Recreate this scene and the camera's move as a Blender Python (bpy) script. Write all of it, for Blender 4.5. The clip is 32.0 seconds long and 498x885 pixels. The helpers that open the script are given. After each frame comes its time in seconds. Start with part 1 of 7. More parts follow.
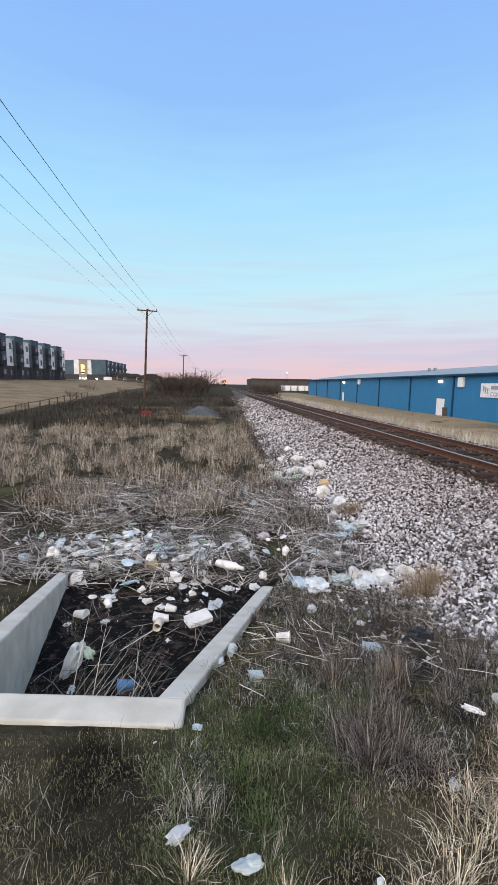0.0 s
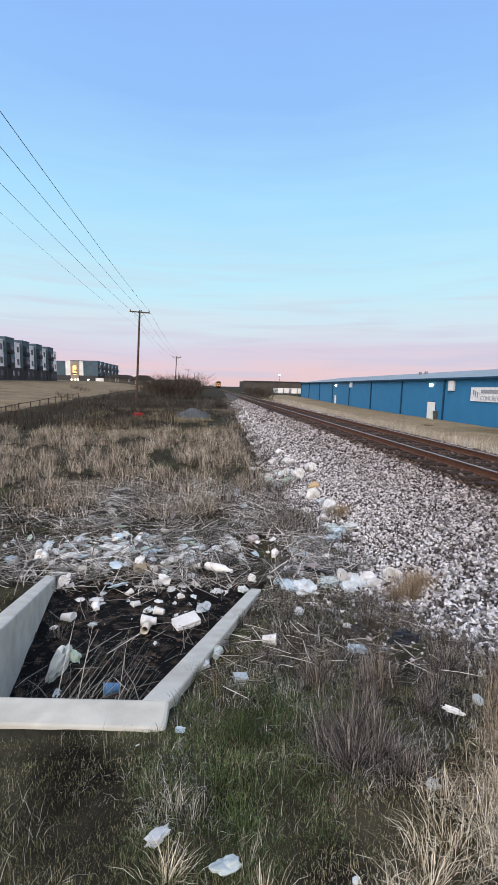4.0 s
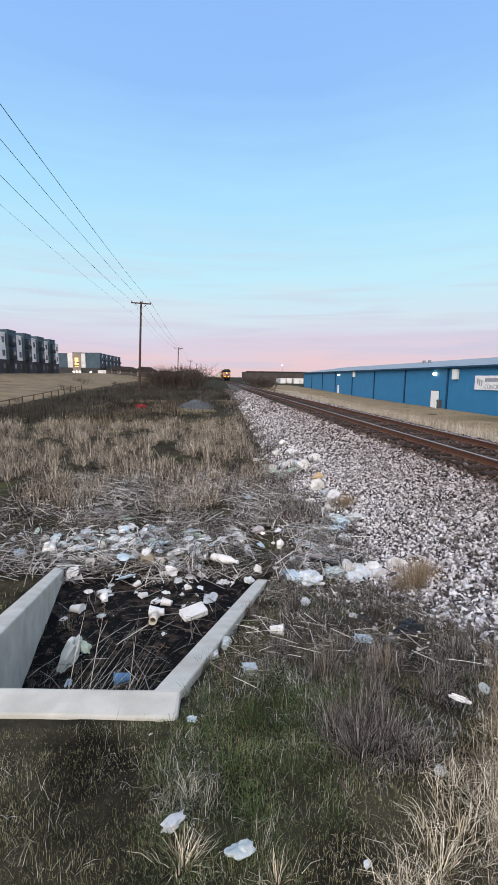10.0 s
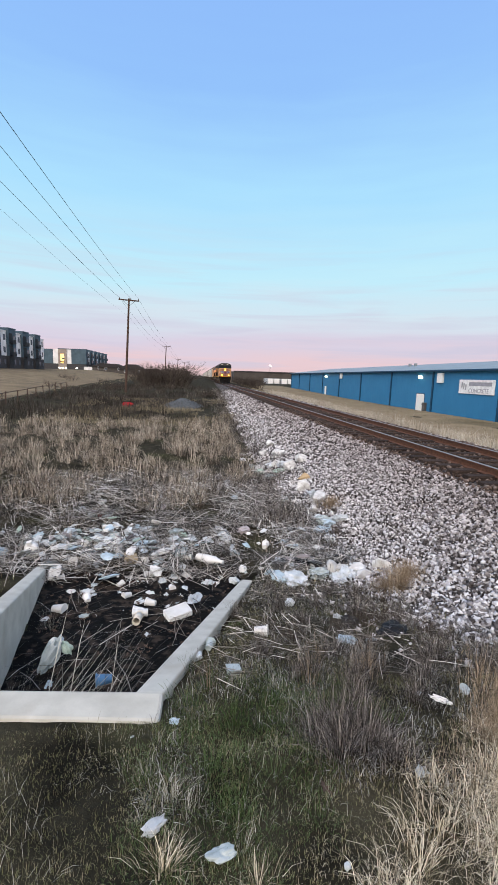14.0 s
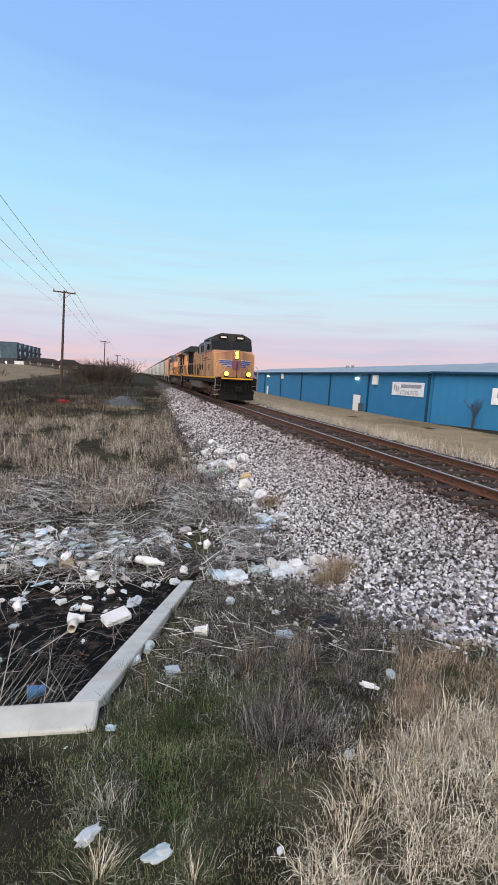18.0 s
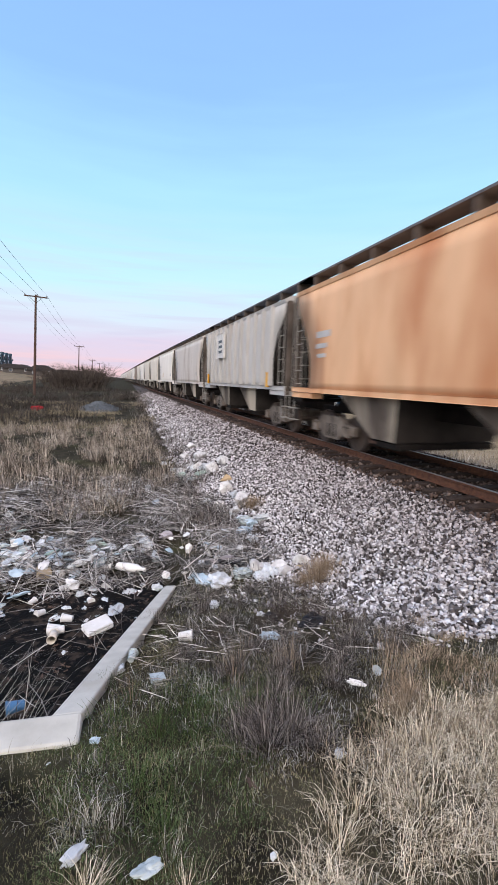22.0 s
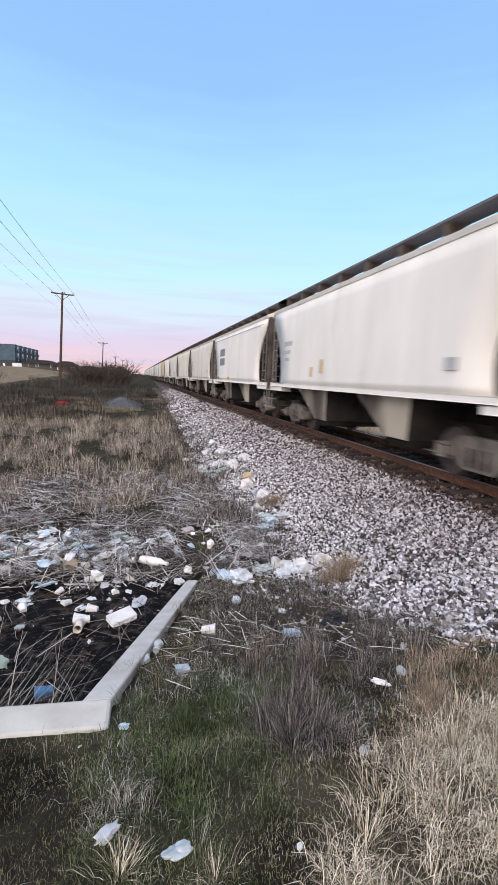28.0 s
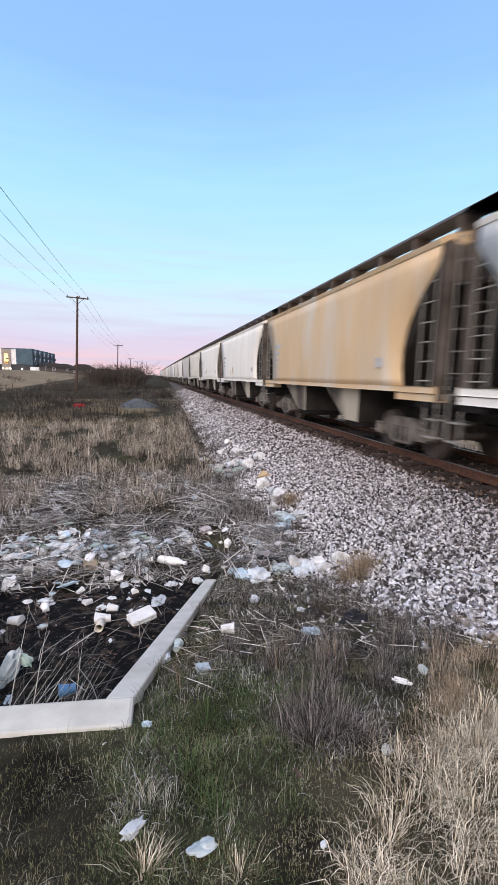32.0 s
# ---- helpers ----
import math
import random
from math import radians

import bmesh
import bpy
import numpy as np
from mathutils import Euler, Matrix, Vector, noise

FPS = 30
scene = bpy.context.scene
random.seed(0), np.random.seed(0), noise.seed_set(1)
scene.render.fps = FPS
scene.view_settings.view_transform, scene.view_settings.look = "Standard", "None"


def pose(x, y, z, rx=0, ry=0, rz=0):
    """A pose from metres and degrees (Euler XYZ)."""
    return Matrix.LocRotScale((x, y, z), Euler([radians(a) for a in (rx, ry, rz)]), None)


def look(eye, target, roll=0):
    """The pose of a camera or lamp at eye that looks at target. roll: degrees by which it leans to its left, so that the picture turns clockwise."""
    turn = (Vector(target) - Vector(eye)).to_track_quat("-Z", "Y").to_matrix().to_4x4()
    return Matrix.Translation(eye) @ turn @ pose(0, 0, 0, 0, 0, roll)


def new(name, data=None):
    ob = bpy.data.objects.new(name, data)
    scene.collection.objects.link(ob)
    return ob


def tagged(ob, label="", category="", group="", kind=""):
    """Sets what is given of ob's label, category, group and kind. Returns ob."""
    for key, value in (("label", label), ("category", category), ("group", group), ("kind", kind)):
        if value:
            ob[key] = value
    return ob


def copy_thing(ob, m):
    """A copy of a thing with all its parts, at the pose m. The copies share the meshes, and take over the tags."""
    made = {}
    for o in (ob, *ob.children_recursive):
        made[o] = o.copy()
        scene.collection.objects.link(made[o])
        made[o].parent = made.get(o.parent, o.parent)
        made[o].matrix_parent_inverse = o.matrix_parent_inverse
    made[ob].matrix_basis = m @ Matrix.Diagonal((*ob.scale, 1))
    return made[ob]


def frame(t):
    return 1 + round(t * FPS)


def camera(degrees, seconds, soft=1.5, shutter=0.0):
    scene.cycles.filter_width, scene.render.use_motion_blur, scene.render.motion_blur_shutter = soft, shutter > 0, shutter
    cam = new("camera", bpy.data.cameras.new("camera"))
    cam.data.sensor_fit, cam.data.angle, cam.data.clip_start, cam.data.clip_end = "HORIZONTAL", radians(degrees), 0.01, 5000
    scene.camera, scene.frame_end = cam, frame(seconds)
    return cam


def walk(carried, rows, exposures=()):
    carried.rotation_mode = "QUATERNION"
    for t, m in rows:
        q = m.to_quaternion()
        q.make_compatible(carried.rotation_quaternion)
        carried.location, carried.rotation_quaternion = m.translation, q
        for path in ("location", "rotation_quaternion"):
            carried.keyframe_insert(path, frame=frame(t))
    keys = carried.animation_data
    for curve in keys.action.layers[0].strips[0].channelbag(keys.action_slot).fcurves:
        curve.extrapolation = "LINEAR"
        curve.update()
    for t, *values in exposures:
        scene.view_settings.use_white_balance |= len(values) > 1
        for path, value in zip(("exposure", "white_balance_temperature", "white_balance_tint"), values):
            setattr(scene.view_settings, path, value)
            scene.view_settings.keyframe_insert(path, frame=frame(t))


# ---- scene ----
cam = camera(60.2, 32.0, shutter=0.4)
PATH = [
    (0, (0.498, 0.221, 1.617), (0.685, 2.393, 1.322), 0.8),
    (0.5, (0.515, 0.213, 1.619), (0.679, 2.387, 1.328), 1.1),
    (1, (0.533, 0.193, 1.630), (0.700, 2.367, 1.340), 1.2),
    (1.5, (0.541, 0.190, 1.631), (0.726, 2.364, 1.346), 1.4),
    (2, (0.538, 0.186, 1.637), (0.729, 2.360, 1.354), 1.3),
    (2.5, (0.537, 0.185, 1.629), (0.730, 2.358, 1.348), 1.3),
    (4.5, (0.551, 0.198, 1.630), (0.816, 2.364, 1.346), 1.1),
    (5, (0.560, 0.189, 1.639), (0.883, 2.346, 1.355), 1.2),
    (5.5, (0.561, 0.194, 1.637), (0.905, 2.346, 1.343), 1.3),
    (6, (0.564, 0.208, 1.628), (0.901, 2.362, 1.331), 1.1),
    (6.5, (0.561, 0.207, 1.639), (0.878, 2.364, 1.348), 1.2),
    (7, (0.543, 0.201, 1.639), (0.808, 2.366, 1.351), 1.2),
    (7.5, (0.507, 0.198, 1.643), (0.754, 2.364, 1.353), 1.5),
    (8, (0.503, 0.185, 1.640), (0.747, 2.351, 1.339), 1.7),
    (8.5, (0.507, 0.187, 1.645), (0.743, 2.350, 1.321), 1.6),
    (9, (0.499, 0.206, 1.643), (0.737, 2.367, 1.308), 1.4),
    (9.5, (0.522, 0.196, 1.669), (0.730, 2.361, 1.340), 0.8),
    (10, (0.515, 0.188, 1.653), (0.725, 2.353, 1.322), 0.6),
    (10.5, (0.518, 0.190, 1.654), (0.745, 2.353, 1.321), 0.6),
    (11, (0.522, 0.193, 1.658), (0.735, 2.358, 1.331), 0.7),
    (11.5, (0.507, 0.207, 1.668), (0.728, 2.369, 1.333), 0.7),
    (12, (0.525, 0.215, 1.657), (0.718, 2.379, 1.319), 0.3),
    (12.5, (0.515, 0.209, 1.662), (0.726, 2.373, 1.328), 0.4),
    (13, (0.530, 0.212, 1.655), (0.734, 2.374, 1.299), 0.5),
    (13.5, (0.509, 0.212, 1.674), (0.756, 2.374, 1.352), 1.1),
    (14, (0.515, 0.198, 1.658), (0.792, 2.355, 1.327), 1.7),
    (14.5, (0.485, 0.193, 1.664), (0.792, 2.349, 1.350), 2.0),
    (16.5, (0.491, 0.190, 1.658), (0.888, 2.331, 1.342), 2.6),
    (17, (0.484, 0.177, 1.683), (0.958, 2.305, 1.382), 2.8),
    (17.5, (0.522, 0.172, 1.662), (1.062, 2.279, 1.331), 2.9),
    (18, (0.536, 0.156, 1.687), (1.099, 2.257, 1.361), 2.8),
    (18.5, (0.476, 0.186, 1.683), (1.115, 2.265, 1.352), 3.2),
    (19, (0.396, 0.204, 1.696), (1.035, 2.283, 1.368), 3.4),
    (19.5, (0.360, 0.207, 1.700), (0.981, 2.290, 1.364), 3.4),
    (20, (0.386, 0.197, 1.703), (1.015, 2.278, 1.370), 3.2),
    (20.5, (0.437, 0.193, 1.684), (1.068, 2.275, 1.360), 2.9),
    (21, (0.482, 0.187, 1.683), (1.127, 2.266, 1.365), 2.5),
    (21.5, (0.508, 0.187, 1.677), (1.161, 2.265, 1.367), 2.1),
    (22, (0.529, 0.182, 1.668), (1.195, 2.256, 1.359), 1.8),
    (22.5, (0.547, 0.165, 1.668), (1.221, 2.236, 1.354), 1.7),
    (23, (0.539, 0.165, 1.665), (1.191, 2.241, 1.335), 1.4),
    (23.5, (0.499, 0.185, 1.665), (1.114, 2.268, 1.320), 1.2),
    (24, (0.482, 0.184, 1.667), (1.063, 2.278, 1.320), 1.1),
    (24.5, (0.479, 0.175, 1.669), (1.027, 2.277, 1.321), 1.1),
    (25, (0.472, 0.179, 1.660), (0.994, 2.288, 1.316), 1.1),
    (25.5, (0.463, 0.180, 1.662), (0.977, 2.294, 1.328), 1.3),
    (27.5, (0.458, 0.183, 1.667), (1.008, 2.288, 1.346), 2.4),
    (28, (0.469, 0.171, 1.665), (1.038, 2.270, 1.342), 2.4),
    (28.5, (0.461, 0.169, 1.670), (1.022, 2.272, 1.341), 2.2),
    (29, (0.463, 0.180, 1.667), (1.014, 2.283, 1.328), 2.0),
    (29.5, (0.472, 0.188, 1.661), (1.014, 2.292, 1.316), 1.8),
    (30, (0.471, 0.184, 1.660), (1.014, 2.287, 1.310), 1.7),
    (30.5, (0.473, 0.197, 1.657), (1.012, 2.300, 1.304), 1.5),
    (31, (0.476, 0.199, 1.653), (1.012, 2.305, 1.309), 1.4),
    (31.5, (0.474, 0.187, 1.662), (0.988, 2.300, 1.330), 1.1),
    (32, (0.461, 0.168, 1.670), (0.956, 2.287, 1.338), 1.1),
]
GAIN = [(0, 0.0, 6500, 10), (18.6, 0.0, 6500, 10), (19.8, 0.16, 6380, 13), (32, 0.14, 6320, 14)]
walk(cam, [(t, look(eye, target, roll)) for t, eye, target, roll in PATH], GAIN)

# ---- light ----
world = bpy.data.worlds.new("world")
scene.world = world
world.use_nodes = True
wn = world.node_tree.nodes
wl = world.node_tree.links
wn.clear()
SUN_EL, SUN_ROT = radians(2.0), radians(0.0)


def build_sky():
    out = wn.new("ShaderNodeOutputWorld")
    bg = wn.new("ShaderNodeBackground")
    coord = wn.new("ShaderNodeTexCoord")
    sep = wn.new("ShaderNodeSeparateXYZ")
    ramp = wn.new("ShaderNodeValToRGB")
    noise_tex = wn.new("ShaderNodeTexNoise")
    mapping = wn.new("ShaderNodeMapping")
    mapping.inputs["Scale"].default_value = (1.5, 1.5, 14.0)
    noise_tex.inputs["Scale"].default_value = 2.2
    noise_tex.inputs["Detail"].default_value = 5
    add = wn.new("ShaderNodeMath"); add.operation = "MULTIPLY_ADD"
    wl.new(coord.outputs["Generated"], mapping.inputs["Vector"])
    wl.new(mapping.outputs["Vector"], noise_tex.inputs["Vector"])
    wl.new(coord.outputs["Generated"], sep.inputs["Vector"])
    wl.new(noise_tex.outputs["Fac"], add.inputs[0])
    add.inputs[1].default_value = 0.085
    off = wn.new("ShaderNodeMath"); off.operation = "SUBTRACT"
    wl.new(sep.outputs["Z"], add.inputs[2])
    wl.new(add.outputs[0], off.inputs[0]); off.inputs[1].default_value = 0.0425
    wl.new(off.outputs[0], ramp.inputs["Fac"])
    stops = SKY_STOPS
    els = ramp.color_ramp.elements
    while len(els) < len(stops):
        els.new(0.5)
    for e, (p, c) in zip(els, stops):
        e.position, e.color = p, (*c, 1)
    # thin lavender streaks of cloud low in the sky
    fine = wn.new("ShaderNodeTexNoise")
    fine.inputs["Scale"].default_value, fine.inputs["Detail"].default_value = 2.6, 6
    fine.inputs["Distortion"].default_value = 0.5
    stretch = wn.new("ShaderNodeMapping")
    stretch.inputs["Scale"].default_value = (1.1, 1.1, 20.0)
    wl.new(coord.outputs["Generated"], stretch.inputs["Vector"])
    wl.new(stretch.outputs["Vector"], fine.inputs["Vector"])
    amount = wn.new("ShaderNodeMapRange")
    amount.inputs["From Min"].default_value, amount.inputs["From Max"].default_value = 0.48, 0.72
    wl.new(fine.outputs["Fac"], amount.inputs["Value"])
    low = wn.new("ShaderNodeMapRange")
    low.inputs["From Min"].default_value, low.inputs["From Max"].default_value = 0.34, 0.05
    low.inputs["To Max"].default_value = 0.8
    wl.new(sep.outputs["Z"], low.inputs["Value"])
    veil = wn.new("ShaderNodeMath"); veil.operation = "MULTIPLY"
    wl.new(amount.outputs["Result"], veil.inputs[0])
    wl.new(low.outputs["Result"], veil.inputs[1])
    cloud = wn.new("ShaderNodeMix")
    cloud.data_type = "RGBA"
    wl.new(veil.outputs[0], cloud.inputs["Factor"])
    wl.new(ramp.outputs["Color"], cloud.inputs["A"])
    cloud.inputs["B"].default_value = (*lin(206, 204, 224), 1)
    # the sun has set behind the viewer: the western half of the sky is brighter and warmer
    west = wn.new("ShaderNodeMapRange")
    west.interpolation_type = "SMOOTHSTEP"
    west.inputs["From Min"].default_value, west.inputs["From Max"].default_value = 0.15, -0.85
    wl.new(sep.outputs["Y"], west.inputs["Value"])
    glow = wn.new("ShaderNodeMix")
    glow.data_type = "RGBA"
    wl.new(west.outputs["Result"], glow.inputs["Factor"])
    wl.new(cloud.outputs["Result"], glow.inputs["A"])
    glow.inputs["B"].default_value = (2.05, 1.85, 1.7, 1)
    wl.new(glow.outputs["Result"], bg.inputs["Color"])
    bg.inputs["Strength"].default_value = 1.0
    wl.new(bg.outputs[0], out.inputs["Surface"])


def lin(r, g, b):
    return tuple(((v / 255) / 12.92 if v <= 10 else (((v / 255) + 0.055) / 1.055) ** 2.4) for v in (r, g, b))


# dusk sky by sine of elevation: pink band over the horizon, pale blue, deeper blue overhead
SKY_STOPS = [(0.0, lin(232, 201, 203)), (0.035, lin(233, 206, 213)), (0.08, lin(219, 210, 227)), (0.13, lin(214, 230, 241)),
             (0.21, lin(195, 237, 252)), (0.36, lin(172, 224, 255)), (0.52, lin(148, 195, 252)), (0.75, lin(137, 178, 248)), (1.0, lin(122, 166, 240))]
build_sky()
sun = new("sun", bpy.data.lights.new("sun", "SUN"))
sun.data.energy, sun.data.angle, sun.data.color = 2.25, radians(50), (1.0, 0.9, 0.8)
sun.matrix_world = look((0, 0, 60), (20, 18, 31))

# ---- materials ----


def material(name, color, rough=0.8, metal=0.0, color2=None, scale=4.0, mix=0.5, bump=0.2, bump_scale=40.0, stain=None, stain_scale=1.2,
             stain_lo=0.55, stain_hi=0.75, vary=0.0, island=False, glow=0.0, stretch=(1, 1, 1), spec=0.15, coords="Object"):
    m = bpy.data.materials.new(name)
    m.use_nodes = True
    nt = m.node_tree
    n, l = nt.nodes, nt.links
    b = n["Principled BSDF"]
    b.inputs["Roughness"].default_value = rough
    b.inputs["Metallic"].default_value = metal
    b.inputs["Specular IOR Level"].default_value = spec
    tc = n.new("ShaderNodeTexCoord")
    mp = n.new("ShaderNodeMapping")
    mp.inputs["Scale"].default_value = stretch
    l.new(tc.outputs[coords], mp.inputs["Vector"])

    def noise_node(s, detail=4):
        t = n.new("ShaderNodeTexNoise")
        t.inputs["Scale"].default_value = s
        t.inputs["Detail"].default_value = detail
        l.new(mp.outputs["Vector"], t.inputs["Vector"])
        return t

    def mixer(fac, a, c):
        x = n.new("ShaderNodeMix")
        x.data_type = "RGBA"
        l.new(fac, x.inputs["Factor"])
        for sock, v in ((x.inputs["A"], a), (x.inputs["B"], c)):
            if isinstance(v, tuple):
                sock.default_value = (*v, 1)
            else:
                l.new(v, sock)
        return x.outputs["Result"]

    def ramp(sock, lo, hi):
        r = n.new("ShaderNodeMapRange")
        r.inputs["From Min"].default_value, r.inputs["From Max"].default_value = lo, hi
        l.new(sock, r.inputs["Value"])
        return r.outputs["Result"]

    c2 = color2 or tuple(v * 0.72 for v in color)
    col = mixer(ramp(noise_node(scale).outputs["Fac"], 0.5 - mix * 0.4, 0.5 + mix * 0.4), c2, color)
    if stain:
        col = mixer(ramp(noise_node(stain_scale, 6).outputs["Fac"], stain_lo, stain_hi), col, stain)
    if vary:
        if island:
            g = n.new("ShaderNodeNewGeometry")
            rnd = g.outputs["Random Per Island"]
        else:
            oi = n.new("ShaderNodeObjectInfo")
            rnd = oi.outputs["Random"]
        hs = n.new("ShaderNodeHueSaturation")
        hs.inputs["Saturation"].default_value = 1.0
        mr = n.new("ShaderNodeMapRange")
        mr.inputs["To Min"].default_value, mr.inputs["To Max"].default_value = 1 - vary, 1 + vary
        l.new(rnd, mr.inputs["Value"])
        l.new(mr.outputs["Result"], hs.inputs["Value"])
        l.new(col, hs.inputs["Color"])
        col = hs.outputs["Color"]
    l.new(col, b.inputs["Base Color"])
    if bump:
        bp = n.new("ShaderNodeBump")
        bp.inputs["Strength"].default_value = bump
        bp.inputs["Distance"].default_value = 0.02
        l.new(noise_node(bump_scale, 5).outputs["Fac"], bp.inputs["Height"])
        l.new(bp.outputs["Normal"], b.inputs["Normal"])
    if glow:
        b.inputs["Emission Color"].default_value = (*color, 1)
        b.inputs["Emission Strength"].default_value = glow
    return m


M = {}
M["earth"] = material("earth", (0.052, 0.046, 0.029), 0.95, color2=(0.009, 0.008, 0.006), scale=2.6, mix=0.5, bump=0.9, bump_scale=26, stain=(0.058, 0.062, 0.027), stain_scale=0.7, spec=0.05)
M["mud"] = material("black_mud", (0.008, 0.007, 0.006), 0.8, color2=(0.0025, 0.0025, 0.0025), scale=5, bump=1.0, bump_scale=16, stain=(0.035, 0.027, 0.021), stain_scale=7.0, stain_lo=0.52, stain_hi=0.6, spec=0.08)
M["mown"] = material("mown_field", (0.235, 0.185, 0.12), 0.95, color2=(0.11, 0.088, 0.058), scale=0.3, mix=0.7, bump=0.6, bump_scale=12, stain=(0.07, 0.06, 0.04), stain_scale=0.1, spec=0.05)
M["lawn"] = material("dry_lawn", (0.27, 0.215, 0.14), 0.95, color2=(0.17, 0.135, 0.085), scale=0.5, mix=0.7, bump=0.6, bump_scale=12, stain=(0.1, 0.085, 0.05), stain_scale=0.12, spec=0.05)


def ballast_material():
    """Crushed stone as cells of single stones with dark joints, for the bank beyond the built stones."""
    m = bpy.data.materials.new("ballast")
    m.use_nodes = True
    n, l = m.node_tree.nodes, m.node_tree.links
    b = n["Principled BSDF"]
    b.inputs["Roughness"].default_value = 0.95
    b.inputs["Specular IOR Level"].default_value = 0.1
    tc = n.new("ShaderNodeTexCoord")
    v = n.new("ShaderNodeTexVoronoi")
    v.inputs["Scale"].default_value = 15
    l.new(tc.outputs["Object"], v.inputs["Vector"])
    ramp = n.new("ShaderNodeValToRGB")
    els = ramp.color_ramp.elements
    cols = [(0.035, 0.029, 0.027), (0.1, 0.085, 0.08), (0.2, 0.178, 0.17), (0.32, 0.3, 0.29), (0.14, 0.11, 0.097)]
    while len(els) < len(cols):
        els.new(0.5)
    for k, (e, c) in enumerate(zip(els, cols)):
        e.position, e.color = k / 4, (*c, 1)
    sep = n.new("ShaderNodeSeparateColor")
    l.new(v.outputs["Color"], sep.inputs["Color"])
    l.new(sep.outputs["Red"], ramp.inputs["Fac"])
    edge = n.new("ShaderNodeMapRange")
    edge.inputs["From Min"].default_value, edge.inputs["From Max"].default_value = 0.55, 0.3
    edge.inputs["To Min"].default_value = 0.25
    l.new(v.outputs["Distance"], edge.inputs["Value"])
    mix = n.new("ShaderNodeMix")
    mix.data_type, mix.blend_type = "RGBA", "MULTIPLY"
    mix.inputs["Factor"].default_value = 1.0
    l.new(ramp.outputs["Color"], mix.inputs["A"])
    l.new(edge.outputs["Result"], mix.inputs["B"])
    l.new(mix.outputs["Result"], b.inputs["Base Color"])
    bp = n.new("ShaderNodeBump")
    bp.inputs["Strength"].default_value, bp.inputs["Distance"].default_value = 1.0, 0.04
    bp.invert = True
    l.new(v.outputs["Distance"], bp.inputs["Height"])
    l.new(bp.outputs["Normal"], b.inputs["Normal"])
    return m


M["ballast"] = ballast_material()
M["rock"] = material("rock", (0.48, 0.45, 0.44), 0.9, color2=(0.3, 0.27, 0.26), scale=9, bump=0.5, bump_scale=50, vary=0.5, island=True)
M["rail"] = material("rail_rust", (0.14, 0.065, 0.04), 0.7, color2=(0.07, 0.035, 0.025), scale=12, bump=0.3)
M["railhead"] = material("rail_head_steel", (0.36, 0.32, 0.3), 0.42, 0.7, scale=30, bump=0.05)
M["tie"] = material("tie_wood", (0.06, 0.043, 0.034), 0.95, color2=(0.03, 0.022, 0.02), scale=6, stretch=(1, 9, 9), bump=0.8, vary=0.35)
M["concrete"] = material("concrete", (0.52, 0.51, 0.455), 0.9, color2=(0.39, 0.38, 0.335), scale=4.5, bump=0.15, bump_scale=26, stain=(0.36, 0.33, 0.28), stain_scale=2.2)
M["blue_metal"] = material("blue_metal_siding", (0.036, 0.185, 0.36), 0.5, color2=(0.032, 0.165, 0.33), scale=0.6, bump=0.02)
M["blue_dark"] = material("blue_trim", (0.015, 0.06, 0.12), 0.5)
M["roof_metal"] = material("roof_metal", (0.27, 0.305, 0.335), 0.45, 0.3, scale=0.5, bump=0.02)
M["white_paint"] = material("white_paint", (0.78, 0.78, 0.76), 0.6, color2=(0.7, 0.7, 0.68))
M["pole_wood"] = material("pole_wood", (0.095, 0.06, 0.048), 0.9, color2=(0.05, 0.034, 0.028), scale=5, stretch=(6, 6, 0.4), bump=0.5)
M["wire"] = material("wire", (0.03, 0.03, 0.035), 0.6, bump=0)


# ---- mesh helpers ----
def mesh_of(bm, name, mat, smooth=False):
    me = bpy.data.meshes.new(name)
    bm.to_mesh(me)
    bm.free()
    if smooth:
        me.polygons.foreach_set("use_smooth", [True] * len(me.polygons))
    for m in (mat if isinstance(mat, (list, tuple)) else [mat]):
        me.materials.append(m)
    return me


def part(name, bm, mat, parent=None, label="", at=None, smooth=False):
    ob = new(name, mesh_of(bm, name, mat, smooth) if isinstance(bm, bmesh.types.BMesh) else bm)
    if parent:
        ob.parent = parent
    if at is not None:
        ob.matrix_basis = at
    if label:
        ob["label"] = label
    return ob


def empty(name, m=None):
    ob = new(name)
    if m is not None:
        ob.matrix_basis = m
    return ob


def add_box(bm, x0, x1, y0, y1, z0, z1, bevel=0.0, m=None):
    g = bmesh.ops.create_cube(bm, size=1.0)
    vs = g["verts"]
    for v in vs:
        v.co = Vector((x0 + (v.co.x + 0.5) * (x1 - x0), y0 + (v.co.y + 0.5) * (y1 - y0), z0 + (v.co.z + 0.5) * (z1 - z0)))
    if bevel:
        es = list({e for v in vs for e in v.link_edges})
        r = bmesh.ops.bevel(bm, geom=es, offset=bevel, segments=1, affect="EDGES", profile=0.5)
        vs = list({v for f in r["faces"] for v in f.verts} | {v for v in vs if v.is_valid})
    if m is not None:
        bmesh.ops.transform(bm, matrix=m, verts=[v for v in vs if v.is_valid])
    return bm


def box(x0, x1, y0, y1, z0, z1, bevel=0.0, m=None):
    return add_box(bmesh.new(), x0, x1, y0, y1, z0, z1, bevel, m)


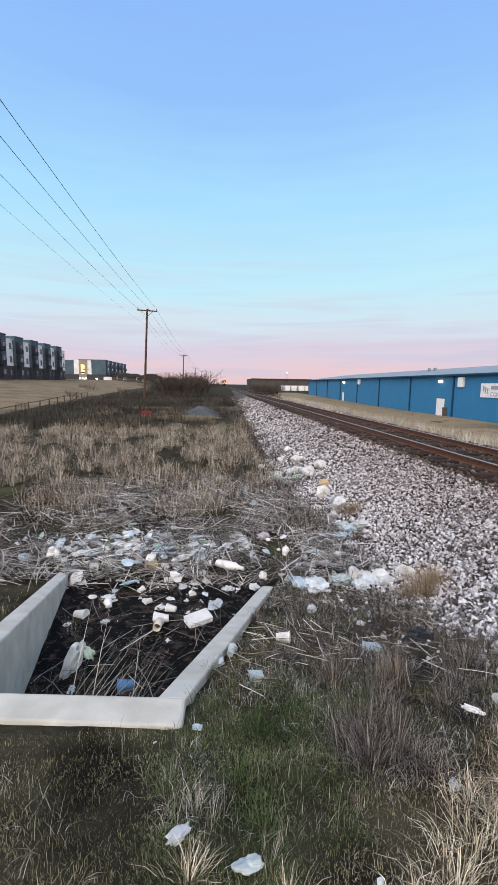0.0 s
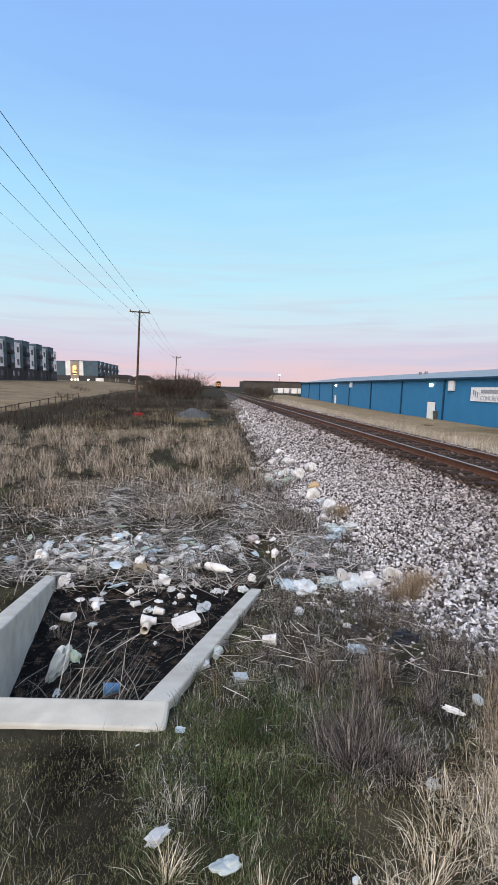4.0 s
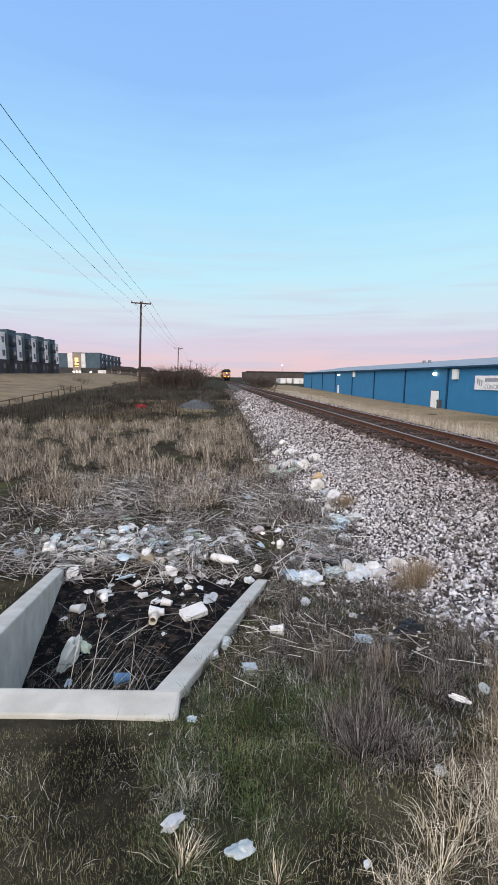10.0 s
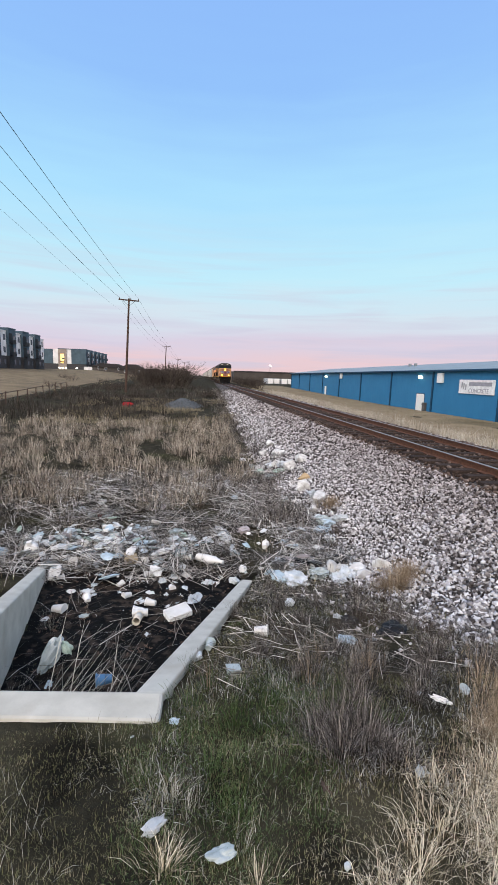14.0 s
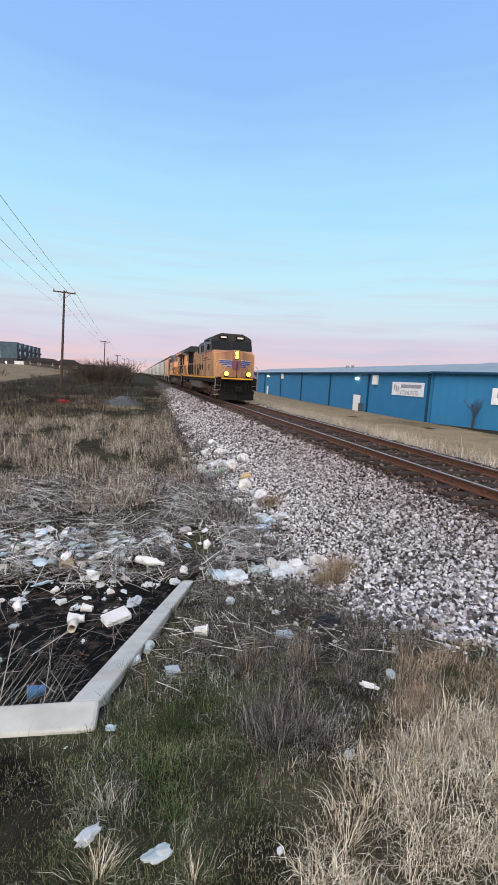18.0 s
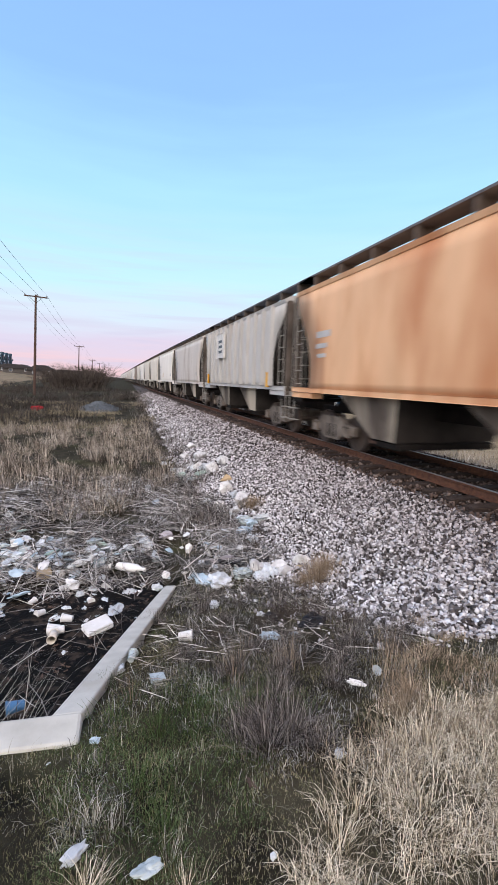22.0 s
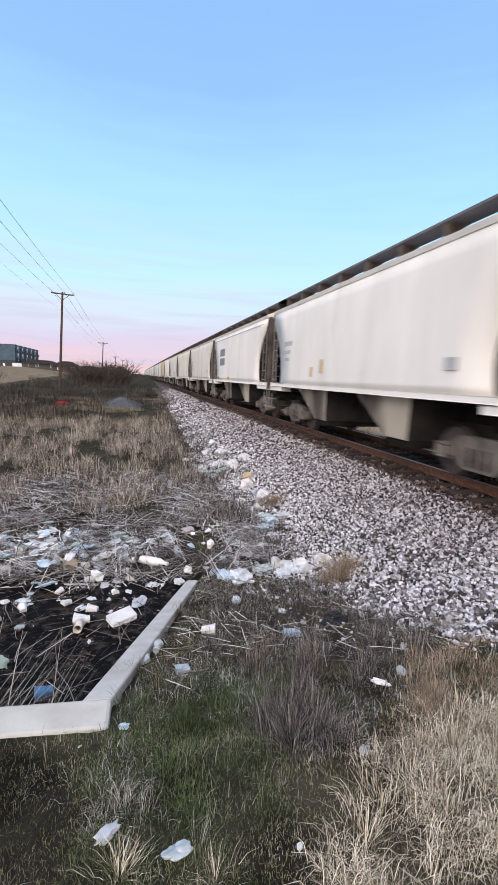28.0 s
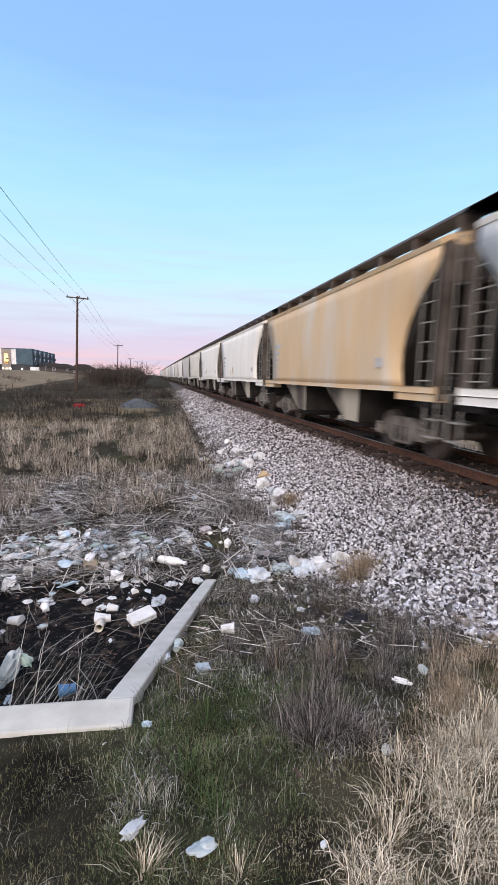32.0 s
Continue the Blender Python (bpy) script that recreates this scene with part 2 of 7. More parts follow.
def add_rod(bm, a, b, r, r2=None, seg=6):
    a, b = Vector(a), Vector(b)
    d = b - a
    g = bmesh.ops.create_cone(bm, cap_ends=True, segments=seg, radius1=r, radius2=r if r2 is None else r2, depth=d.length)
    q = d.to_track_quat("Z", "Y").to_matrix().to_4x4()
    bmesh.ops.transform(bm, matrix=Matrix.Translation((a + b) / 2) @ q, verts=g["verts"])
    return bm


def rod(a, b, r, r2=None, seg=6):
    return add_rod(bmesh.new(), a, b, r, r2, seg)


def add_prism(bm, pts, axis, a, b):
    """Extrudes a closed outline along an axis ('x' or 'y') from a to b; pts are the two other coordinates."""
    def at(p, k):
        return (k, p[0], p[1]) if axis == "x" else (p[0], k, p[1]) if axis == "y" else (p[0], p[1], k)
    va = [bm.verts.new(at(p, a)) for p in pts]
    vb = [bm.verts.new(at(p, b)) for p in pts]
    n = len(pts)
    fs = [bm.faces.new(va[::-1]), bm.faces.new(vb)]
    for i in range(n):
        fs.append(bm.faces.new((va[i], va[(i + 1) % n], vb[(i + 1) % n], vb[i])))
    bmesh.ops.recalc_face_normals(bm, faces=fs)
    return bm


def prism(pts, axis, a, b):
    return add_prism(bmesh.new(), pts, axis, a, b)


# ---- plan ----
XC = 7.26                     # track centre line; rail top is z = 0
GAUGE_IN, RAIL_H = 1.435, 0.17


def track_x(y):
    """Straight past the viewer, then bending gently east."""
    d = max(0.0, y - 45.0)
    return XC + 0.0105 * (d - 30.0 * (1.0 - math.exp(-d / 30.0)))


def smooth01(t):
    t = min(1.0, max(0.0, t))
    return t * t * (3 - 2 * t)


def lerp_table(tab, v):
    if v <= tab[0][0]:
        return tab[0][1]
    for (a, za), (b, zb) in zip(tab, tab[1:]):
        if v <= b:
            return za + (zb - za) * (v - a) / (b - a)
    return tab[-1][1]


ALONG = [(-30, 0.05), (-2, 0.05), (0.5, 0.0), (1.54, -0.11), (2.6, -0.33), (3.9, -0.72), (5.5, -1.14), (7, -1.3), (10, -1.3), (15.4, -1.25), (27, -1.15), (66, -0.65), (130, -0.2), (1000, 0.6), (4000, 1.2)]


def in_pit(x, y, grow=0.0):
    """Inside the mouth of the culvert, between the wing walls."""
    return 2.55 - grow < y < 6.7 and -1.27 - 0.13 * (y - 2.55) - grow < x < 0.22 + 0.30 * (y - 2.55) + grow


def base_z(x, y):
    """Natural ground without the ballast."""
    z = lerp_table(ALONG, y)
    d = track_x(y) - x
    # field rising to the west
    if y > 12:
        k = smooth01((y - 12) / 30)
        z += k * (2.3 * smooth01((d - 12) / 55) + 0.7 * smooth01((y - 120) / 150) * smooth01((d - 20) / 40))
    # east side of the line falls to the yard
    if d < -3.5:
        z += (-2.0 + 0.9 * smooth01((y - 60) / 90) - z) * smooth01((-d - 3.5) / 7.0) if y > -25 else 0
    return z


SHOULDER = [(-30, 0.3), (0.5, 0.05), (2.8, 0.09), (4.4, 0.26), (6.6, 0.42), (11, 0.37), (22, 0.38)]


def ballast_z(x, y):
    d = abs(x - track_x(y))
    top = -0.20
    if d < 1.75:
        return top
    return top - (d - 1.75) * (lerp_table(SHOULDER, y) if x < track_x(y) else 0.42)


# ---- setting ----
def grid_mesh(name, xs, ys, zfun, mat):
    verts = [(x, y, zfun(x, y)) for y in ys for x in xs]
    w = len(xs)
    faces = [(j * w + i, j * w + i + 1, (j + 1) * w + i + 1, (j + 1) * w + i) for j in range(len(ys) - 1) for i in range(w - 1)]
    me = bpy.data.meshes.new(name)
    me.from_pydata(verts, [], faces)
    me.polygons.foreach_set("use_smooth", [True] * len(me.polygons))
    me.materials.append(mat)
    return me


def rough_z(x, y):
    z = base_z(x, y)
    if x < 0.3 and y < 3.0:
        z = max(z, -0.262)
    if in_pit(x, y):
        return -1.36 + 0.03 * noise.noise(Vector((x * 3, y * 3, 2)))
    if abs(x) < 30 and -5 < y < 80:
        z += 0.05 * noise.noise(Vector((x * 1.1, y * 1.1, 0))) + 0.03 * noise.noise(Vector((x * 3.7, y * 3.7, 4)))
    if x < 0.3 and y < 3.0:
        z = max(z, -0.272)
    if -2.5 < x < 0.3 and 2.2 < y < 3.2:
        z = min(z, -0.262)
    return z


def surface_z(x, y):
    """The soil as built, with the stones' bank where that is higher."""
    return max(rough_z(x, y), ballast_z(x, y))


def span(a, b, n):
    return [a + (b - a) * i / n for i in range(n)]


def build_ground():
    xs = span(-3000, -300, 6) + span(-300, -60, 12) + span(-60, -12, 24) + span(-12, 12, 120) + span(12, 60, 24) + span(60, 300, 10) + span(300, 3001, 7) + [3000]
    ys = span(-300, -20, 8) + span(-20, -2, 9) + span(-2, 16, 120) + span(16, 60, 60) + span(60, 200, 35) + span(200, 600, 16) + span(600, 4000, 10) + [4000]
    tagged(new("ground", grid_mesh("ground", xs, ys, rough_z, M["earth"])), "dark winter soil with dead grass and green patches", "ground", kind="structure")


def build_ballast():
    ys = span(-40, 0, 40) + span(0, 20, 80) + span(20, 80, 60) + span(80, 700, 60) + [700]
    offs = [-6.0, -4.5, -3.2, -2.6, -2.1, -1.75, -1.3, -0.5, 0, 0.5, 1.3, 1.75, 2.1, 2.6, 3.2, 4.5, 6.0]
    verts = [(track_x(y) + o, y, ballast_z(track_x(y) + o, y) - (0.04 if abs(o) < 1.4 else 0) + 0.02 * noise.noise(Vector((o * 3, y * 3, 0)))) for y in ys for o in offs]
    w = len(offs)
    faces = [(j * w + i, j * w + i + 1, (j + 1) * w + i + 1, (j + 1) * w + i) for j in range(len(ys) - 1) for i in range(w - 1)]
    me = bpy.data.meshes.new("ballast_bed")
    me.from_pydata(verts, [], faces)
    me.materials.append(M["ballast"])
    tagged(new("ballast_bed", me), "grey crushed stone ballast bank under the track", "ballast", kind="structure")


def rail_profile():
    return [(-0.07, -RAIL_H), (0.07, -RAIL_H), (0.07, -RAIL_H + 0.012), (0.012, -RAIL_H + 0.03), (0.012, -0.045), (0.036, -0.036), (0.036, -0.006), (0.03, 0.0),
            (-0.03, 0.0), (-0.036, -0.006), (-0.036, -0.036), (-0.012, -0.045), (-0.012, -RAIL_H + 0.03), (-0.07, -RAIL_H + 0.012)]


def build_track():
    track = tagged(empty("railway_track"), "single railway track with rusty rails on dark wooden ties", "railway track", kind="structure")
    ys = [-60, -20, 20, 70] + span(90, 700, 30) + [700]
    prof = rail_profile()
    for side in (-1, 1):
        bm = bmesh.new()
        rings = [[bm.verts.new((track_x(y) + side * 0.7525 + p[0], y, p[1])) for p in prof] for y in ys]
        n = len(prof)
        for a, b in zip(rings, rings[1:]):
            for i in range(n):
                f = bm.faces.new((a[i], a[(i + 1) % n], b[(i + 1) % n], b[i]))
                f.material_index = 1 if i in (6, 7, 8) else 0
        bmesh.ops.recalc_face_normals(bm, faces=bm.faces)
        part("rail", bm, [M["rail"], M["railhead"]], track, "rusty steel rail with a polished head")
    tie = mesh_of(box(-1.38, 1.38, -0.115, 0.115, -0.38, -0.152, 0.012), "tie", M["tie"])
    for i in range(170):
        y = -18 + i * 0.53
        part("tie", tie, None, track, at=pose(track_x(y) + random.uniform(-0.05, 0.05), y, random.uniform(-0.012, 0.006), 0, 0, random.uniform(-1.5, 1.5)))


build_ground()
build_ballast()
build_track()
tagged(new("yard_lawn", grid_mesh("yard_lawn", span(11.5, 29.6, 18) + [29.6], span(4, 150, 73) + [150], lambda x, y: rough_z(x, y) + 0.03 - 0.3 * smooth01((12.6 - x) / 1.2), M["lawn"])), "dry tan lawn between the track and the warehouse", "lawn", kind="structure")
tagged(new("field", grid_mesh("field", span(-150, -30, 30) + span(-30, -12, 30) + [-12], span(22, 60, 40) + span(60, 245, 50) + [245], lambda x, y: rough_z(x, y) + 0.06 - 0.4 * smooth01((x + 15.2 + 0.05 * (y - 25)) / 1.6) - 0.4 * smooth01((26 - y) / 3), M["mown"])), "pale dry mown field below the apartments", "field", kind="structure")


# ---- vegetation ----
def palette_material(name, colors, rough=0.9, bump=0.0, bump_scale=30.0, noise_scale=0.6, noise_mix=0.35, island=True, spec=0.04, dust=False):
    """Each separate piece takes its own colour from a ramp; a slow noise shifts it from place to place."""
    if "stone" not in name and "straw" not in name and "tan_tuft" not in name:
        colors = [(r * 0.945, g, b * 1.045) for r, g, b in colors]
    m = bpy.data.materials.new(name)
    m.use_nodes = True
    n, l = m.node_tree.nodes, m.node_tree.links
    b = n["Principled BSDF"]
    b.inputs["Roughness"].default_value = rough
    b.inputs["Specular IOR Level"].default_value = spec
    if island:
        rnd = n.new("ShaderNodeNewGeometry").outputs["Random Per Island"]
    else:
        rnd = n.new("ShaderNodeObjectInfo").outputs["Random"]
    tc = n.new("ShaderNodeTexCoord")
    nz = n.new("ShaderNodeTexNoise")
    nz.inputs["Scale"].default_value = noise_scale
    l.new(tc.outputs["Object"], nz.inputs["Vector"])
    mix = n.new("ShaderNodeMix")
    mix.inputs["Factor"].default_value = noise_mix
    l.new(rnd, mix.inputs["A"])
    st = n.new("ShaderNodeMapRange")
    st.inputs["From Min"].default_value, st.inputs["From Max"].default_value = 0.3, 0.7
    l.new(nz.outputs["Fac"], st.inputs["Value"])
    l.new(st.outputs["Result"], mix.inputs["B"])
    ramp = n.new("ShaderNodeValToRGB")
    els = ramp.color_ramp.elements
    while len(els) < len(colors):
        els.new(0.5)
    for i, (e, c) in enumerate(zip(els, colors)):
        e.position, e.color = i / (len(colors) - 1), (*c, 1)
    l.new(mix.outputs["Result"], ramp.inputs["Fac"])
    tone = ramp.outputs["Color"]
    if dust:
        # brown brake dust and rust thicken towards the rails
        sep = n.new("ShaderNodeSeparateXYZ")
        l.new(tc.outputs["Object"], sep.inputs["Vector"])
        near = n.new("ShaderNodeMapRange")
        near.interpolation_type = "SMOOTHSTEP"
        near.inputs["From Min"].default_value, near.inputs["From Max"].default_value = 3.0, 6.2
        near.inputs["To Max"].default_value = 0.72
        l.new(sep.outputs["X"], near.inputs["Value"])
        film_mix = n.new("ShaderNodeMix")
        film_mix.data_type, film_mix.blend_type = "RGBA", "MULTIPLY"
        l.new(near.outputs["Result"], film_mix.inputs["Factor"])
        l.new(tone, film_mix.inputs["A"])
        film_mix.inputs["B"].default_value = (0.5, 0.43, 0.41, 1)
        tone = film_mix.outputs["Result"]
    l.new(tone, b.inputs["Base Color"])
    if bump:
        bp = n.new("ShaderNodeBump")
        bp.inputs["Strength"].default_value = bump
        bp.inputs["Distance"].default_value = 0.01
        n2 = n.new("ShaderNodeTexNoise")
        n2.inputs["Scale"].default_value = bump_scale
        l.new(tc.outputs["Object"], n2.inputs["Vector"])
        l.new(n2.outputs["Fac"], bp.inputs["Height"])
        l.new(bp.outputs["Normal"], b.inputs["Normal"])
    return m


M["straw"] = palette_material("dry_straw", [(0.02, 0.016, 0.011), (0.1, 0.079, 0.05), (0.34, 0.285, 0.2), (0.65, 0.575, 0.43), (0.88, 0.81, 0.655), (0.2, 0.15, 0.095)], noise_mix=0.2, noise_scale=5.0)
M["grey_grass"] = palette_material("grey_dead_grass", [(0.01, 0.009, 0.008), (0.025, 0.023, 0.02), (0.08, 0.073, 0.064), (0.28, 0.26, 0.23), (0.68, 0.635, 0.57)], noise_mix=0.15, noise_scale=6.0)
M["tan_tuft"] = palette_material("tan_tuft_grass", [(0.05, 0.037, 0.027), (0.19, 0.143, 0.1), (0.4, 0.315, 0.225), (0.58, 0.485, 0.37)], noise_mix=0.3, noise_scale=5.0)
M["reed"] = palette_material("tan_reeds", [(0.012, 0.01, 0.008), (0.06, 0.047, 0.037), (0.26, 0.207, 0.16), (0.55, 0.455, 0.36), (0.82, 0.72, 0.6)], noise_mix=0.3, noise_scale=1.4)
M["green_grass"] = palette_material("green_grass", [(0.008, 0.014, 0.005), (0.03, 0.048, 0.014), (0.064, 0.092, 0.033), (0.125, 0.158, 0.07), (0.31, 0.32, 0.215)], noise_mix=0.5, noise_scale=3.0)
M["moss_grass"] = palette_material("brown_thatch", [(0.02, 0.017, 0.011), (0.11, 0.09, 0.052), (0.16, 0.16, 0.068), (0.3, 0.245, 0.155), (0.6, 0.52, 0.39)], noise_mix=0.5, noise_scale=3.0)
M["pale_blade"] = palette_material("bleached_blade", [(0.12, 0.11, 0.07), (0.25, 0.22, 0.16), (0.42, 0.38, 0.31), (0.56, 0.52, 0.44)], noise_mix=0.1)
M["stalk"] = palette_material("fallen_reed_stalks", [(0.015, 0.0125, 0.011), (0.09, 0.077, 0.066), (0.28, 0.242, 0.208), (0.56, 0.5, 0.44), (0.86, 0.8, 0.72)], noise_mix=0.15)
M["brush"] = palette_material("dark_brush", [(0.025, 0.02, 0.016), (0.06, 0.046, 0.037), (0.1, 0.078, 0.064), (0.15, 0.12, 0.095)], noise_mix=0.4, noise_scale=0.2)
M["verge"] = palette_material("verge_pale_grass", [(0.16, 0.125, 0.09), (0.32, 0.26, 0.2), (0.5, 0.43, 0.34), (0.62, 0.55, 0.46)], noise_mix=0.3)
M["weeds"] = palette_material("grey_brown_weeds", [(0.01, 0.008, 0.007), (0.028, 0.023, 0.019), (0.075, 0.061, 0.05), (0.24, 0.2, 0.165)], noise_mix=0.5, noise_scale=0.35)
M["field"] = palette_material("field_grass", [(0.1, 0.078, 0.05), (0.2, 0.158, 0.1), (0.29, 0.235, 0.155), (0.38, 0.31, 0.21)], noise_mix=0.5, noise_scale=0.1)
M["twig_clump"] = palette_material("twiggy_dead_clump", [(0.012, 0.01, 0.009), (0.03, 0.025, 0.022), (0.09, 0.073, 0.064), (0.22, 0.185, 0.163), (0.5, 0.44, 0.385)], noise_mix=0.1)
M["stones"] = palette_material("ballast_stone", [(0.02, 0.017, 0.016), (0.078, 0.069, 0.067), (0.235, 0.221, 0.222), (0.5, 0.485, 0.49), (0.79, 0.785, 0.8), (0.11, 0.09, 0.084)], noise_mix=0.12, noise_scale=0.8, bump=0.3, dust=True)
M["stones_dark"] = palette_material("track_stone_rusty", [(0.03, 0.022, 0.018), (0.075, 0.052, 0.042), (0.13, 0.095, 0.08), (0.22, 0.18, 0.16)], noise_mix=0.2, noise_scale=0.8, bump=0.3)
M["stone_one"] = palette_material("ballast_stone_single", [(0.035, 0.031, 0.03), (0.13, 0.12, 0.118), (0.36, 0.34, 0.34), (0.62, 0.61, 0.61), (0.14, 0.115, 0.105)], noise_mix=0.1, bump=0.3, island=False)

RNG = np.random.default_rng(7)


def land(xs, ys):
    return np.array([surface_z(float(x), float(y)) for x, y in zip(xs, ys)])


def blade_mesh(name, px, py, pz, height, width, lean, mat, curl=0.5, az=None):
    """Tapering bent blades, one per root."""
    n = len(px)
    az = RNG.uniform(0, 2 * np.pi, n) if az is None else az
    face = az + RNG.normal(np.pi / 2, 0.5, n)
    h = height * RNG.uniform(0.55, 1.25, n)
    w = width * RNG.uniform(0.6, 1.4, n)
    tilt = np.abs(RNG.normal(0, 1, n)) * lean
    d1 = np.sin(tilt) * h * 0.5
    z1 = np.cos(tilt) * h * 0.5
    t2 = np.minimum(tilt * (1 + curl) + curl * 0.4, 1.9)
    d2 = d1 + np.sin(t2) * h * 0.5
    z2 = z1 + np.cos(t2) * h * 0.5
    ca, sa = np.cos(az), np.sin(az)
    cf, sf = np.cos(face) * w / 2, np.sin(face) * w / 2
    v = np.empty((n, 5, 3))
    v[:, 0] = np.stack((px - cf, py - sf, pz - 0.01), 1)
    v[:, 1] = np.stack((px + cf, py + sf, pz - 0.01), 1)
    v[:, 2] = np.stack((px + ca * d1 + cf * 0.8, py + sa * d1 + sf * 0.8, pz + z1), 1)
    v[:, 3] = np.stack((px + ca * d1 - cf * 0.8, py + sa * d1 - sf * 0.8, pz + z1), 1)
    v[:, 4] = np.stack((px + ca * d2, py + sa * d2, pz + np.maximum(z2, 0.005)), 1)
    base = np.arange(n) * 5
    me = bpy.data.meshes.new(name)
    me.vertices.add(n * 5)
    me.vertices.foreach_set("co", v.reshape(-1))
    quads = np.stack((base, base + 1, base + 2, base + 3), 1)
    tris = np.stack((base + 3, base + 2, base + 4), 1)
    loops = np.concatenate((quads, tris), 1).reshape(-1)
    me.loops.add(len(loops))
    me.loops.foreach_set("vertex_index", loops)
    me.polygons.add(n * 2)
    starts = (np.arange(n)[:, None] * 7 + np.array([0, 4])).reshape(-1)
    me.polygons.foreach_set("loop_start", starts)
    me.update(calc_edges=True)
    me.materials.append(mat)
    return me


def scatter(n, x0, x1, y0, y1, keep=None):
    xs, ys = RNG.uniform(x0, x1, n), RNG.uniform(y0, y1, n)
    if keep is not None:
        ok = np.array([keep(float(x), float(y)) for x, y in zip(xs, ys)])
        xs, ys = xs[ok], ys[ok]
    return xs, ys


def patch(x, y, s, seed):
    return noise.noise(Vector((x * s, y * s, seed)))


def stuff(name, me, label, category):
    return tagged(new(name, me), label, category, kind="stuff")


def off_walls(x, y):
    wall = 2.36 - 0.115 * (x - 0.34)
    return not (in_pit(x, y, 0.17) or (-2.3 < x < 0.36 and wall < y < wall + 0.24))


def toe(y):
    """Where the stones end, west of the track."""
    a, b = 0.0, XC - 1.8
    for _ in range(24):
        m = (a + b) / 2
        if ballast_z(m, y) > base_z(m, y):
            b = m
        else:
            a = m
    return b


TOE = [(y / 2, toe(y / 2)) for y in range(0, 120)]


def on_soil(x, y):
    return x < lerp_table(TOE, y) + 0.15 and off_walls(x, y)


def build_grass():
    # short green and brown turf round the camera
    def green(x, y):
        return on_soil(x, y) and 0.6 * patch(x, y, 1.1, 3) + 0.35 * patch(x, y, 3.5, 8) + 0.32 - 0.5 * abs(x - 0.85) - 0.25 * max(0, y - 2.5) > 0.25 * random.random()
    xs, ys = scatter(120000, -1.3, 2.3, 1.15, 4.2, green)
    stuff("green_turf", blade_mesh("green_turf", xs, ys, land(xs, ys), 0.042 * (0.5 + 1.1 * RNG.random(len(xs)) ** 2), 0.0021, 1.0, M["green_grass"], 0.9), "short green winter grass on the slope", "grass")
    xs, ys = scatter(160000, -2.4, 2.6, 1.1, 4.6, lambda x, y: on_soil(x, y) and patch(x, y, 0.8, 5) - 0.08 * x - 0.05 * (y - 2) > -0.62)
    stuff("brown_thatch", blade_mesh("brown_thatch", xs, ys, land(xs, ys), 0.03, 0.0017, 1.3, M["moss_grass"], 0.6), "matted brown and mossy thatch on the ground", "grass")
    # the same turf thins out round about
    def outer(x, y):
        return on_soil(x, y) and not (-2.2 < x < 2.5 and 1.12 < y < 4.4) and patch(x, y, 0.6, 81) + 0.3 > 0.12 * max(0, -x - 2.4) + 0.12 * max(0, 1 - y)
    xs, ys = scatter(30000, -6.5, 3.2, -4.0, 6.4, outer)
    stuff("brown_thatch", blade_mesh("brown_thatch", xs, ys, land(xs, ys), 0.07, 0.008, 1.1, M["moss_grass"], 0.9), "matted brown thatch thinning out on the soil", "grass")
    # pale straw at the foot of the bank on the track side
    def strawy(x, y):
        d = x - 1.34 - 1.3 * (y - 1.42) + 0.5 * patch(x, y, 2.2, 1) + 0.25 * patch(x, y, 6.0, 2)
        return off_walls(x, y) and d > 0.55 * random.random() ** 2 - 0.1 and y < 2.02 + 0.35 * patch(x, y, 3, 4) and patch(x, y, 4.5, 33) > -0.22 and x < 3.1 - 0.6 * random.random() and y > 0.98 + 0.28 * random.random()
    cx, cy = scatter(1350, 0.9, 3.1, 0.95, 2.6, strawy)
    k = np.repeat(np.arange(len(cx)), 75)
    k = k[RNG.random(len(k)) < RNG.uniform(0.25, 1.0, len(cx))[k]]
    xs, ys = cx[k] + RNG.normal(0, 0.034, len(k)), cy[k] + RNG.normal(0, 0.034, len(k))
    def stray(x, y):
        d = math.hypot((x - 2.1) / 1.5, (y - 1.2) / 1.7) + 0.35 * patch(x, y, 0.9, 1) + 0.15 * patch(x, y, 3.0, 7)
        return on_soil(x, y) and (y < 1.0 or x > 2.9) and d < 0.55 + 0.6 * random.random() ** 2 and patch(x, y, 1.5, 6) > -0.3
    sx, sy = scatter(60000, 0.2, 4.4, -1.8, 2.6, stray)
    xs, ys = np.concatenate((xs, sx)), np.concatenate((ys, sy))
    stuff("straw_grass", blade_mesh("straw_grass", xs, ys, land(xs, ys), 0.15 * (0.4 + 0.95 * RNG.random(len(xs))), 0.0023, 1.5, M["straw"], 1.4), "pale straw grass bent over in tangles", "grass")
    # browner, sparser grass above it
    xs, ys = scatter(14000, 1.5, 3.3, 1.7, 3.3, lambda x, y: on_soil(x, y) and x > 1.5 + 0.95 * (y - 1.75) + 0.3 * random.random() and patch(x, y, 2.6, 15) > -0.05)
    stuff("tan_grass", blade_mesh("tan_grass", xs, ys, land(xs, ys), 0.12, 0.002, 0.8, M["tan_tuft"], 1.0), "thin tan grass on the bank", "grass")
    # thin dead grass over the slope down to the ditch
    def deadly(x, y):
        return on_soil(x, y) and patch(x, y, 1.6, 9) + 0.5 * patch(x, y, 5.0, 19) > 0.08 - 0.1 * min(3, max(0, y - 1.9)) and x > 0.3
    xs, ys = scatter(72000, 0.2, 3.6, 1.7, 7.2, deadly)
    stuff("dead_grass", blade_mesh("dead_grass", xs, ys, land(xs, ys), 0.085, 0.0026, 1.15, M["grey_grass"], 0.9), "thin grey dead grass on the bank", "grass")
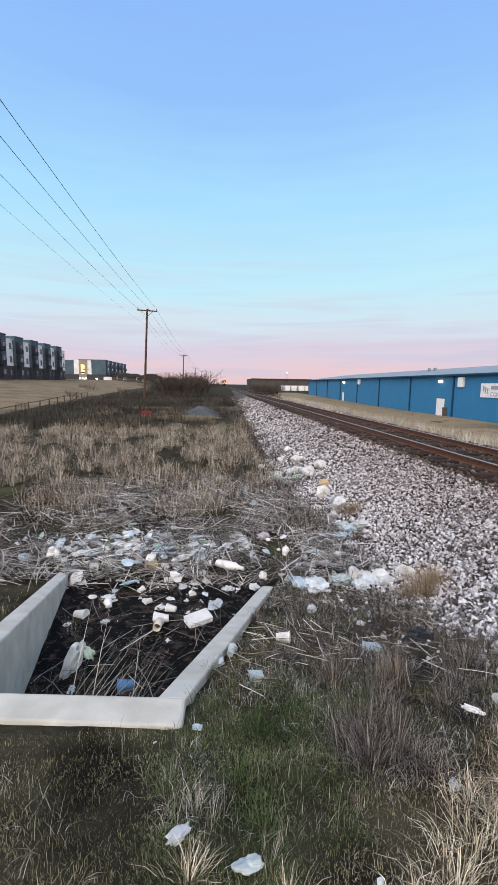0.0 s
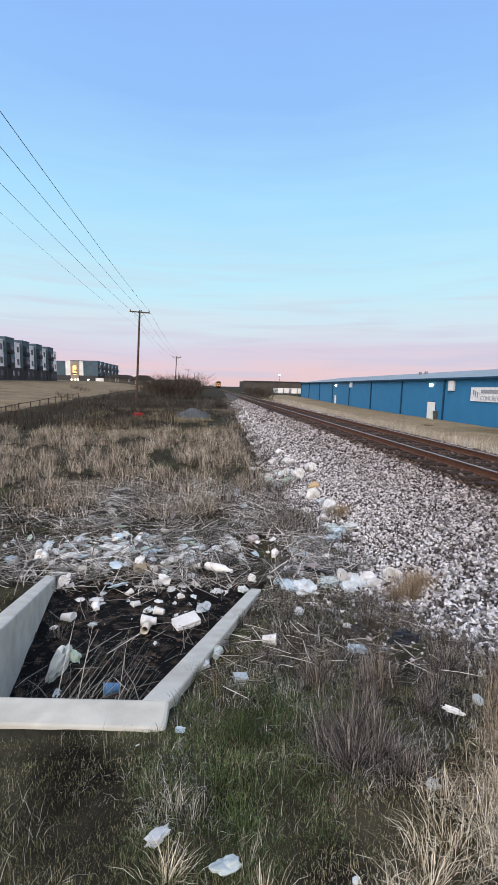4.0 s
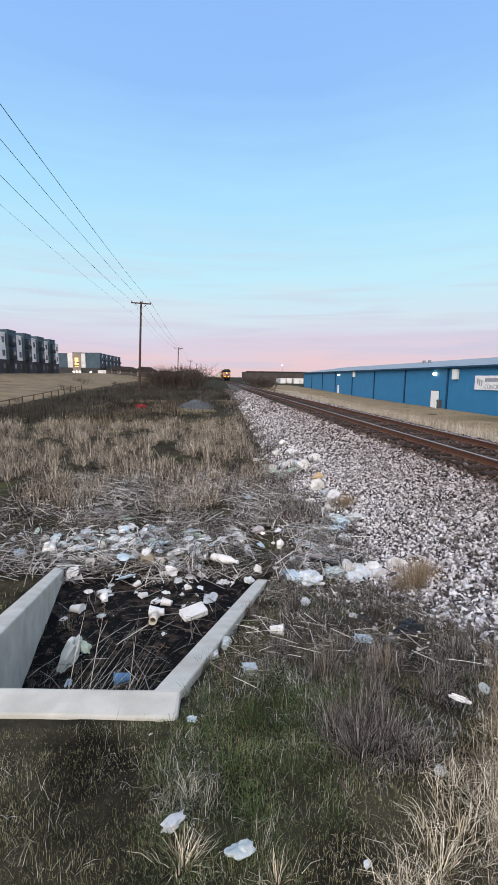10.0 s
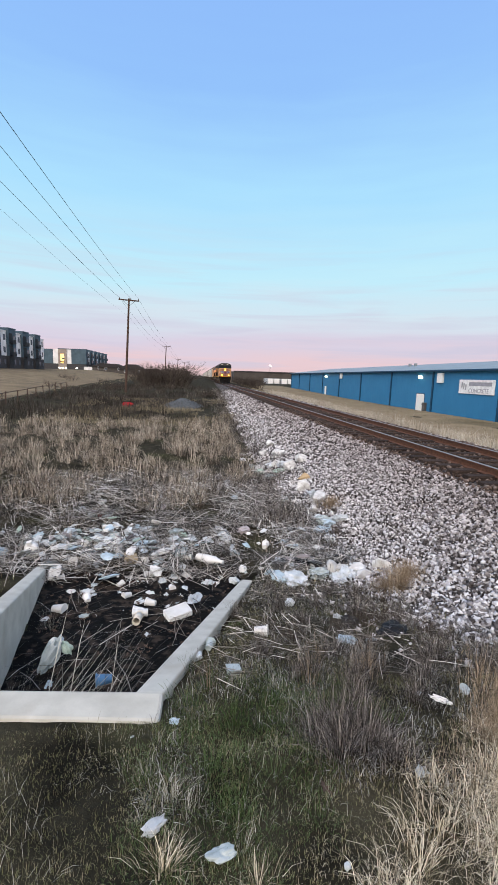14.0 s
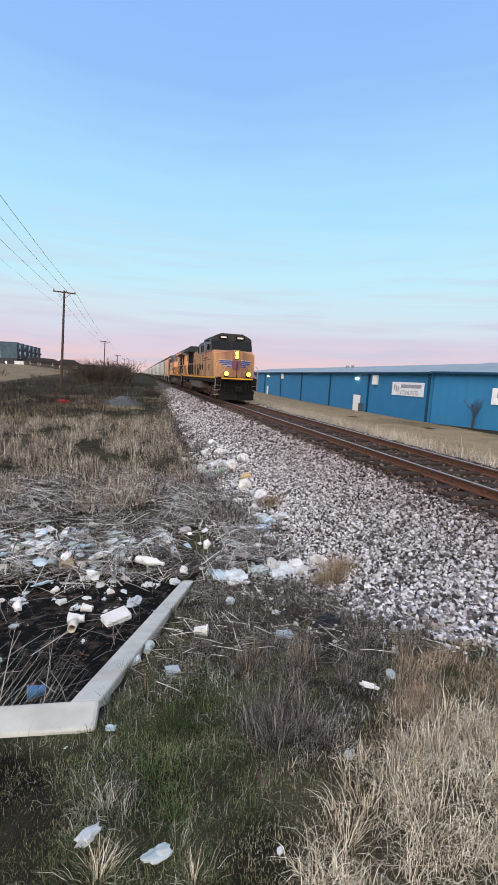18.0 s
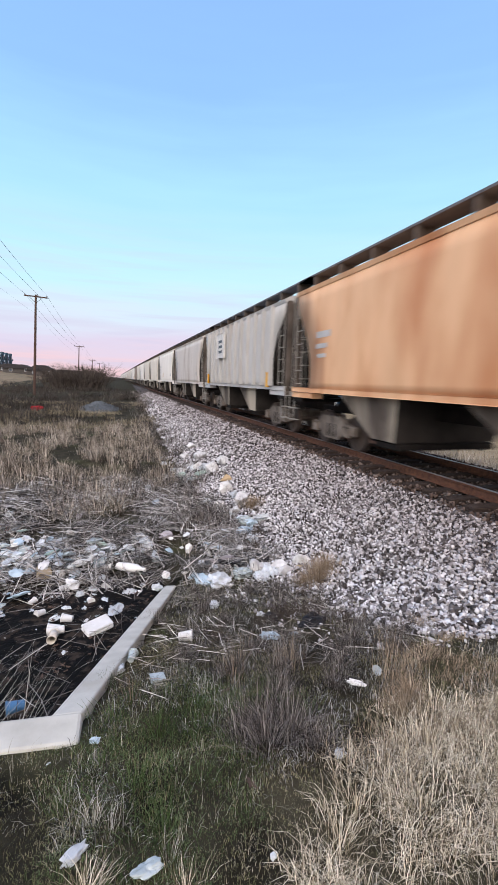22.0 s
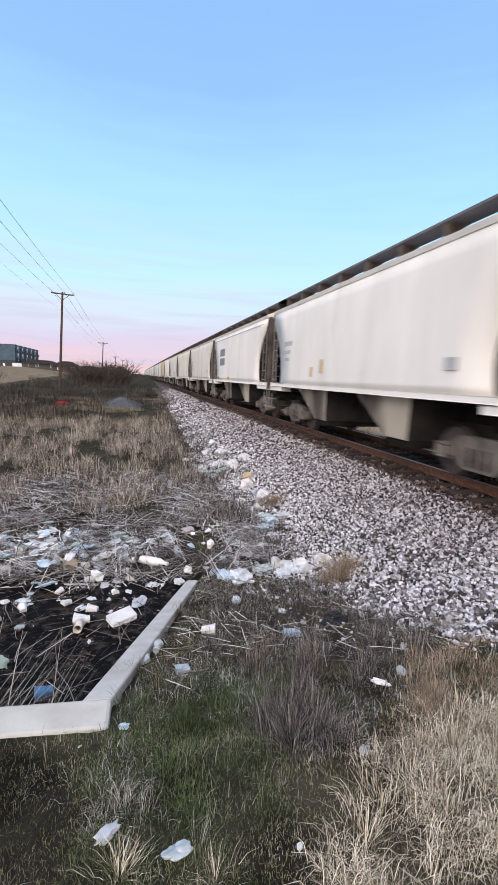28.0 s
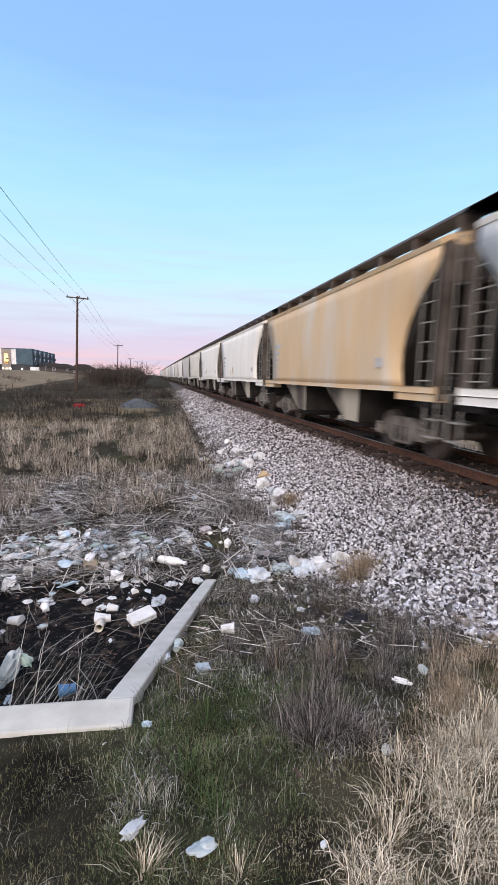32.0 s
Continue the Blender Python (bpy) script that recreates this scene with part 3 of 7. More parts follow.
    xs, ys = scatter(4500, -2.2, 1.2, 1.15, 2.7, lambda x, y: on_soil(x, y) and patch(x, y, 2.4, 51) > -0.05)
    stuff("dry_wisps", blade_mesh("dry_wisps", xs, ys, land(xs, ys), 0.1, 0.0016, 1.35, M["pale_blade"], 0.3), "pale dry wisps in the mossy turf", "grass")
    # standing reeds behind the litter, in uneven tufts
    def tufts(n, per, r, x0, x1, y0, y1, keep):
        cx, cy = scatter(n, x0, x1, y0, y1, keep)
        k = np.repeat(np.arange(len(cx)), per)
        k = k[RNG.random(len(k)) < RNG.uniform(0.3, 1.0, len(cx))[k]]
        d = RNG.normal(0, r, (len(k), 2))
        hs = RNG.uniform(0.45, 1.15, len(cx))[k]
        return cx[k] + d[:, 0], cy[k] + d[:, 1], hs, np.arctan2(d[:, 1], d[:, 0])
    def reedy(x, y):
        return on_soil(x, y) and y > 9.3 - 0.25 * min(x, 0.0) + 0.95 * max(0.0, x) + 1.4 * patch(x, y, 0.5, 1) and x < lerp_table(TOE, y) - 0.5 and patch(x, y, 0.45, 12) + 0.7 * patch(x, y, 1.3, 13) > -0.16 + 0.02 * max(0, y - 18) + 0.35 * (x < -3.2 and y < 11)
    xs, ys, hs, az = tufts(2700, 46, 0.06, -11.0, 3.4, 7.6, 27.0, reedy)
    stuff("reed_bed", blade_mesh("reed_bed", xs, ys, land(xs, ys), 0.62 * hs, 0.0088, 0.48, M["reed"], 0.85, az), "stand of dry tan reeds and tall grass", "reeds")
    xs, ys, hs, az = tufts(420, 30, 0.13, -4.0, 3.1, 6.9, 12.5, lambda x, y: on_soil(x, y) and patch(x, y, 1.0, 14) > -0.05 + 0.25 * (y < 8.6) * (x < 1.2))
    stuff("broken_reeds", blade_mesh("broken_reeds", xs, ys, land(xs, ys), 0.34 * hs, 0.0055, 0.8, M["reed"], 0.9, az), "broken bent reeds among the litter", "reeds")
    xs, ys = scatter(26000, -9.0, 3.6, 24.0, 46.0, lambda x, y: on_soil(x, y) and patch(x, y, 0.25, 21) + 0.3 * patch(x, y, 0.9, 22) > -0.05)
    stuff("rough_grass", blade_mesh("rough_grass", xs, ys, land(xs, ys), 0.26, 0.016, 0.7, M["field"], 0.8), "patchy low brown grass beyond the reeds", "grass")
    xs, ys = scatter(52000, -34.0, 3.0, 26.0, 80.0, lambda x, y: on_soil(x, y) and patch(x, y, 0.14, 31) + 0.5 * patch(x, y, 0.5, 32) + (0.35 if x < -6 and y < 48 else 0.0) > 0.0 and not (x < -14.2 and y > 27))
    stuff("dark_weeds", blade_mesh("dark_weeds", xs, ys, land(xs, ys), 0.7, 0.022, 0.55, M["weeds"], 0.6), "dark leafless weeds and brush", "weeds")
    xs, ys = scatter(30000, -70.0, -15.0, 26.0, 150.0)
    stuff("field_grass", blade_mesh("field_grass", xs, ys, land(xs, ys), 0.22, 0.03, 0.8, M["field"], 0.6), "pale mown field grass", "grass")
    # weeds along the foot of the stones
    ys = 8.0 + 67.0 * RNG.random(34000) ** 1.5
    xs = np.array([lerp_table(TOE, float(y)) for y in ys]) + RNG.normal(-0.2, 0.5, len(ys))
    ok = np.array([patch(float(x), float(y), 0.7, 61) + 0.5 * patch(float(x), float(y), 2.2, 62) > 0.0 for x, y in zip(xs, ys)])
    xs, ys = xs[ok], ys[ok]
    stuff("edge_weeds", blade_mesh("edge_weeds", xs, ys, land(xs, ys), 0.36, 0.008, 0.6, M["twig_clump"], 0.8), "dead grey weeds along the foot of the stones", "weeds")
    # strip beyond the track
    xs, ys = scatter(44000, 9.9, 16.0, 4.0, 60.0, lambda x, y: patch(x, y, 0.3, 41) + 0.4 - 0.13 * (x - 10.5) > 0)
    stuff("verge_grass", blade_mesh("verge_grass", xs, ys, land(xs, ys), 0.8, 0.016, 0.35, M["verge"], 0.6), "pale dry grass beside the far rail", "grass")
    xs, ys = scatter(26000, 11.5, 29.0, 12.0, 110.0)
    stuff("yard_grass", blade_mesh("yard_grass", xs, ys, land(xs, ys), 0.13, 0.045, 0.8, M["field"], 0.6), "short dry grass by the warehouse", "grass")


def build_fallen_stalks():
    """Flattened reed stalks washed up in a mat."""
    def mat_of(n, keep, x0, x1, y0, y1, length, heap, thick=1.0):
        xs, ys = scatter(n, x0, x1, y0, y1, keep)
        k = len(xs)
        az = RNG.normal(0.35, 0.85, k) + (RNG.random(k) < 0.3) * RNG.uniform(0, 3.1, k)
        ln = length * RNG.uniform(0.35, 1.3, k)
        zs = land(xs, ys) + RNG.random(k) ** 2 * heap * np.where(ys < 8.4, 0.7, 1.0) + 0.012
        rise = RNG.normal(0, 0.09, k)
        w = RNG.uniform(0.0012, 0.0036, k) * thick
        ca, sa = np.cos(az), np.sin(az)
        v = np.empty((k, 6, 3))
        for j, (s, bend) in enumerate(((-0.5, 0.0), (0.0, 0.035), (0.5, 0.0))):
            cx, cy = xs + ca * ln * s - sa * bend * ln, ys + sa * ln * s + ca * bend * ln
            cz = zs + rise * ln * s + (0.04 * ln if j == 1 else 0.0)
            v[:, 2 * j] = np.stack((cx - sa * w, cy + ca * w, cz), 1)
            v[:, 2 * j + 1] = np.stack((cx + sa * w, cy - ca * w, cz + 0.003), 1)
        base = np.arange(k) * 6
        q = np.stack((base, base + 1, base + 3, base + 2, base + 2, base + 3, base + 5, base + 4), 1).reshape(-1)
        return v.reshape(-1, 3), q.reshape(-1, 4)
    v, q = mat_of(21000, lambda x, y: (on_soil(x, y) or in_pit(x, y) and y > 6.25) and patch(x, y, 0.9, 2) + 0.4 * patch(x, y, 2.6, 27) > -0.24 and y > 5.9 + 0.1 * abs(x) and random.random() < 1.0 - 0.28 * max(0.0, -1.2 - x), -4.5, 3.1, 5.9, 12.6, 0.8, 0.24, 2.0)
    me = bpy.data.meshes.new("fallen_stalks")
    me.from_pydata(v.tolist(), [], q.tolist())
    me.materials.append(M["stalk"])
    stuff("fallen_stalks", me, "mat of flattened pale reed stalks", "dead stalks")
    v, q = mat_of(460, lambda x, y: in_pit(x, y, -0.22) and patch(x, y, 0.9, 71) > -0.15, -2.2, 1.3, 2.9, 6.3, 0.75, 0.2, 1.1)
    me = bpy.data.meshes.new("pit_stalks")
    me.from_pydata(v.tolist(), [], q.tolist())
    me.materials.append(M["stalk"])
    stuff("pit_stalks", me, "loose reed stalks on black mud in the culvert mouth", "dead stalks")
    v, q = mat_of(3000, lambda x, y: on_soil(x, y) and x > 0.5 and y > 2.7 and patch(x, y, 1.2, 44) > -0.2, 0.4, 3.2, 2.3, 6.4, 0.24, 0.1, 0.55)
    me = bpy.data.meshes.new("loose_stems")
    me.from_pydata(v.tolist(), [], q.tolist())
    me.materials.append(M["stalk"])
    stuff("loose_stems", me, "loose dry stems lying on the bank", "dead stalks")


def build_clumps():
    def clump(name, label, n, r, h, w, lean, mat, way=None):
        a, d = RNG.uniform(0, 2 * np.pi, n), np.abs(RNG.normal(0, r, n))
        me = blade_mesh(name, np.cos(a) * d, np.sin(a) * d, np.zeros(n), h, w, lean, mat, 0.5 if way is None else 0.05, a + RNG.normal(0, 0.5, n) if way is None else RNG.normal(way, 0.4, n))
        return me, label
    kinds = {
        "grey": clump("grass_clump", "bushy grey-brown clump of dead grass", 520, 0.085, 0.19, 0.0019, 0.62, M["twig_clump"]),
        "tan": clump("grass_clump", "upright tan grass tuft at the edge of the stones", 900, 0.12, 0.23, 0.0026, 0.62, M["tan_tuft"]),
        "straw": clump("grass_clump", "bent pale straw tuft", 160, 0.06, 0.17, 0.0026, 0.8, M["straw"]),
        "pale": clump("grass_clump", "pale bleached grass tuft with upright blades", 46, 0.045, 0.15, 0.002, 0.5, M["pale_blade"]),
        "tall": clump("grass_clump", "tall thin tan stems of dead grass", 34, 0.07, 0.3, 0.0018, 0.25, M["tan_tuft"]),
        "bundle": clump("grass_clump", "spray of long bleached stems out of the mud", 60, 0.13, 0.75, 0.0034, 0.75, M["pale_blade"]),
        "green": clump("grass_clump", "loose tuft of long green blades", 110, 0.07, 0.14, 0.0026, 0.75, M["green_grass"]),
        "spray": clump("grass_clump", "spray of long bleached stalks leaning over the mud", 34, 0.16, 1.0, 0.0075, 0.85, M["pale_blade"], 0.35),
        "dark": clump("grass_clump", "dark wiry clump of dead weeds", 420, 0.1, 0.17, 0.0026, 0.75, M["brush"]),
    }
    for kind, spots in CLUMPS.items():
        me, label = kinds[kind]
        for x, y, s in spots:
            ob = tagged(new("grass_clump", me), label, "grass clump", "grass clumps on the bank")
            ob.matrix_basis = Matrix.LocRotScale((x, y, surface_z(x, y) - 0.01), Euler((0, 0, random.uniform(0, 6.28) if kind != "spray" else 0.0)), (s, s, s * random.uniform(0.85, 1.15)))


def stone_shapes(k=16, seed=3):
    rng = np.random.default_rng(seed)
    v0 = np.array([(x, y, z) for z in (-1, 1) for y in (-1, 1) for x in (-1, 1)], float)
    quads = [(0, 2, 3, 1), (4, 5, 7, 6), (0, 1, 5, 4), (2, 6, 7, 3), (0, 4, 6, 2), (1, 3, 7, 5)]
    f0 = np.array([t for a, b, c, d in quads for t in ((a, b, c), (a, c, d))])
    out = []
    for _ in range(k):
        v = v0 * rng.uniform(0.35, 0.98, (len(v0), 1)) + rng.uniform(-0.22, 0.22, (len(v0), 3))
        out.append(v * rng.uniform(0.65, 1.2, 3))
    return out, f0


def build_stones():
    shapes, f0 = stone_shapes()
    bed = bpy.data.objects["ballast_bed"]
    # single stones on the shoulder close by
    singles = []
    for v in shapes:
        me = bpy.data.meshes.new("stone")
        me.from_pydata((v * 0.025).tolist(), [], f0.tolist())
        me.materials.append(M["stone_one"])
        singles.append(me)
    count = 0
    while count < 300:
        x, y = random.uniform(2.4, 4.4), random.uniform(2.4, 4.2)
        if ballast_z(x, y) < base_z(x, y) - 0.02:
            continue
        s = random.uniform(0.7, 1.35)
        ob = new("stone", singles[count % len(singles)])
        ob.parent = bed
        ob.matrix_basis = Matrix.LocRotScale((x, y, ballast_z(x, y) + 0.012), Euler((random.uniform(0, 6), random.uniform(0, 6), random.uniform(0, 6))), (s, s, s))
        count += 1

    def field(n, x0, x1, y0, y1, size, keep, mat=None):
        xs, ys = RNG.uniform(x0, x1, n), RNG.uniform(y0, y1, n)
        ok = np.array([keep(float(x), float(y)) for x, y in zip(xs, ys)])
        xs, ys = xs[ok], ys[ok]
        k = len(xs)
        zs = np.array([max(ballast_z(float(x), float(y)), surface_z(float(x), float(y))) for x, y in zip(xs, ys)]) + RNG.uniform(-0.012, 0.03, k)
        vs, fs = [], []
        pick = RNG.integers(0, len(shapes), k)
        q = RNG.normal(size=(k, 4))
        q /= np.linalg.norm(q, axis=1)[:, None]
        w, x, y, z = q.T
        R = np.stack((1 - 2 * (y * y + z * z), 2 * (x * y - z * w), 2 * (x * z + y * w), 2 * (x * y + z * w), 1 - 2 * (x * x + z * z), 2 * (y * z - x * w), 2 * (x * z - y * w), 2 * (y * z + x * w), 1 - 2 * (x * x + y * y)), 1).reshape(-1, 3, 3)
        S = np.array(shapes)[pick] * (size * RNG.uniform(0.55, 1.35, k))[:, None, None]
        V = np.einsum("kij,knj->kni", R, S) + np.stack((xs, ys, zs), 1)[:, None, :]
        nv = V.shape[1]
        Fc = (f0[None] + (np.arange(k) * nv)[:, None, None]).reshape(-1, 3)
        me = bpy.data.meshes.new("ballast_stones")
        me.vertices.add(k * nv)
        me.vertices.foreach_set("co", V.reshape(-1))
        me.loops.add(Fc.size)
        me.loops.foreach_set("vertex_index", Fc.reshape(-1))
        me.polygons.add(len(Fc))
        me.polygons.foreach_set("loop_start", np.arange(len(Fc)) * 3)
        me.update(calc_edges=True)
        me.materials.append(mat or M["stones"])
        ob = part("ballast_stones", me, None, bed)
        ob["kind"] = "stuff"
        return ob

    def banked(x, y):
        d = abs(x - track_x(y))
        if 0.66 < d < 0.85:
            return False
        if d < 1.52 and ((y + 18 + 0.16) % 0.53) < 0.30:
            return False
        return ballast_z(x, y) > base_z(x, y) - 0.03 + 0.06 * patch(x, y, 2.5, 6)
    def shoulder(x, y):
        return abs(x - track_x(y)) > 1.72 and banked(x, y)

    def between(x, y):
        return abs(x - track_x(y)) < 1.8 and banked(x, y)
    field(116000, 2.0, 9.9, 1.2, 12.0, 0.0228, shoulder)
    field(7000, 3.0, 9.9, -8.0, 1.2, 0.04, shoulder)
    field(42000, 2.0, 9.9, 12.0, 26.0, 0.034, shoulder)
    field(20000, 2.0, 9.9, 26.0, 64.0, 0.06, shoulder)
    field(16000, 5.4, 9.1, -6.0, 26.0, 0.032, between, M["stones_dark"])
    field(6500, -1.0, 3.4, 2.6, 9.0, 0.02, lambda x, y: on_soil(x, y) and lerp_table(TOE, y) - x < 1.0 and random.random() < 0.9 - 0.6 * max(0, lerp_table(TOE, y) - x))


build_grass()
build_fallen_stalks()
# ---- culvert headwall ----
def slab(points_lo, z_top, z_bot, bevel=0.02):
    """A wall from its plan outline, with its own top height at each corner."""
    bm = bmesh.new()
    n = len(points_lo)
    a = [bm.verts.new((x, y, z_bot)) for x, y in points_lo]
    b = [bm.verts.new((x, y, z)) for (x, y), z in zip(points_lo, z_top)]
    bm.faces.new(a[::-1]); bm.faces.new(b)
    for i in range(n):
        bm.faces.new((a[i], a[(i + 1) % n], b[(i + 1) % n], b[i]))
    bmesh.ops.recalc_face_normals(bm, faces=bm.faces)
    if bevel:
        bmesh.ops.bevel(bm, geom=[e for e in bm.edges], offset=bevel, segments=2, affect="EDGES", profile=0.5)
    return bm


def build_headwall():
    h = tagged(empty("culvert_headwall"), "weathered pale concrete culvert headwall with two wing walls", "culvert")
    part("front_wall", slab([(0.34, 2.36), (0.345, 2.595), (-2.2, 2.86), (-2.22, 2.655)], [-0.245] * 4, -1.7, 0.022), M["concrete"], h)
    part("wing_wall", slab([(0.17, 2.6), (0.345, 2.585), (1.36, 5.9), (1.2, 5.93)], [-0.25, -0.25, -1.2, -1.2], -1.8, 0.015), M["concrete"], h, "sloping concrete wing wall beside the bank")
    part("wing_wall", slab([(-1.08, 2.74), (-1.62, 6.45), (-1.78, 6.55), (-1.28, 2.76)], [-0.25, -1.2, -1.2, -0.25], -1.8, 0.015), M["concrete"], h, "sloping concrete wing wall")


build_headwall()
mud_xs, mud_ys = span(-1.9, 1.6, 35) + [1.6], span(2.5, 6.9, 44) + [6.9]
tagged(new("mud_floor", grid_mesh("mud_floor", mud_xs, mud_ys, lambda x, y: -1.33 + 0.04 * noise.noise(Vector((x * 2.2, y * 2.2, 9))) if in_pit(x, y, 0.1) else -1.6, M["mud"])), "wet black mud between the wing walls", "mud", kind="structure")


# ---- buildings ----
M["lamp_cool"] = material("wall_lamp_glow", (1.0, 0.93, 0.6), 0.5, glow=7.0, bump=0)
M["sign_white"] = material("sign_white", (0.85, 0.85, 0.86), 0.5, bump=0.02)
M["sign_letter"] = material("sign_letter", (0.34, 0.34, 0.38), 0.6, bump=0)
M["meter_grey"] = material("meter_grey", (0.1, 0.1, 0.1), 0.6, bump=0)


def letters(text, size, parent, m, mat):
    cu = bpy.data.curves.new("lettering", "FONT")
    cu.body, cu.size, cu.extrude = text, size, 0.01
    ob = new("lettering_source", cu)
    deps = bpy.context.evaluated_depsgraph_get()
    me = bpy.data.meshes.new_from_object(ob.evaluated_get(deps))
    bpy.data.objects.remove(ob)
    me.materials.clear()
    me.materials.append(mat)
    return part("lettering", me, None, parent, at=m)


def metal_hall(name, m, length, depth, zb, ze, ridge, posts, label):
    """A metal hall whose west wall lies in its local plane x = 0 and runs along y."""
    w = tagged(empty(name, m), label, "warehouse")
    part("wall", box(0, 0.15, 0, length, zb, ze), M["blue_metal"], w)
    part("wall", box(depth - 0.15, depth, 0, length, zb, ze), M["blue_metal"], w)
    gable = [(0.15, zb), (depth - 0.15, zb), (depth - 0.15, ze), (depth / 2, ridge - 0.06), (0.15, ze)]
    part("gable_wall", prism(gable, "y", 0.0, 0.15), M["blue_metal"], w)
    part("gable_wall", prism(gable, "y", length - 0.15, length), M["blue_metal"], w)
    part("roof", prism([(-0.35, ze), (-0.35, ze + 0.07), (depth / 2, ridge + 0.07), (depth + 0.35, ze + 0.07), (depth + 0.35, ze), (depth / 2, ridge)], "y", -0.3, length + 0.3), M["roof_metal"], w, "grey metal roof")
    part("gutter", box(-0.5, -0.352, -0.3, length + 0.3, ze - 0.16, ze + 0.06, 0.02), M["blue_dark"], w, "dark blue gutter")
    for y in posts:
        part("downspout", box(-0.14, -0.002, y - 0.13, y + 0.13, zb, ze - 0.16), M["blue_dark"], w, "dark blue downspout strip")
    rib = mesh_of(box(-0.012, -0.001, -0.03, 0.03, zb, ze - 0.05), "wall_rib", M["blue_metal"])
    for i in range(int(length / 0.9)):
        part("wall_rib", rib, None, w, at=pose(0, 0.5 + i * 0.9, 0))
    return w


def hall_sign(parent, y, z, along):
    part("sign_board", box(-0.12, -0.04, y - 2.9, y + 2.9, z - 0.75, z + 0.75, 0.02), M["sign_white"], parent, "white rectangular sign board")
    rz = Matrix.Translation((-0.125, y, z)) @ Matrix.Rotation(radians(-90), 4, "Z") @ Matrix.Rotation(radians(90), 4, "X")
    letters("CONCRETE", 0.62, parent, rz @ Matrix.Translation((-1.15, -0.6, 0)), M["sign_letter"])
    part("sign_bar", box(-0.15, -0.121, y - 2.5, y + 1.1, z + 0.12, z + 0.5), M["sign_letter"], parent)
    for k in range(3):
        part("sign_mark", box(-0.15, -0.121, y + 1.55 + 0.35 * k, y + 1.72 + 0.35 * k, z - 0.35 + 0.12 * k, z + 0.25 + 0.1 * k), M["sign_letter"], parent)


def build_halls():
    w = metal_hall("warehouse", pose(29.7, 38.4, 0), 92.0, 26.0, -2.3, 3.12, 4.85, [12.1, 23.6, 35.6, 47.2, 58.8, 70.1, 81.4, 91.5], "long low blue metal warehouse with a grey roof")
    hall_sign(w, 3.75, 1.32, 0)
    part("corner_trim", box(-0.16, -0.002, -0.02, 0.22, -2.3, 2.96), M["blue_dark"], w)
    for y, wd in ((14.9, 1.95), (56.4, 1.3)):
        part("door", box(-0.06, -0.002, y - wd / 2, y + wd / 2, -2.1, 0.16, 0.01), M["white_paint"], w, "white metal door")
        part("door_frame", box(-0.045, -0.003, y - wd / 2 - 0.08, y + wd / 2 + 0.08, -2.1, 0.24), M["blue_dark"], w)
    for y in (15.1, 56.1):
        part("wall_lamp", box(-0.3, -0.002, y - 0.28, y + 0.28, 2.15, 2.5, 0.05), M["lamp_cool"], w, "lit wall lamp")
    for y, wd, z0 in ((10.4, 1.05, 1.63), (46.0, 1.0, 1.9)):
        part("vent_box", box(-0.3, -0.002, y - wd / 2, y + wd / 2, z0, z0 + 1.2, 0.03), M["white_paint"], w, "white wall vent box")
    part("meter_box", box(-0.4, -0.002, 13.2, 13.8, -2.05, -0.9, 0.03), M["meter_grey"], w, "dark utility meter box")
    for y in (12.9, 13.5):
        part("guard_post", rod((-0.9, y, -2.2), (-0.9, y, -1.2), 0.07, None, 8), M["white_paint"], w)
    for y in (34.0, 36.0):
        part("roof_vent", box(9.0, 9.4, y, y + 0.5, 4.2, 4.9, 0.05), M["roof_metal"], w, "grey roof vent")
    a = metal_hall("warehouse", pose(29.7 + 0.38 * 30 + 0.3, 38.4 - 0.92 * 30 - 0.3, 0, 0, 0, 22.4), 30.0, 24.0, -2.3, 3.2, 4.8, [0.3, 10, 20], "blue metal warehouse wing with a white sign")
    hall_sign(a, 30 - 8.7, 1.1, 0)


build_halls()

M["apt_blue"] = material("apartment_blue_grey", (0.075, 0.115, 0.15), 0.8, scale=0.5, bump=0.05)
M["apt_pale"] = material("apartment_pale_panel", (0.78, 0.78, 0.8), 0.8, scale=0.5, bump=0.05)
M["apt_tan"] = material("apartment_tan", (0.3, 0.26, 0.23), 0.8, scale=0.5, bump=0.05)
M["apt_brick"] = material("apartment_dark_brick", (0.06, 0.06, 0.066), 0.9, scale=2, bump=0.2)
M["apt_dark"] = material("apartment_dark_recess", (0.03, 0.032, 0.036), 0.7, bump=0)
M["pane"] = material("window_pane", (0.12, 0.14, 0.17), 0.12, bump=0, spec=0.6)
M["stair_glow"] = material("stairwell_light", (1.0, 0.62, 0.18), 0.6, glow=2.2, bump=0)
M["yard_lamp"] = material("yard_lamp_glow", (1.0, 0.92, 0.75), 0.6, glow=9.0, bump=0)


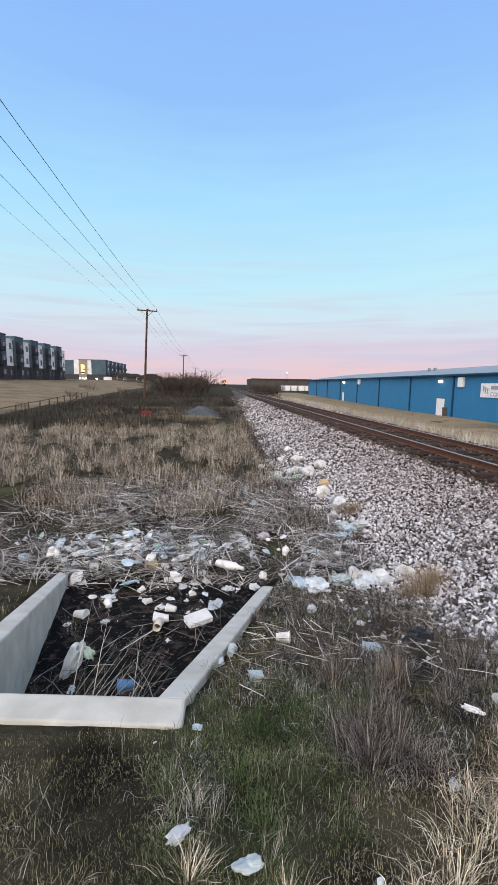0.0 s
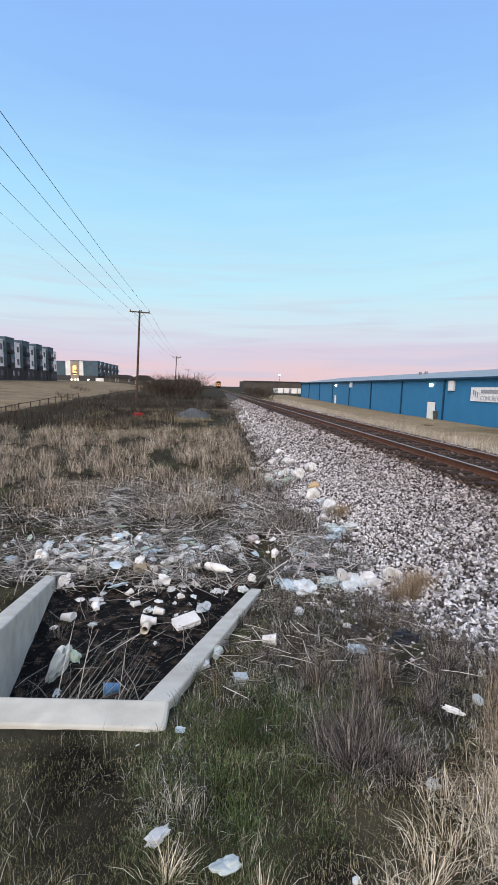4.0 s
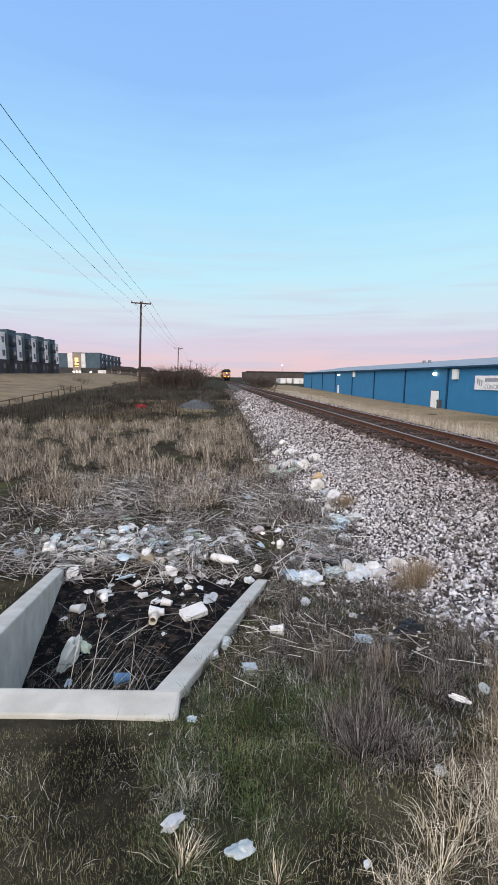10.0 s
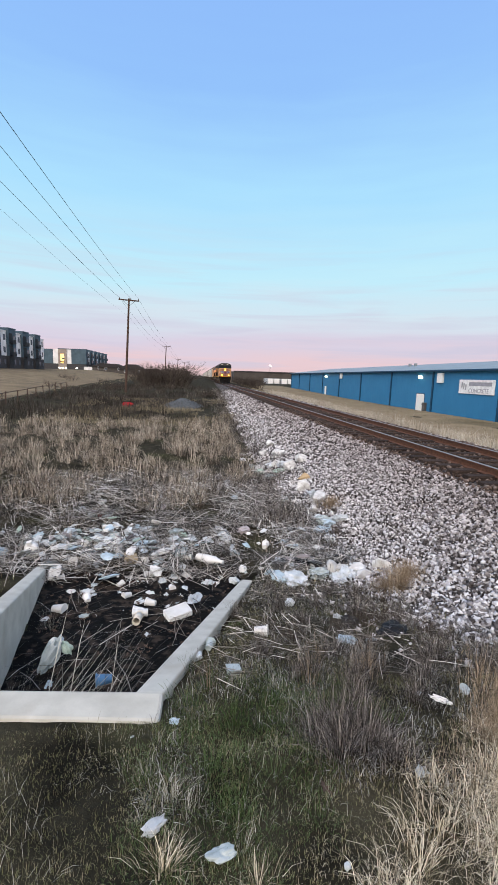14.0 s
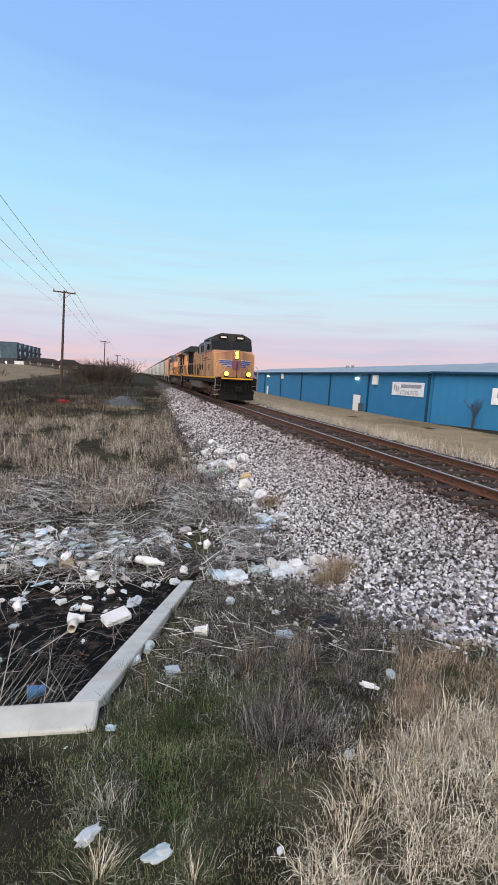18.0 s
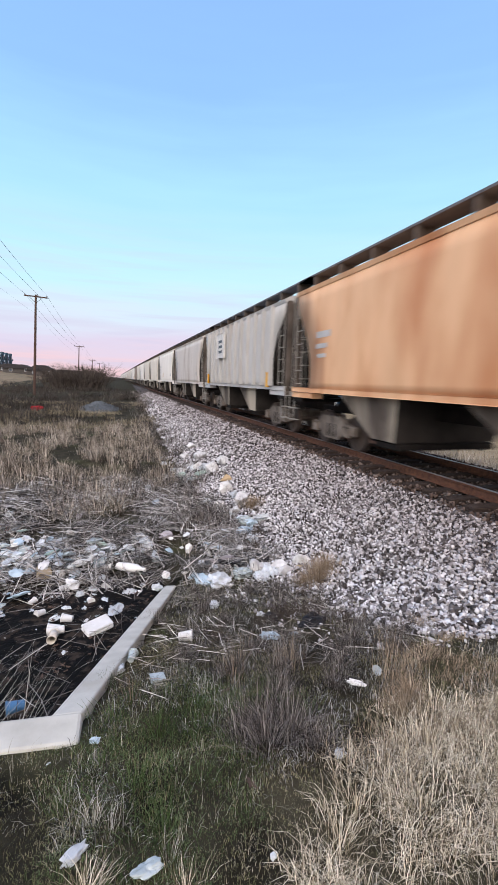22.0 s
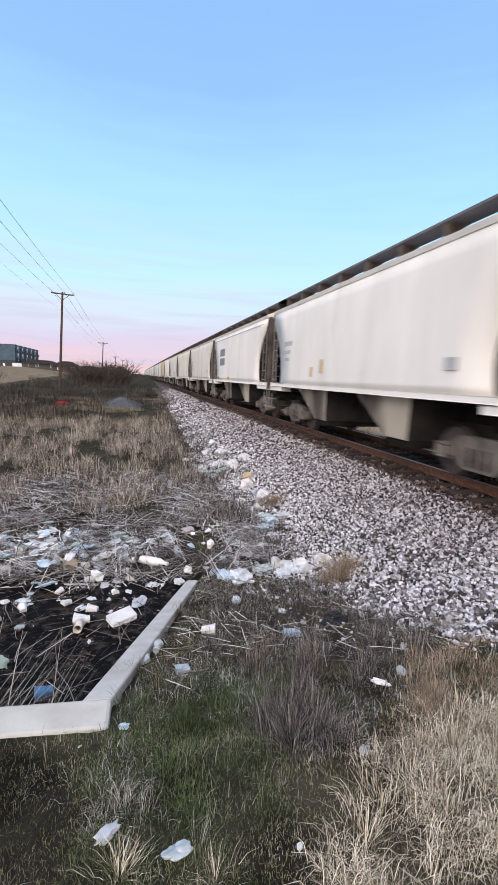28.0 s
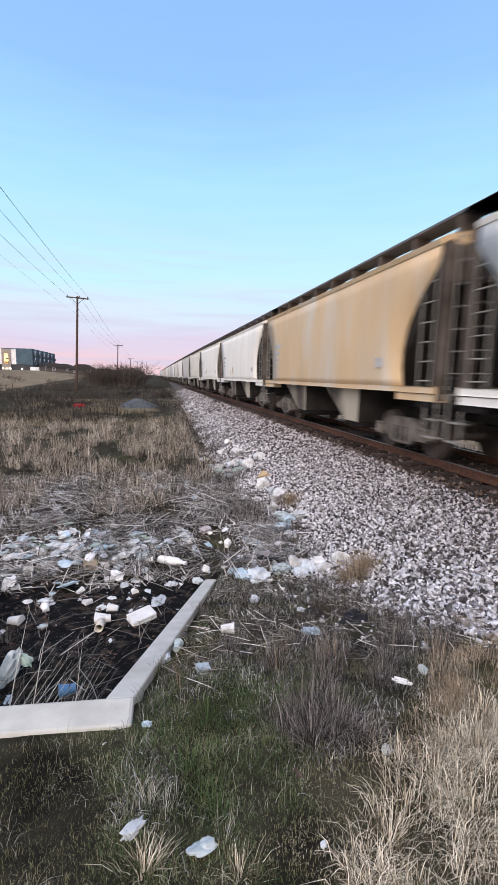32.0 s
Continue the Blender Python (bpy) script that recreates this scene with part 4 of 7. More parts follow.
def apartment_row(m, bays, label):
    """Three storeys of alternating bays along y; the street face looks along +x."""
    b = tagged(empty("apartment_building", m), label, "apartment building", "apartment buildings")
    bay, zh = 5.2, (0.0, 3.4, 6.9, 10.4)
    for i in range(bays):
        y = i * bay
        top = 11.1 if i % 2 == 0 else 10.2
        mat = M["apt_blue"] if i % 2 == 0 else M["apt_pale"]
        dx = 0.7 if i % 2 == 0 else 0.0
        part("bay_base", box(-14, dx, y, y + bay, -1.5, 3.4), M["apt_brick"], b)
        part("bay_wall", box(-14, dx, y, y + bay, 3.4, top), mat, b)
        part("parapet", box(-14.1, dx + 0.12, y - 0.05, y + bay + 0.05, top, top + 0.3), mat, b)
        for z in zh[:3]:
            if i % 2 == 0:
                part("recess", box(dx, dx + 0.03, y + 0.35, y + 2.75, z + 0.05, z + 3.0), M["apt_dark"], b)
            if z > 0 and i % 2 == 0:
                part("balcony", box(dx, dx + 1.0, y + 0.3, y + 2.8, z, z + 0.16), M["apt_dark"], b)
                part("balcony_rail", box(dx + 0.94, dx + 1.0, y + 0.3, y + 2.8, z + 0.16, z + 1.15), M["apt_dark"], b)
            win = part("window", box(dx, dx + 0.05, y + 3.2, y + 4.5, z + 0.9, z + 2.5), M["apt_dark"], b)
            part("pane", box(dx + 0.05, dx + 0.07, y + 3.3, y + 4.4, z + 1.0, z + 2.4), M["pane"], win)
    return b


def build_apartments():
    apartment_row(pose(-53.5, 165.5 - 16 * 5.2, 2.3), 16, "long three-storey apartment block with blue-grey and pale bays")
    b = apartment_row(pose(-59.5, 249, 2.7), 11, "three-storey apartment block with a lit stairwell")
    # its end wall faces the field
    xs = [-21, -16.2, -13.4, -9.2, -6.8, 1.0]
    mats = ["apt_blue", "apt_pale", "apt_tan", "apt_pale", "apt_blue"]
    for x0, x1, k in zip(xs, xs[1:], mats):
        part("end_panel", box(x0, x1, -1.2 if k != "apt_tan" else -1.8, 0.0, 3.2 if k != "apt_tan" else 0.0, 10.9), M[k], b)
        part("end_base", box(x0, x1, -1.1, 0.0, -1.5, 3.2), M["apt_brick"], b)
    part("stair_opening", box(-12.2, -10.4, -1.86, -1.8, 3.6, 8.4), M["stair_glow"], b, "stairwell lit warm yellow")
    part("stair_flight", box(-12.3, -10.3, -1.92, -1.86, 3.8, 4.5), M["apt_dark"], b)
    part("stair_flight", box(-11.5, -10.3, -1.92, -1.86, 5.6, 6.3), M["apt_dark"], b)
    for x in (-13.0, -11.2, -9.6, -4.0):
        part("yard_light", box(x - 0.35, x + 0.35, -2.1, -1.9, 0.6, 1.2), M["yard_lamp"], b, "lit wall lamp")
    f = tagged(empty("garden_wall", pose(-62, 236, 2.2)), "pale low boundary wall by the apartments", "wall")
    for i in range(6):
        part("wall_panel", box(5 + i * 4.2, 5 + i * 4.2 + 4.05, 0, 0.3, -1.5, 2.3), M["apt_pale"], f)


build_apartments()

M["roof_dark"] = material("house_shingle", (0.045, 0.042, 0.045), 0.9, scale=3, bump=0.2)
M["house_wall"] = material("house_wall", (0.085, 0.078, 0.075), 0.9, scale=1, bump=0.1)
M["far_wall"] = material("far_warehouse_wall", (0.085, 0.075, 0.07), 0.85, scale=0.3, bump=0.05)
M["trailer_white"] = material("trailer_white", (0.62, 0.62, 0.63), 0.5, scale=0.6, bump=0.02)


def house(x, y, w, d, h, r):
    o = tagged(empty("house", pose(x, y, surface_z(x, y))), "dark-roofed suburban house seen far off", "house", "far houses")
    part("wall", box(-w / 2, w / 2, 0, d, -1, h), M["house_wall"], o)
    part("roof", prism([(-w / 2 - 0.5, h), (-w * 0.18, h + r), (w * 0.18, h + r), (w / 2 + 0.5, h)], "y", -0.5, d + 0.5), M["roof_dark"], o)
    for k in (-0.3, 0.22):
        win = part("window", box(w * k, w * k + 1.4, -0.05, 0.0, 1.0, 2.3), M["white_paint"], o)
        part("pane", box(w * k + 0.1, w * k + 1.3, -0.07, -0.05, 1.1, 2.2), M["pane"], win)


for hx, hy, hw, hh, hr in ((-39, 215, 12, 2.9, 2.4), (-28.5, 205, 11, 3.0, 3.2), (-20, 215, 12, 2.8, 2.2), (-46, 235, 13, 2.9, 2.3), (-12, 235, 12, 2.8, 2.0)):
    house(hx, hy, hw, 9, hh * 0.8, hr * 0.75)


def build_far_east():
    f = tagged(empty("far_warehouse", pose(21, 230, 0)), "long dark flat-roofed warehouse far down the line", "warehouse")
    part("wall", box(0, 34, 0, 30, -4, 4.6), M["far_wall"], f)
    part("parapet", box(-0.2, 34.2, -0.2, 0, 4.1, 4.8), M["roof_dark"], f)
    for i in range(6):
        part("dock_door", box(2 + i * 5.4, 5.2 + i * 5.4, -0.06, 0.0, -2.6, 0.6), M["house_wall"], f)
    part("mast", rod((19, -1, 0), (19, -1, 8.0), 0.1, None, 6), M["meter_grey"], f)
    part("mast_lamp", box(18.6, 19.4, -1.3, -0.7, 7.8, 8.3), M["yard_lamp"], f, "lit yard lamp")
    for i in range(4):
        t = tagged(empty("trailer", pose(35.5 + i * 3.3, 200 + (i % 2) * 2, -2.7)), "white box trailer parked by the far warehouse", "trailer", "parked trailers")
        part("box", box(-1.3, 1.3, 0, 13, 1.1, 4.0, 0.05), M["trailer_white"], t)
        part("rear_door", box(-1.2, 1.2, -0.04, 0.0, 1.2, 3.9), M["sign_white"], t)
        for s in (-1, 1):
            part("wheel", rod((s * 0.75, 1.5, 0.5), (s * 1.25, 1.5, 0.5), 0.5, None, 12), M["black"], t)
        part("landing_leg", box(-0.8, 0.8, 10.4, 10.6, 0, 1.1), M["meter_grey"], t)


M["black"] = material("black_rubber", (0.02, 0.02, 0.02), 0.8, bump=0)
build_far_east()


# ---- poles and wires ----
M["insulator"] = material("insulator", (0.12, 0.1, 0.1), 0.4, bump=0)


def pole(x, y, top, xt):
    zb = surface_z(x, y)
    lean = math.degrees(math.atan2(xt - x, top - zb))
    p = tagged(empty("utility_pole", pose(x, y, zb, 0, lean, 0)), "brown wooden utility pole with a crossarm", "utility pole", "utility poles")
    h = top - zb
    part("pole", rod((0, 0, -0.6), (0, 0, h), 0.17, 0.11, 10), M["pole_wood"], p)
    part("crossarm", box(-1.25, 1.25, -0.07, 0.05, h - 0.28, h - 0.14, 0.01), M["pole_wood"], p)
    for s in (-1, 1):
        part("brace", rod((s * 0.75, -0.03, h - 0.26), (0, -0.03, h - 0.95), 0.025, None, 5), M["pole_wood"], p)
    for o in (-1.15, 0.2, 1.15):
        part("insulator", rod((o, 0, h - 0.14), (o, 0, h + 0.04), 0.05, 0.035, 8), M["insulator"], p)
    return p


POLES = [(-6.9, -18.0, 11.0, -6.8), (-8.3, 57.2, 10.9, -7.75), (-8.1, 126.5, 9.8, -7.7), (-7.4, 196, 8.7, -7.1), (-6.4, 266, 9.4, -6.0)]
for px, py, ptop, pxt in POLES:
    pole(px, py, ptop, pxt)


def build_wires():
    for o, dz in ((-1.15, 0.03), (0.2, 0.03), (1.15, 0.03), (0.0, -2.2)):
        bm = bmesh.new()
        for (x0, y0, z0, t0), (x1, y1, z1, t1) in zip(POLES, POLES[1:]):
            pts = []
            for k in range(17):
                f = k / 16
                pts.append(Vector((t0 + o + (t1 - t0) * f, y0 + (y1 - y0) * f, z0 + dz + (z1 - z0) * f - 4 * 0.75 * f * (1 - f))))
            for a, b in zip(pts, pts[1:]):
                add_rod(bm, a, b, 0.014 if dz > 0 else 0.006, None, 4)
        tagged(part("power_line", bm, M["wire"]), "thin dark overhead wire between the poles", "wire", "overhead wires")


build_wires()


# ---- shrubs ----
def twig_mesh(name, n, r, h, seed, mat, spread=0.8):
    """A leafless shrub: forked stems that thin out to a haze of twigs."""
    rng = np.random.default_rng(seed)
    bm_v, bm_f = [], []

    def ribbon(a, b, w0, w1):
        d = b - a
        side = np.cross(d, rng.normal(size=3))
        side /= max(1e-6, np.linalg.norm(side))
        side2 = np.cross(d, side)
        side2 /= max(1e-6, np.linalg.norm(side2))
        i = len(bm_v)
        for p, w in ((a, w0), (b, w1)):
            for k in range(3):
                ang = 2 * math.pi * k / 3
                bm_v.append(p + (side * math.cos(ang) + side2 * math.sin(ang)) * w)
        for k in range(3):
            bm_f.append((i + k, i + (k + 1) % 3, i + 3 + (k + 1) % 3, i + 3 + k))

    def grow(p, d, length, w, depth):
        q = p + d * length
        ribbon(p, q, w, w * 0.6)
        if depth == 0:
            return
        for _ in range(3 if depth > 1 else 4):
            e = d + rng.normal(size=3) * 0.55 * spread
            e[2] = abs(e[2]) * 0.9 + 0.1
            e /= np.linalg.norm(e)
            grow(p + d * length * rng.uniform(0.45, 1.0), e, length * rng.uniform(0.55, 0.8), w * 0.55, depth - 1)
    for _ in range(n):
        a = rng.uniform(0, 2 * math.pi)
        d = np.array([math.cos(a) * 0.5 * spread, math.sin(a) * 0.5 * spread, 1.0])
        d /= np.linalg.norm(d)
        grow(np.array([math.cos(a), math.sin(a), 0]) * rng.uniform(0, r), d, h * 0.36 * rng.uniform(0.7, 1.2), 0.022 * h / 2, 3)
    me = bpy.data.meshes.new(name)
    me.from_pydata([tuple(v) for v in bm_v], [], bm_f)
    me.materials.append(mat)
    return me


def build_shrubs():
    kinds = [twig_mesh("shrub", 11, 0.9, 2.6, 11 + i, M["brush"]) for i in range(4)]

    def put(x, y, s, i, label="dark leafless shrub with fine twigs", sz=1.0):
        ob = tagged(new("shrub", kinds[i % 4]), label, "shrub", "leafless shrubs")
        ob.matrix_basis = Matrix.LocRotScale((x, y, surface_z(x, y) - 0.1), Euler((0, 0, random.uniform(0, 6.28))), (s * 1.2, s * 1.2, s * sz))
    k = 0
    # thicket beside the line
    for i in range(52):
        y = random.uniform(78, 125)
        x = -9.6 + 7.4 * random.random() ** 0.75 - (y - 78) * 0.02
        put(x, y, random.uniform(1.6, 2.6) * (0.75 + 0.35 * (x + 9) / 11), k)
        k += 1
    for x, y, s in ((-21.1, 80, 0.75), (-15.7, 80, 0.7), (-19, 62, 0.5), (-12, 64, 0.55), (-10, 60, 0.6), (-14, 66, 0.5), (-5.5, 63, 0.6), (-7, 70, 0.8), (-3, 66, 0.7), (-26, 92, 0.6)):
        put(x, y, s, k)
        k += 1
    # east of the line
    for i in range(16):
        put(random.uniform(10.5, 15.5), random.uniform(84, 112), random.uniform(0.9, 1.4), k, "brown leafless shrub beside the far rail")
        k += 1
    # low scrub behind the reeds
    for i in range(26):
        put(random.uniform(-17, 2.2), random.uniform(38, 58), random.uniform(0.28, 0.5), k, "low dark scrub in the ditch")
        k += 1
    t = tagged(empty("tree", pose(31.3, 33.9, -2.15)), "small bare tree in front of the blue wall", "tree")
    part("trunk", rod((0, 0, 0), (0.1, 0, 1.3), 0.1, 0.07, 8), M["pole_wood"], t)
    part("crown", twig_mesh("crown", 7, 0.08, 2.7, 77, M["brush"], 0.7), None, t, at=pose(0.1, 0, 1.1))


build_shrubs()


# ---- gravel heap, fence, ground bits ----
def lump(r, seed, squash=(1, 1, 0.6), sub=2, jag=0.35, freq=1.6):
    bm = bmesh.new()
    bmesh.ops.create_icosphere(bm, subdivisions=sub, radius=1.0)
    for v in bm.verts:
        k = 1 + jag * noise.noise(Vector((v.co.x * freq + seed * 7.1, v.co.y * freq, v.co.z * freq))) + jag * 0.5 * noise.noise(Vector((v.co.x * freq * 2.6, v.co.y * freq * 2.6 + seed * 3.3, v.co.z * freq * 2.6)))
        v.co = Vector((v.co.x * squash[0], v.co.y * squash[1], v.co.z * squash[2])) * k * r
    return bm


M["heap"] = material("grey_gravel_heap", (0.11, 0.12, 0.125), 0.95, color2=(0.04, 0.044, 0.047), scale=6, bump=0.9, bump_scale=30)


def heap_mesh(r, h):
    """A low conical heap with a lumpy surface."""
    bm = bmesh.new()
    top = bm.verts.new((0, 0, h))
    rings = []
    for j in range(1, 15):
        f = j / 14
        ring = []
        for k in range(36):
            a = 2 * math.pi * k / 36
            x, y = r * f * math.cos(a) * (1 + 0.15 * math.sin(3 * a)), r * 1.5 * f * math.sin(a)
            z = h * (1 - f ** 1.3) - 0.12 * f + 0.13 * noise.noise(Vector((x * 1.6, y * 1.6, 5))) + 0.07 * noise.noise(Vector((x * 5, y * 5, 8)))
            ring.append(bm.verts.new((x, y, z)))
        rings.append(ring)
    for k in range(36):
        bm.faces.new((top, rings[0][k], rings[0][(k + 1) % 36]))
    for p, q in zip(rings, rings[1:]):
        for k in range(36):
            bm.faces.new((p[k], q[k], q[(k + 1) % 36], p[(k + 1) % 36]))
    bmesh.ops.recalc_face_normals(bm, faces=bm.faces)
    return bm


tagged(part("gravel_heap", heap_mesh(1.9, 0.75), M["heap"], None, at=pose(-0.5, 37.5, surface_z(-0.5, 37.5))), "low heap of blue-grey gravel in the weeds", "gravel heap")
M["red_cloth"] = material("red_fabric", (0.32, 0.02, 0.025), 0.8, bump=0.4)
tagged(part("red_tarp", lump(0.34, 5, (1.2, 0.7, 0.5), 3, 0.6), M["red_cloth"], None, at=pose(-4.9, 36.0, -0.8)), "crumpled red tarp thrown in the weeds", "tarp")


def build_fence():
    f = tagged(empty("field_fence"), "old dark rail and wire fence along the mown field", "fence")
    pts = [(-12.6 - 0.22 * i, 23.5 + 2.7 * i) for i in range(13)]
    for i, (x, y) in enumerate(pts):
        z = surface_z(x, y)
        part("post", rod((x, y, z - 0.3), (x + random.uniform(-0.12, 0.12), y, z + 1.0 + random.uniform(-0.08, 0.12)), 0.045, None, 6), M["pole_wood"], f)
    for h, r in ((0.9, 0.03), (0.45, 0.012)):
        for (x0, y0), (x1, y1) in zip(pts, pts[1:]):
            part("rail" if r > 0.02 else "fence_wire", rod((x0, y0, surface_z(x0, y0) + h), (x1, y1, surface_z(x1, y1) + h), r, None, 4), M["pole_wood"] if r > 0.02 else M["wire"], f)


build_fence()

# ---- litter ----
M["foam"] = material("white_foam", (0.74, 0.74, 0.73), 0.75, color2=(0.64, 0.63, 0.61), scale=9, bump=0.1, stain=(0.35, 0.3, 0.24), stain_scale=7, stain_lo=0.62, stain_hi=0.85, vary=0.12)
M["bag_white"] = material("white_plastic_bag", (0.66, 0.69, 0.71), 0.4, color2=(0.4, 0.43, 0.44), scale=7, bump=0.5, bump_scale=14, vary=0.2, spec=0.5)
M["bag_blue"] = material("pale_blue_plastic", (0.48, 0.58, 0.65), 0.35, color2=(0.33, 0.43, 0.5), scale=7, bump=0.5, bump_scale=14, spec=0.5)
M["bag_green"] = material("pale_green_plastic", (0.42, 0.52, 0.44), 0.4, color2=(0.28, 0.37, 0.32), scale=7, bump=0.5, bump_scale=14)
M["bag_grey"] = material("grey_dirty_plastic", (0.4, 0.36, 0.36), 0.5, color2=(0.25, 0.22, 0.22), scale=7, bump=0.5, bump_scale=14, vary=0.3)
M["clear"] = material("cloudy_plastic", (0.46, 0.51, 0.51), 0.2, color2=(0.27, 0.32, 0.32), scale=10, bump=0.5, bump_scale=18, spec=0.7)
M["blue_cup"] = material("blue_plastic", (0.1, 0.24, 0.42), 0.35, color2=(0.07, 0.17, 0.32), scale=6, bump=0.2)
M["pipe_plastic"] = material("cream_pipe_plastic", (0.66, 0.62, 0.54), 0.5, color2=(0.52, 0.47, 0.4), scale=6, bump=0.08)
M["beige"] = material("beige_card", (0.4, 0.33, 0.22), 0.85, color2=(0.3, 0.24, 0.16), scale=8)
M["yellow_rock"] = material("yellowish_stone", (0.5, 0.38, 0.22), 0.9, color2=(0.36, 0.26, 0.15), scale=6, bump=0.5, bump_scale=30)
M["pale_rock"] = material("pale_limestone", (0.66, 0.66, 0.65), 0.9, color2=(0.38, 0.37, 0.36), scale=7, bump=0.5, bump_scale=30, vary=0.22)
M["red_print"] = material("red_print", (0.4, 0.035, 0.04), 0.6, bump=0)
M["leaf_brown"] = palette_material("dead_leaf", [(0.045, 0.03, 0.023), (0.13, 0.085, 0.062), (0.3, 0.21, 0.155)], noise_mix=0.1)
M["black_bag"] = material("black_plastic", (0.015, 0.015, 0.016), 0.35, bump=0.6, bump_scale=12)


def set_down(ob, x, y, lift, rot, label, category, group="litter in the ditch"):
    ob.matrix_basis = Matrix.LocRotScale((x, y, surface_z(x, y) + lift), Euler(tuple(radians(a) for a in rot)), ob.scale)
    return tagged(ob, label, category, group)


def cup(x, y, size, rot, mat="foam", label="white foam cup lying on its side"):
    size *= 0.68
    h, r0, r1 = size, size * 0.29, size * 0.4
    c = empty("foam_cup")
    bm = bmesh.new()
    prof = [(0, 0), (r0, 0), (r0 + (r1 - r0) * 0.5, h * 0.5), (r1, h), (r1 + 0.004, h), (r1 + 0.004, h * 0.965), (r1 - 0.007, h * 0.97), (r0 - 0.006, 0.006), (0, 0.006)]
    seg = 16
    rings = [[bm.verts.new((p[0] * math.cos(2 * math.pi * k / seg), p[0] * math.sin(2 * math.pi * k / seg), p[1])) for k in range(seg)] for p in prof if p[0] > 0]
    for a, b in zip(rings, rings[1:]):
        for k in range(seg):
            bm.faces.new((a[k], a[(k + 1) % seg], b[(k + 1) % seg], b[k]))
    bm.faces.new(rings[0][::-1]); bm.faces.new(rings[-1])
    bmesh.ops.recalc_face_normals(bm, faces=bm.faces)
    part("cup_wall", bm, M[mat], c, smooth=False)
    part("rim", rod((0, 0, h - 0.012), (0, 0, h - 0.004), r1 + 0.006, None, 16), M[mat], c)
    return set_down(c, x, y, r1 * 0.8, (84, 0, rot), label, "cup")


def chunk(size, seed, flat):
    """A broken angular stone: the hull of random points."""
    rng = random.Random(seed)
    bm = bmesh.new()
    for _ in range(13):
        v = Vector((rng.gauss(0, 1), rng.gauss(0, 1), rng.gauss(0, 1))).normalized() * rng.uniform(0.78, 1.15)
        bm.verts.new((v.x * 1.15 * size * 0.45, v.y * 0.85 * size * 0.45, v.z * flat * size * 0.45))
    r = bmesh.ops.convex_hull(bm, input=list(bm.verts))
    bmesh.ops.delete(bm, geom=[g for g in r["geom_interior"] if isinstance(g, bmesh.types.BMVert)], context="VERTS")
    bmesh.ops.bevel(bm, geom=list(bm.edges), offset=size * 0.02, segments=1, affect="EDGES", profile=0.5)
    return bm


def crumple(x, y, size, mat, label, category, seed, flat=0.45, name="crumpled_bag", lift=0.0):
    hard = name == "rubble_stone"
    if hard:
        bm = chunk(size, seed, flat)
    else:
        bm = lump(size * 0.45, seed, (1.15, 0.8, flat), 3 if size > 0.09 else 2, 0.6, 2.4)
    return set_down(part(name, bm, M[mat]), x, y, size * flat * 0.25 + lift, (random.uniform(-12, 12), random.uniform(-12, 12), random.uniform(0, 360)), label, category)


def bottle(x, y, length, rot, mat, label, tilt=86, fat=1.0):
    b = empty("plastic_bottle")
    r = length * 0.15 * fat
    prof = [(0.0, 0.0), (r * 0.9, 0.0), (r, length * 0.06), (r * 0.93, length * 0.25), (r, length * 0.4), (r * 0.92, length * 0.55), (r, length * 0.68), (r * 0.45, length * 0.86), (r * 0.38, length * 0.93)]
    seg = 12
    bm = bmesh.new()
    rings = [[bm.verts.new((p[0] * math.cos(2 * math.pi * k / seg) * (1.0 + 0.2 * math.sin(k * 2 + i * 1.7)), p[0] * (0.85 + 0.15 * math.cos(k + i)) * math.sin(2 * math.pi * k / seg), p[1])) for k in range(seg)] for i, p in enumerate(prof) if p[0] > 0]
    for a, c in zip(rings, rings[1:]):
        for k in range(seg):
            bm.faces.new((a[k], a[(k + 1) % seg], c[(k + 1) % seg], c[k]))
    bm.faces.new(rings[0][::-1]); bm.faces.new(rings[-1])
    bmesh.ops.recalc_face_normals(bm, faces=bm.faces)
    part("bottle_body", bm, M[mat], b, smooth=True)
    part("cap", rod((0, 0, length * 0.925), (0, 0, length), r * 0.42, None, 12), M["foam"], b)
    return set_down(b, x, y, r * 0.85, (tilt, 0, rot), label, "bottle")


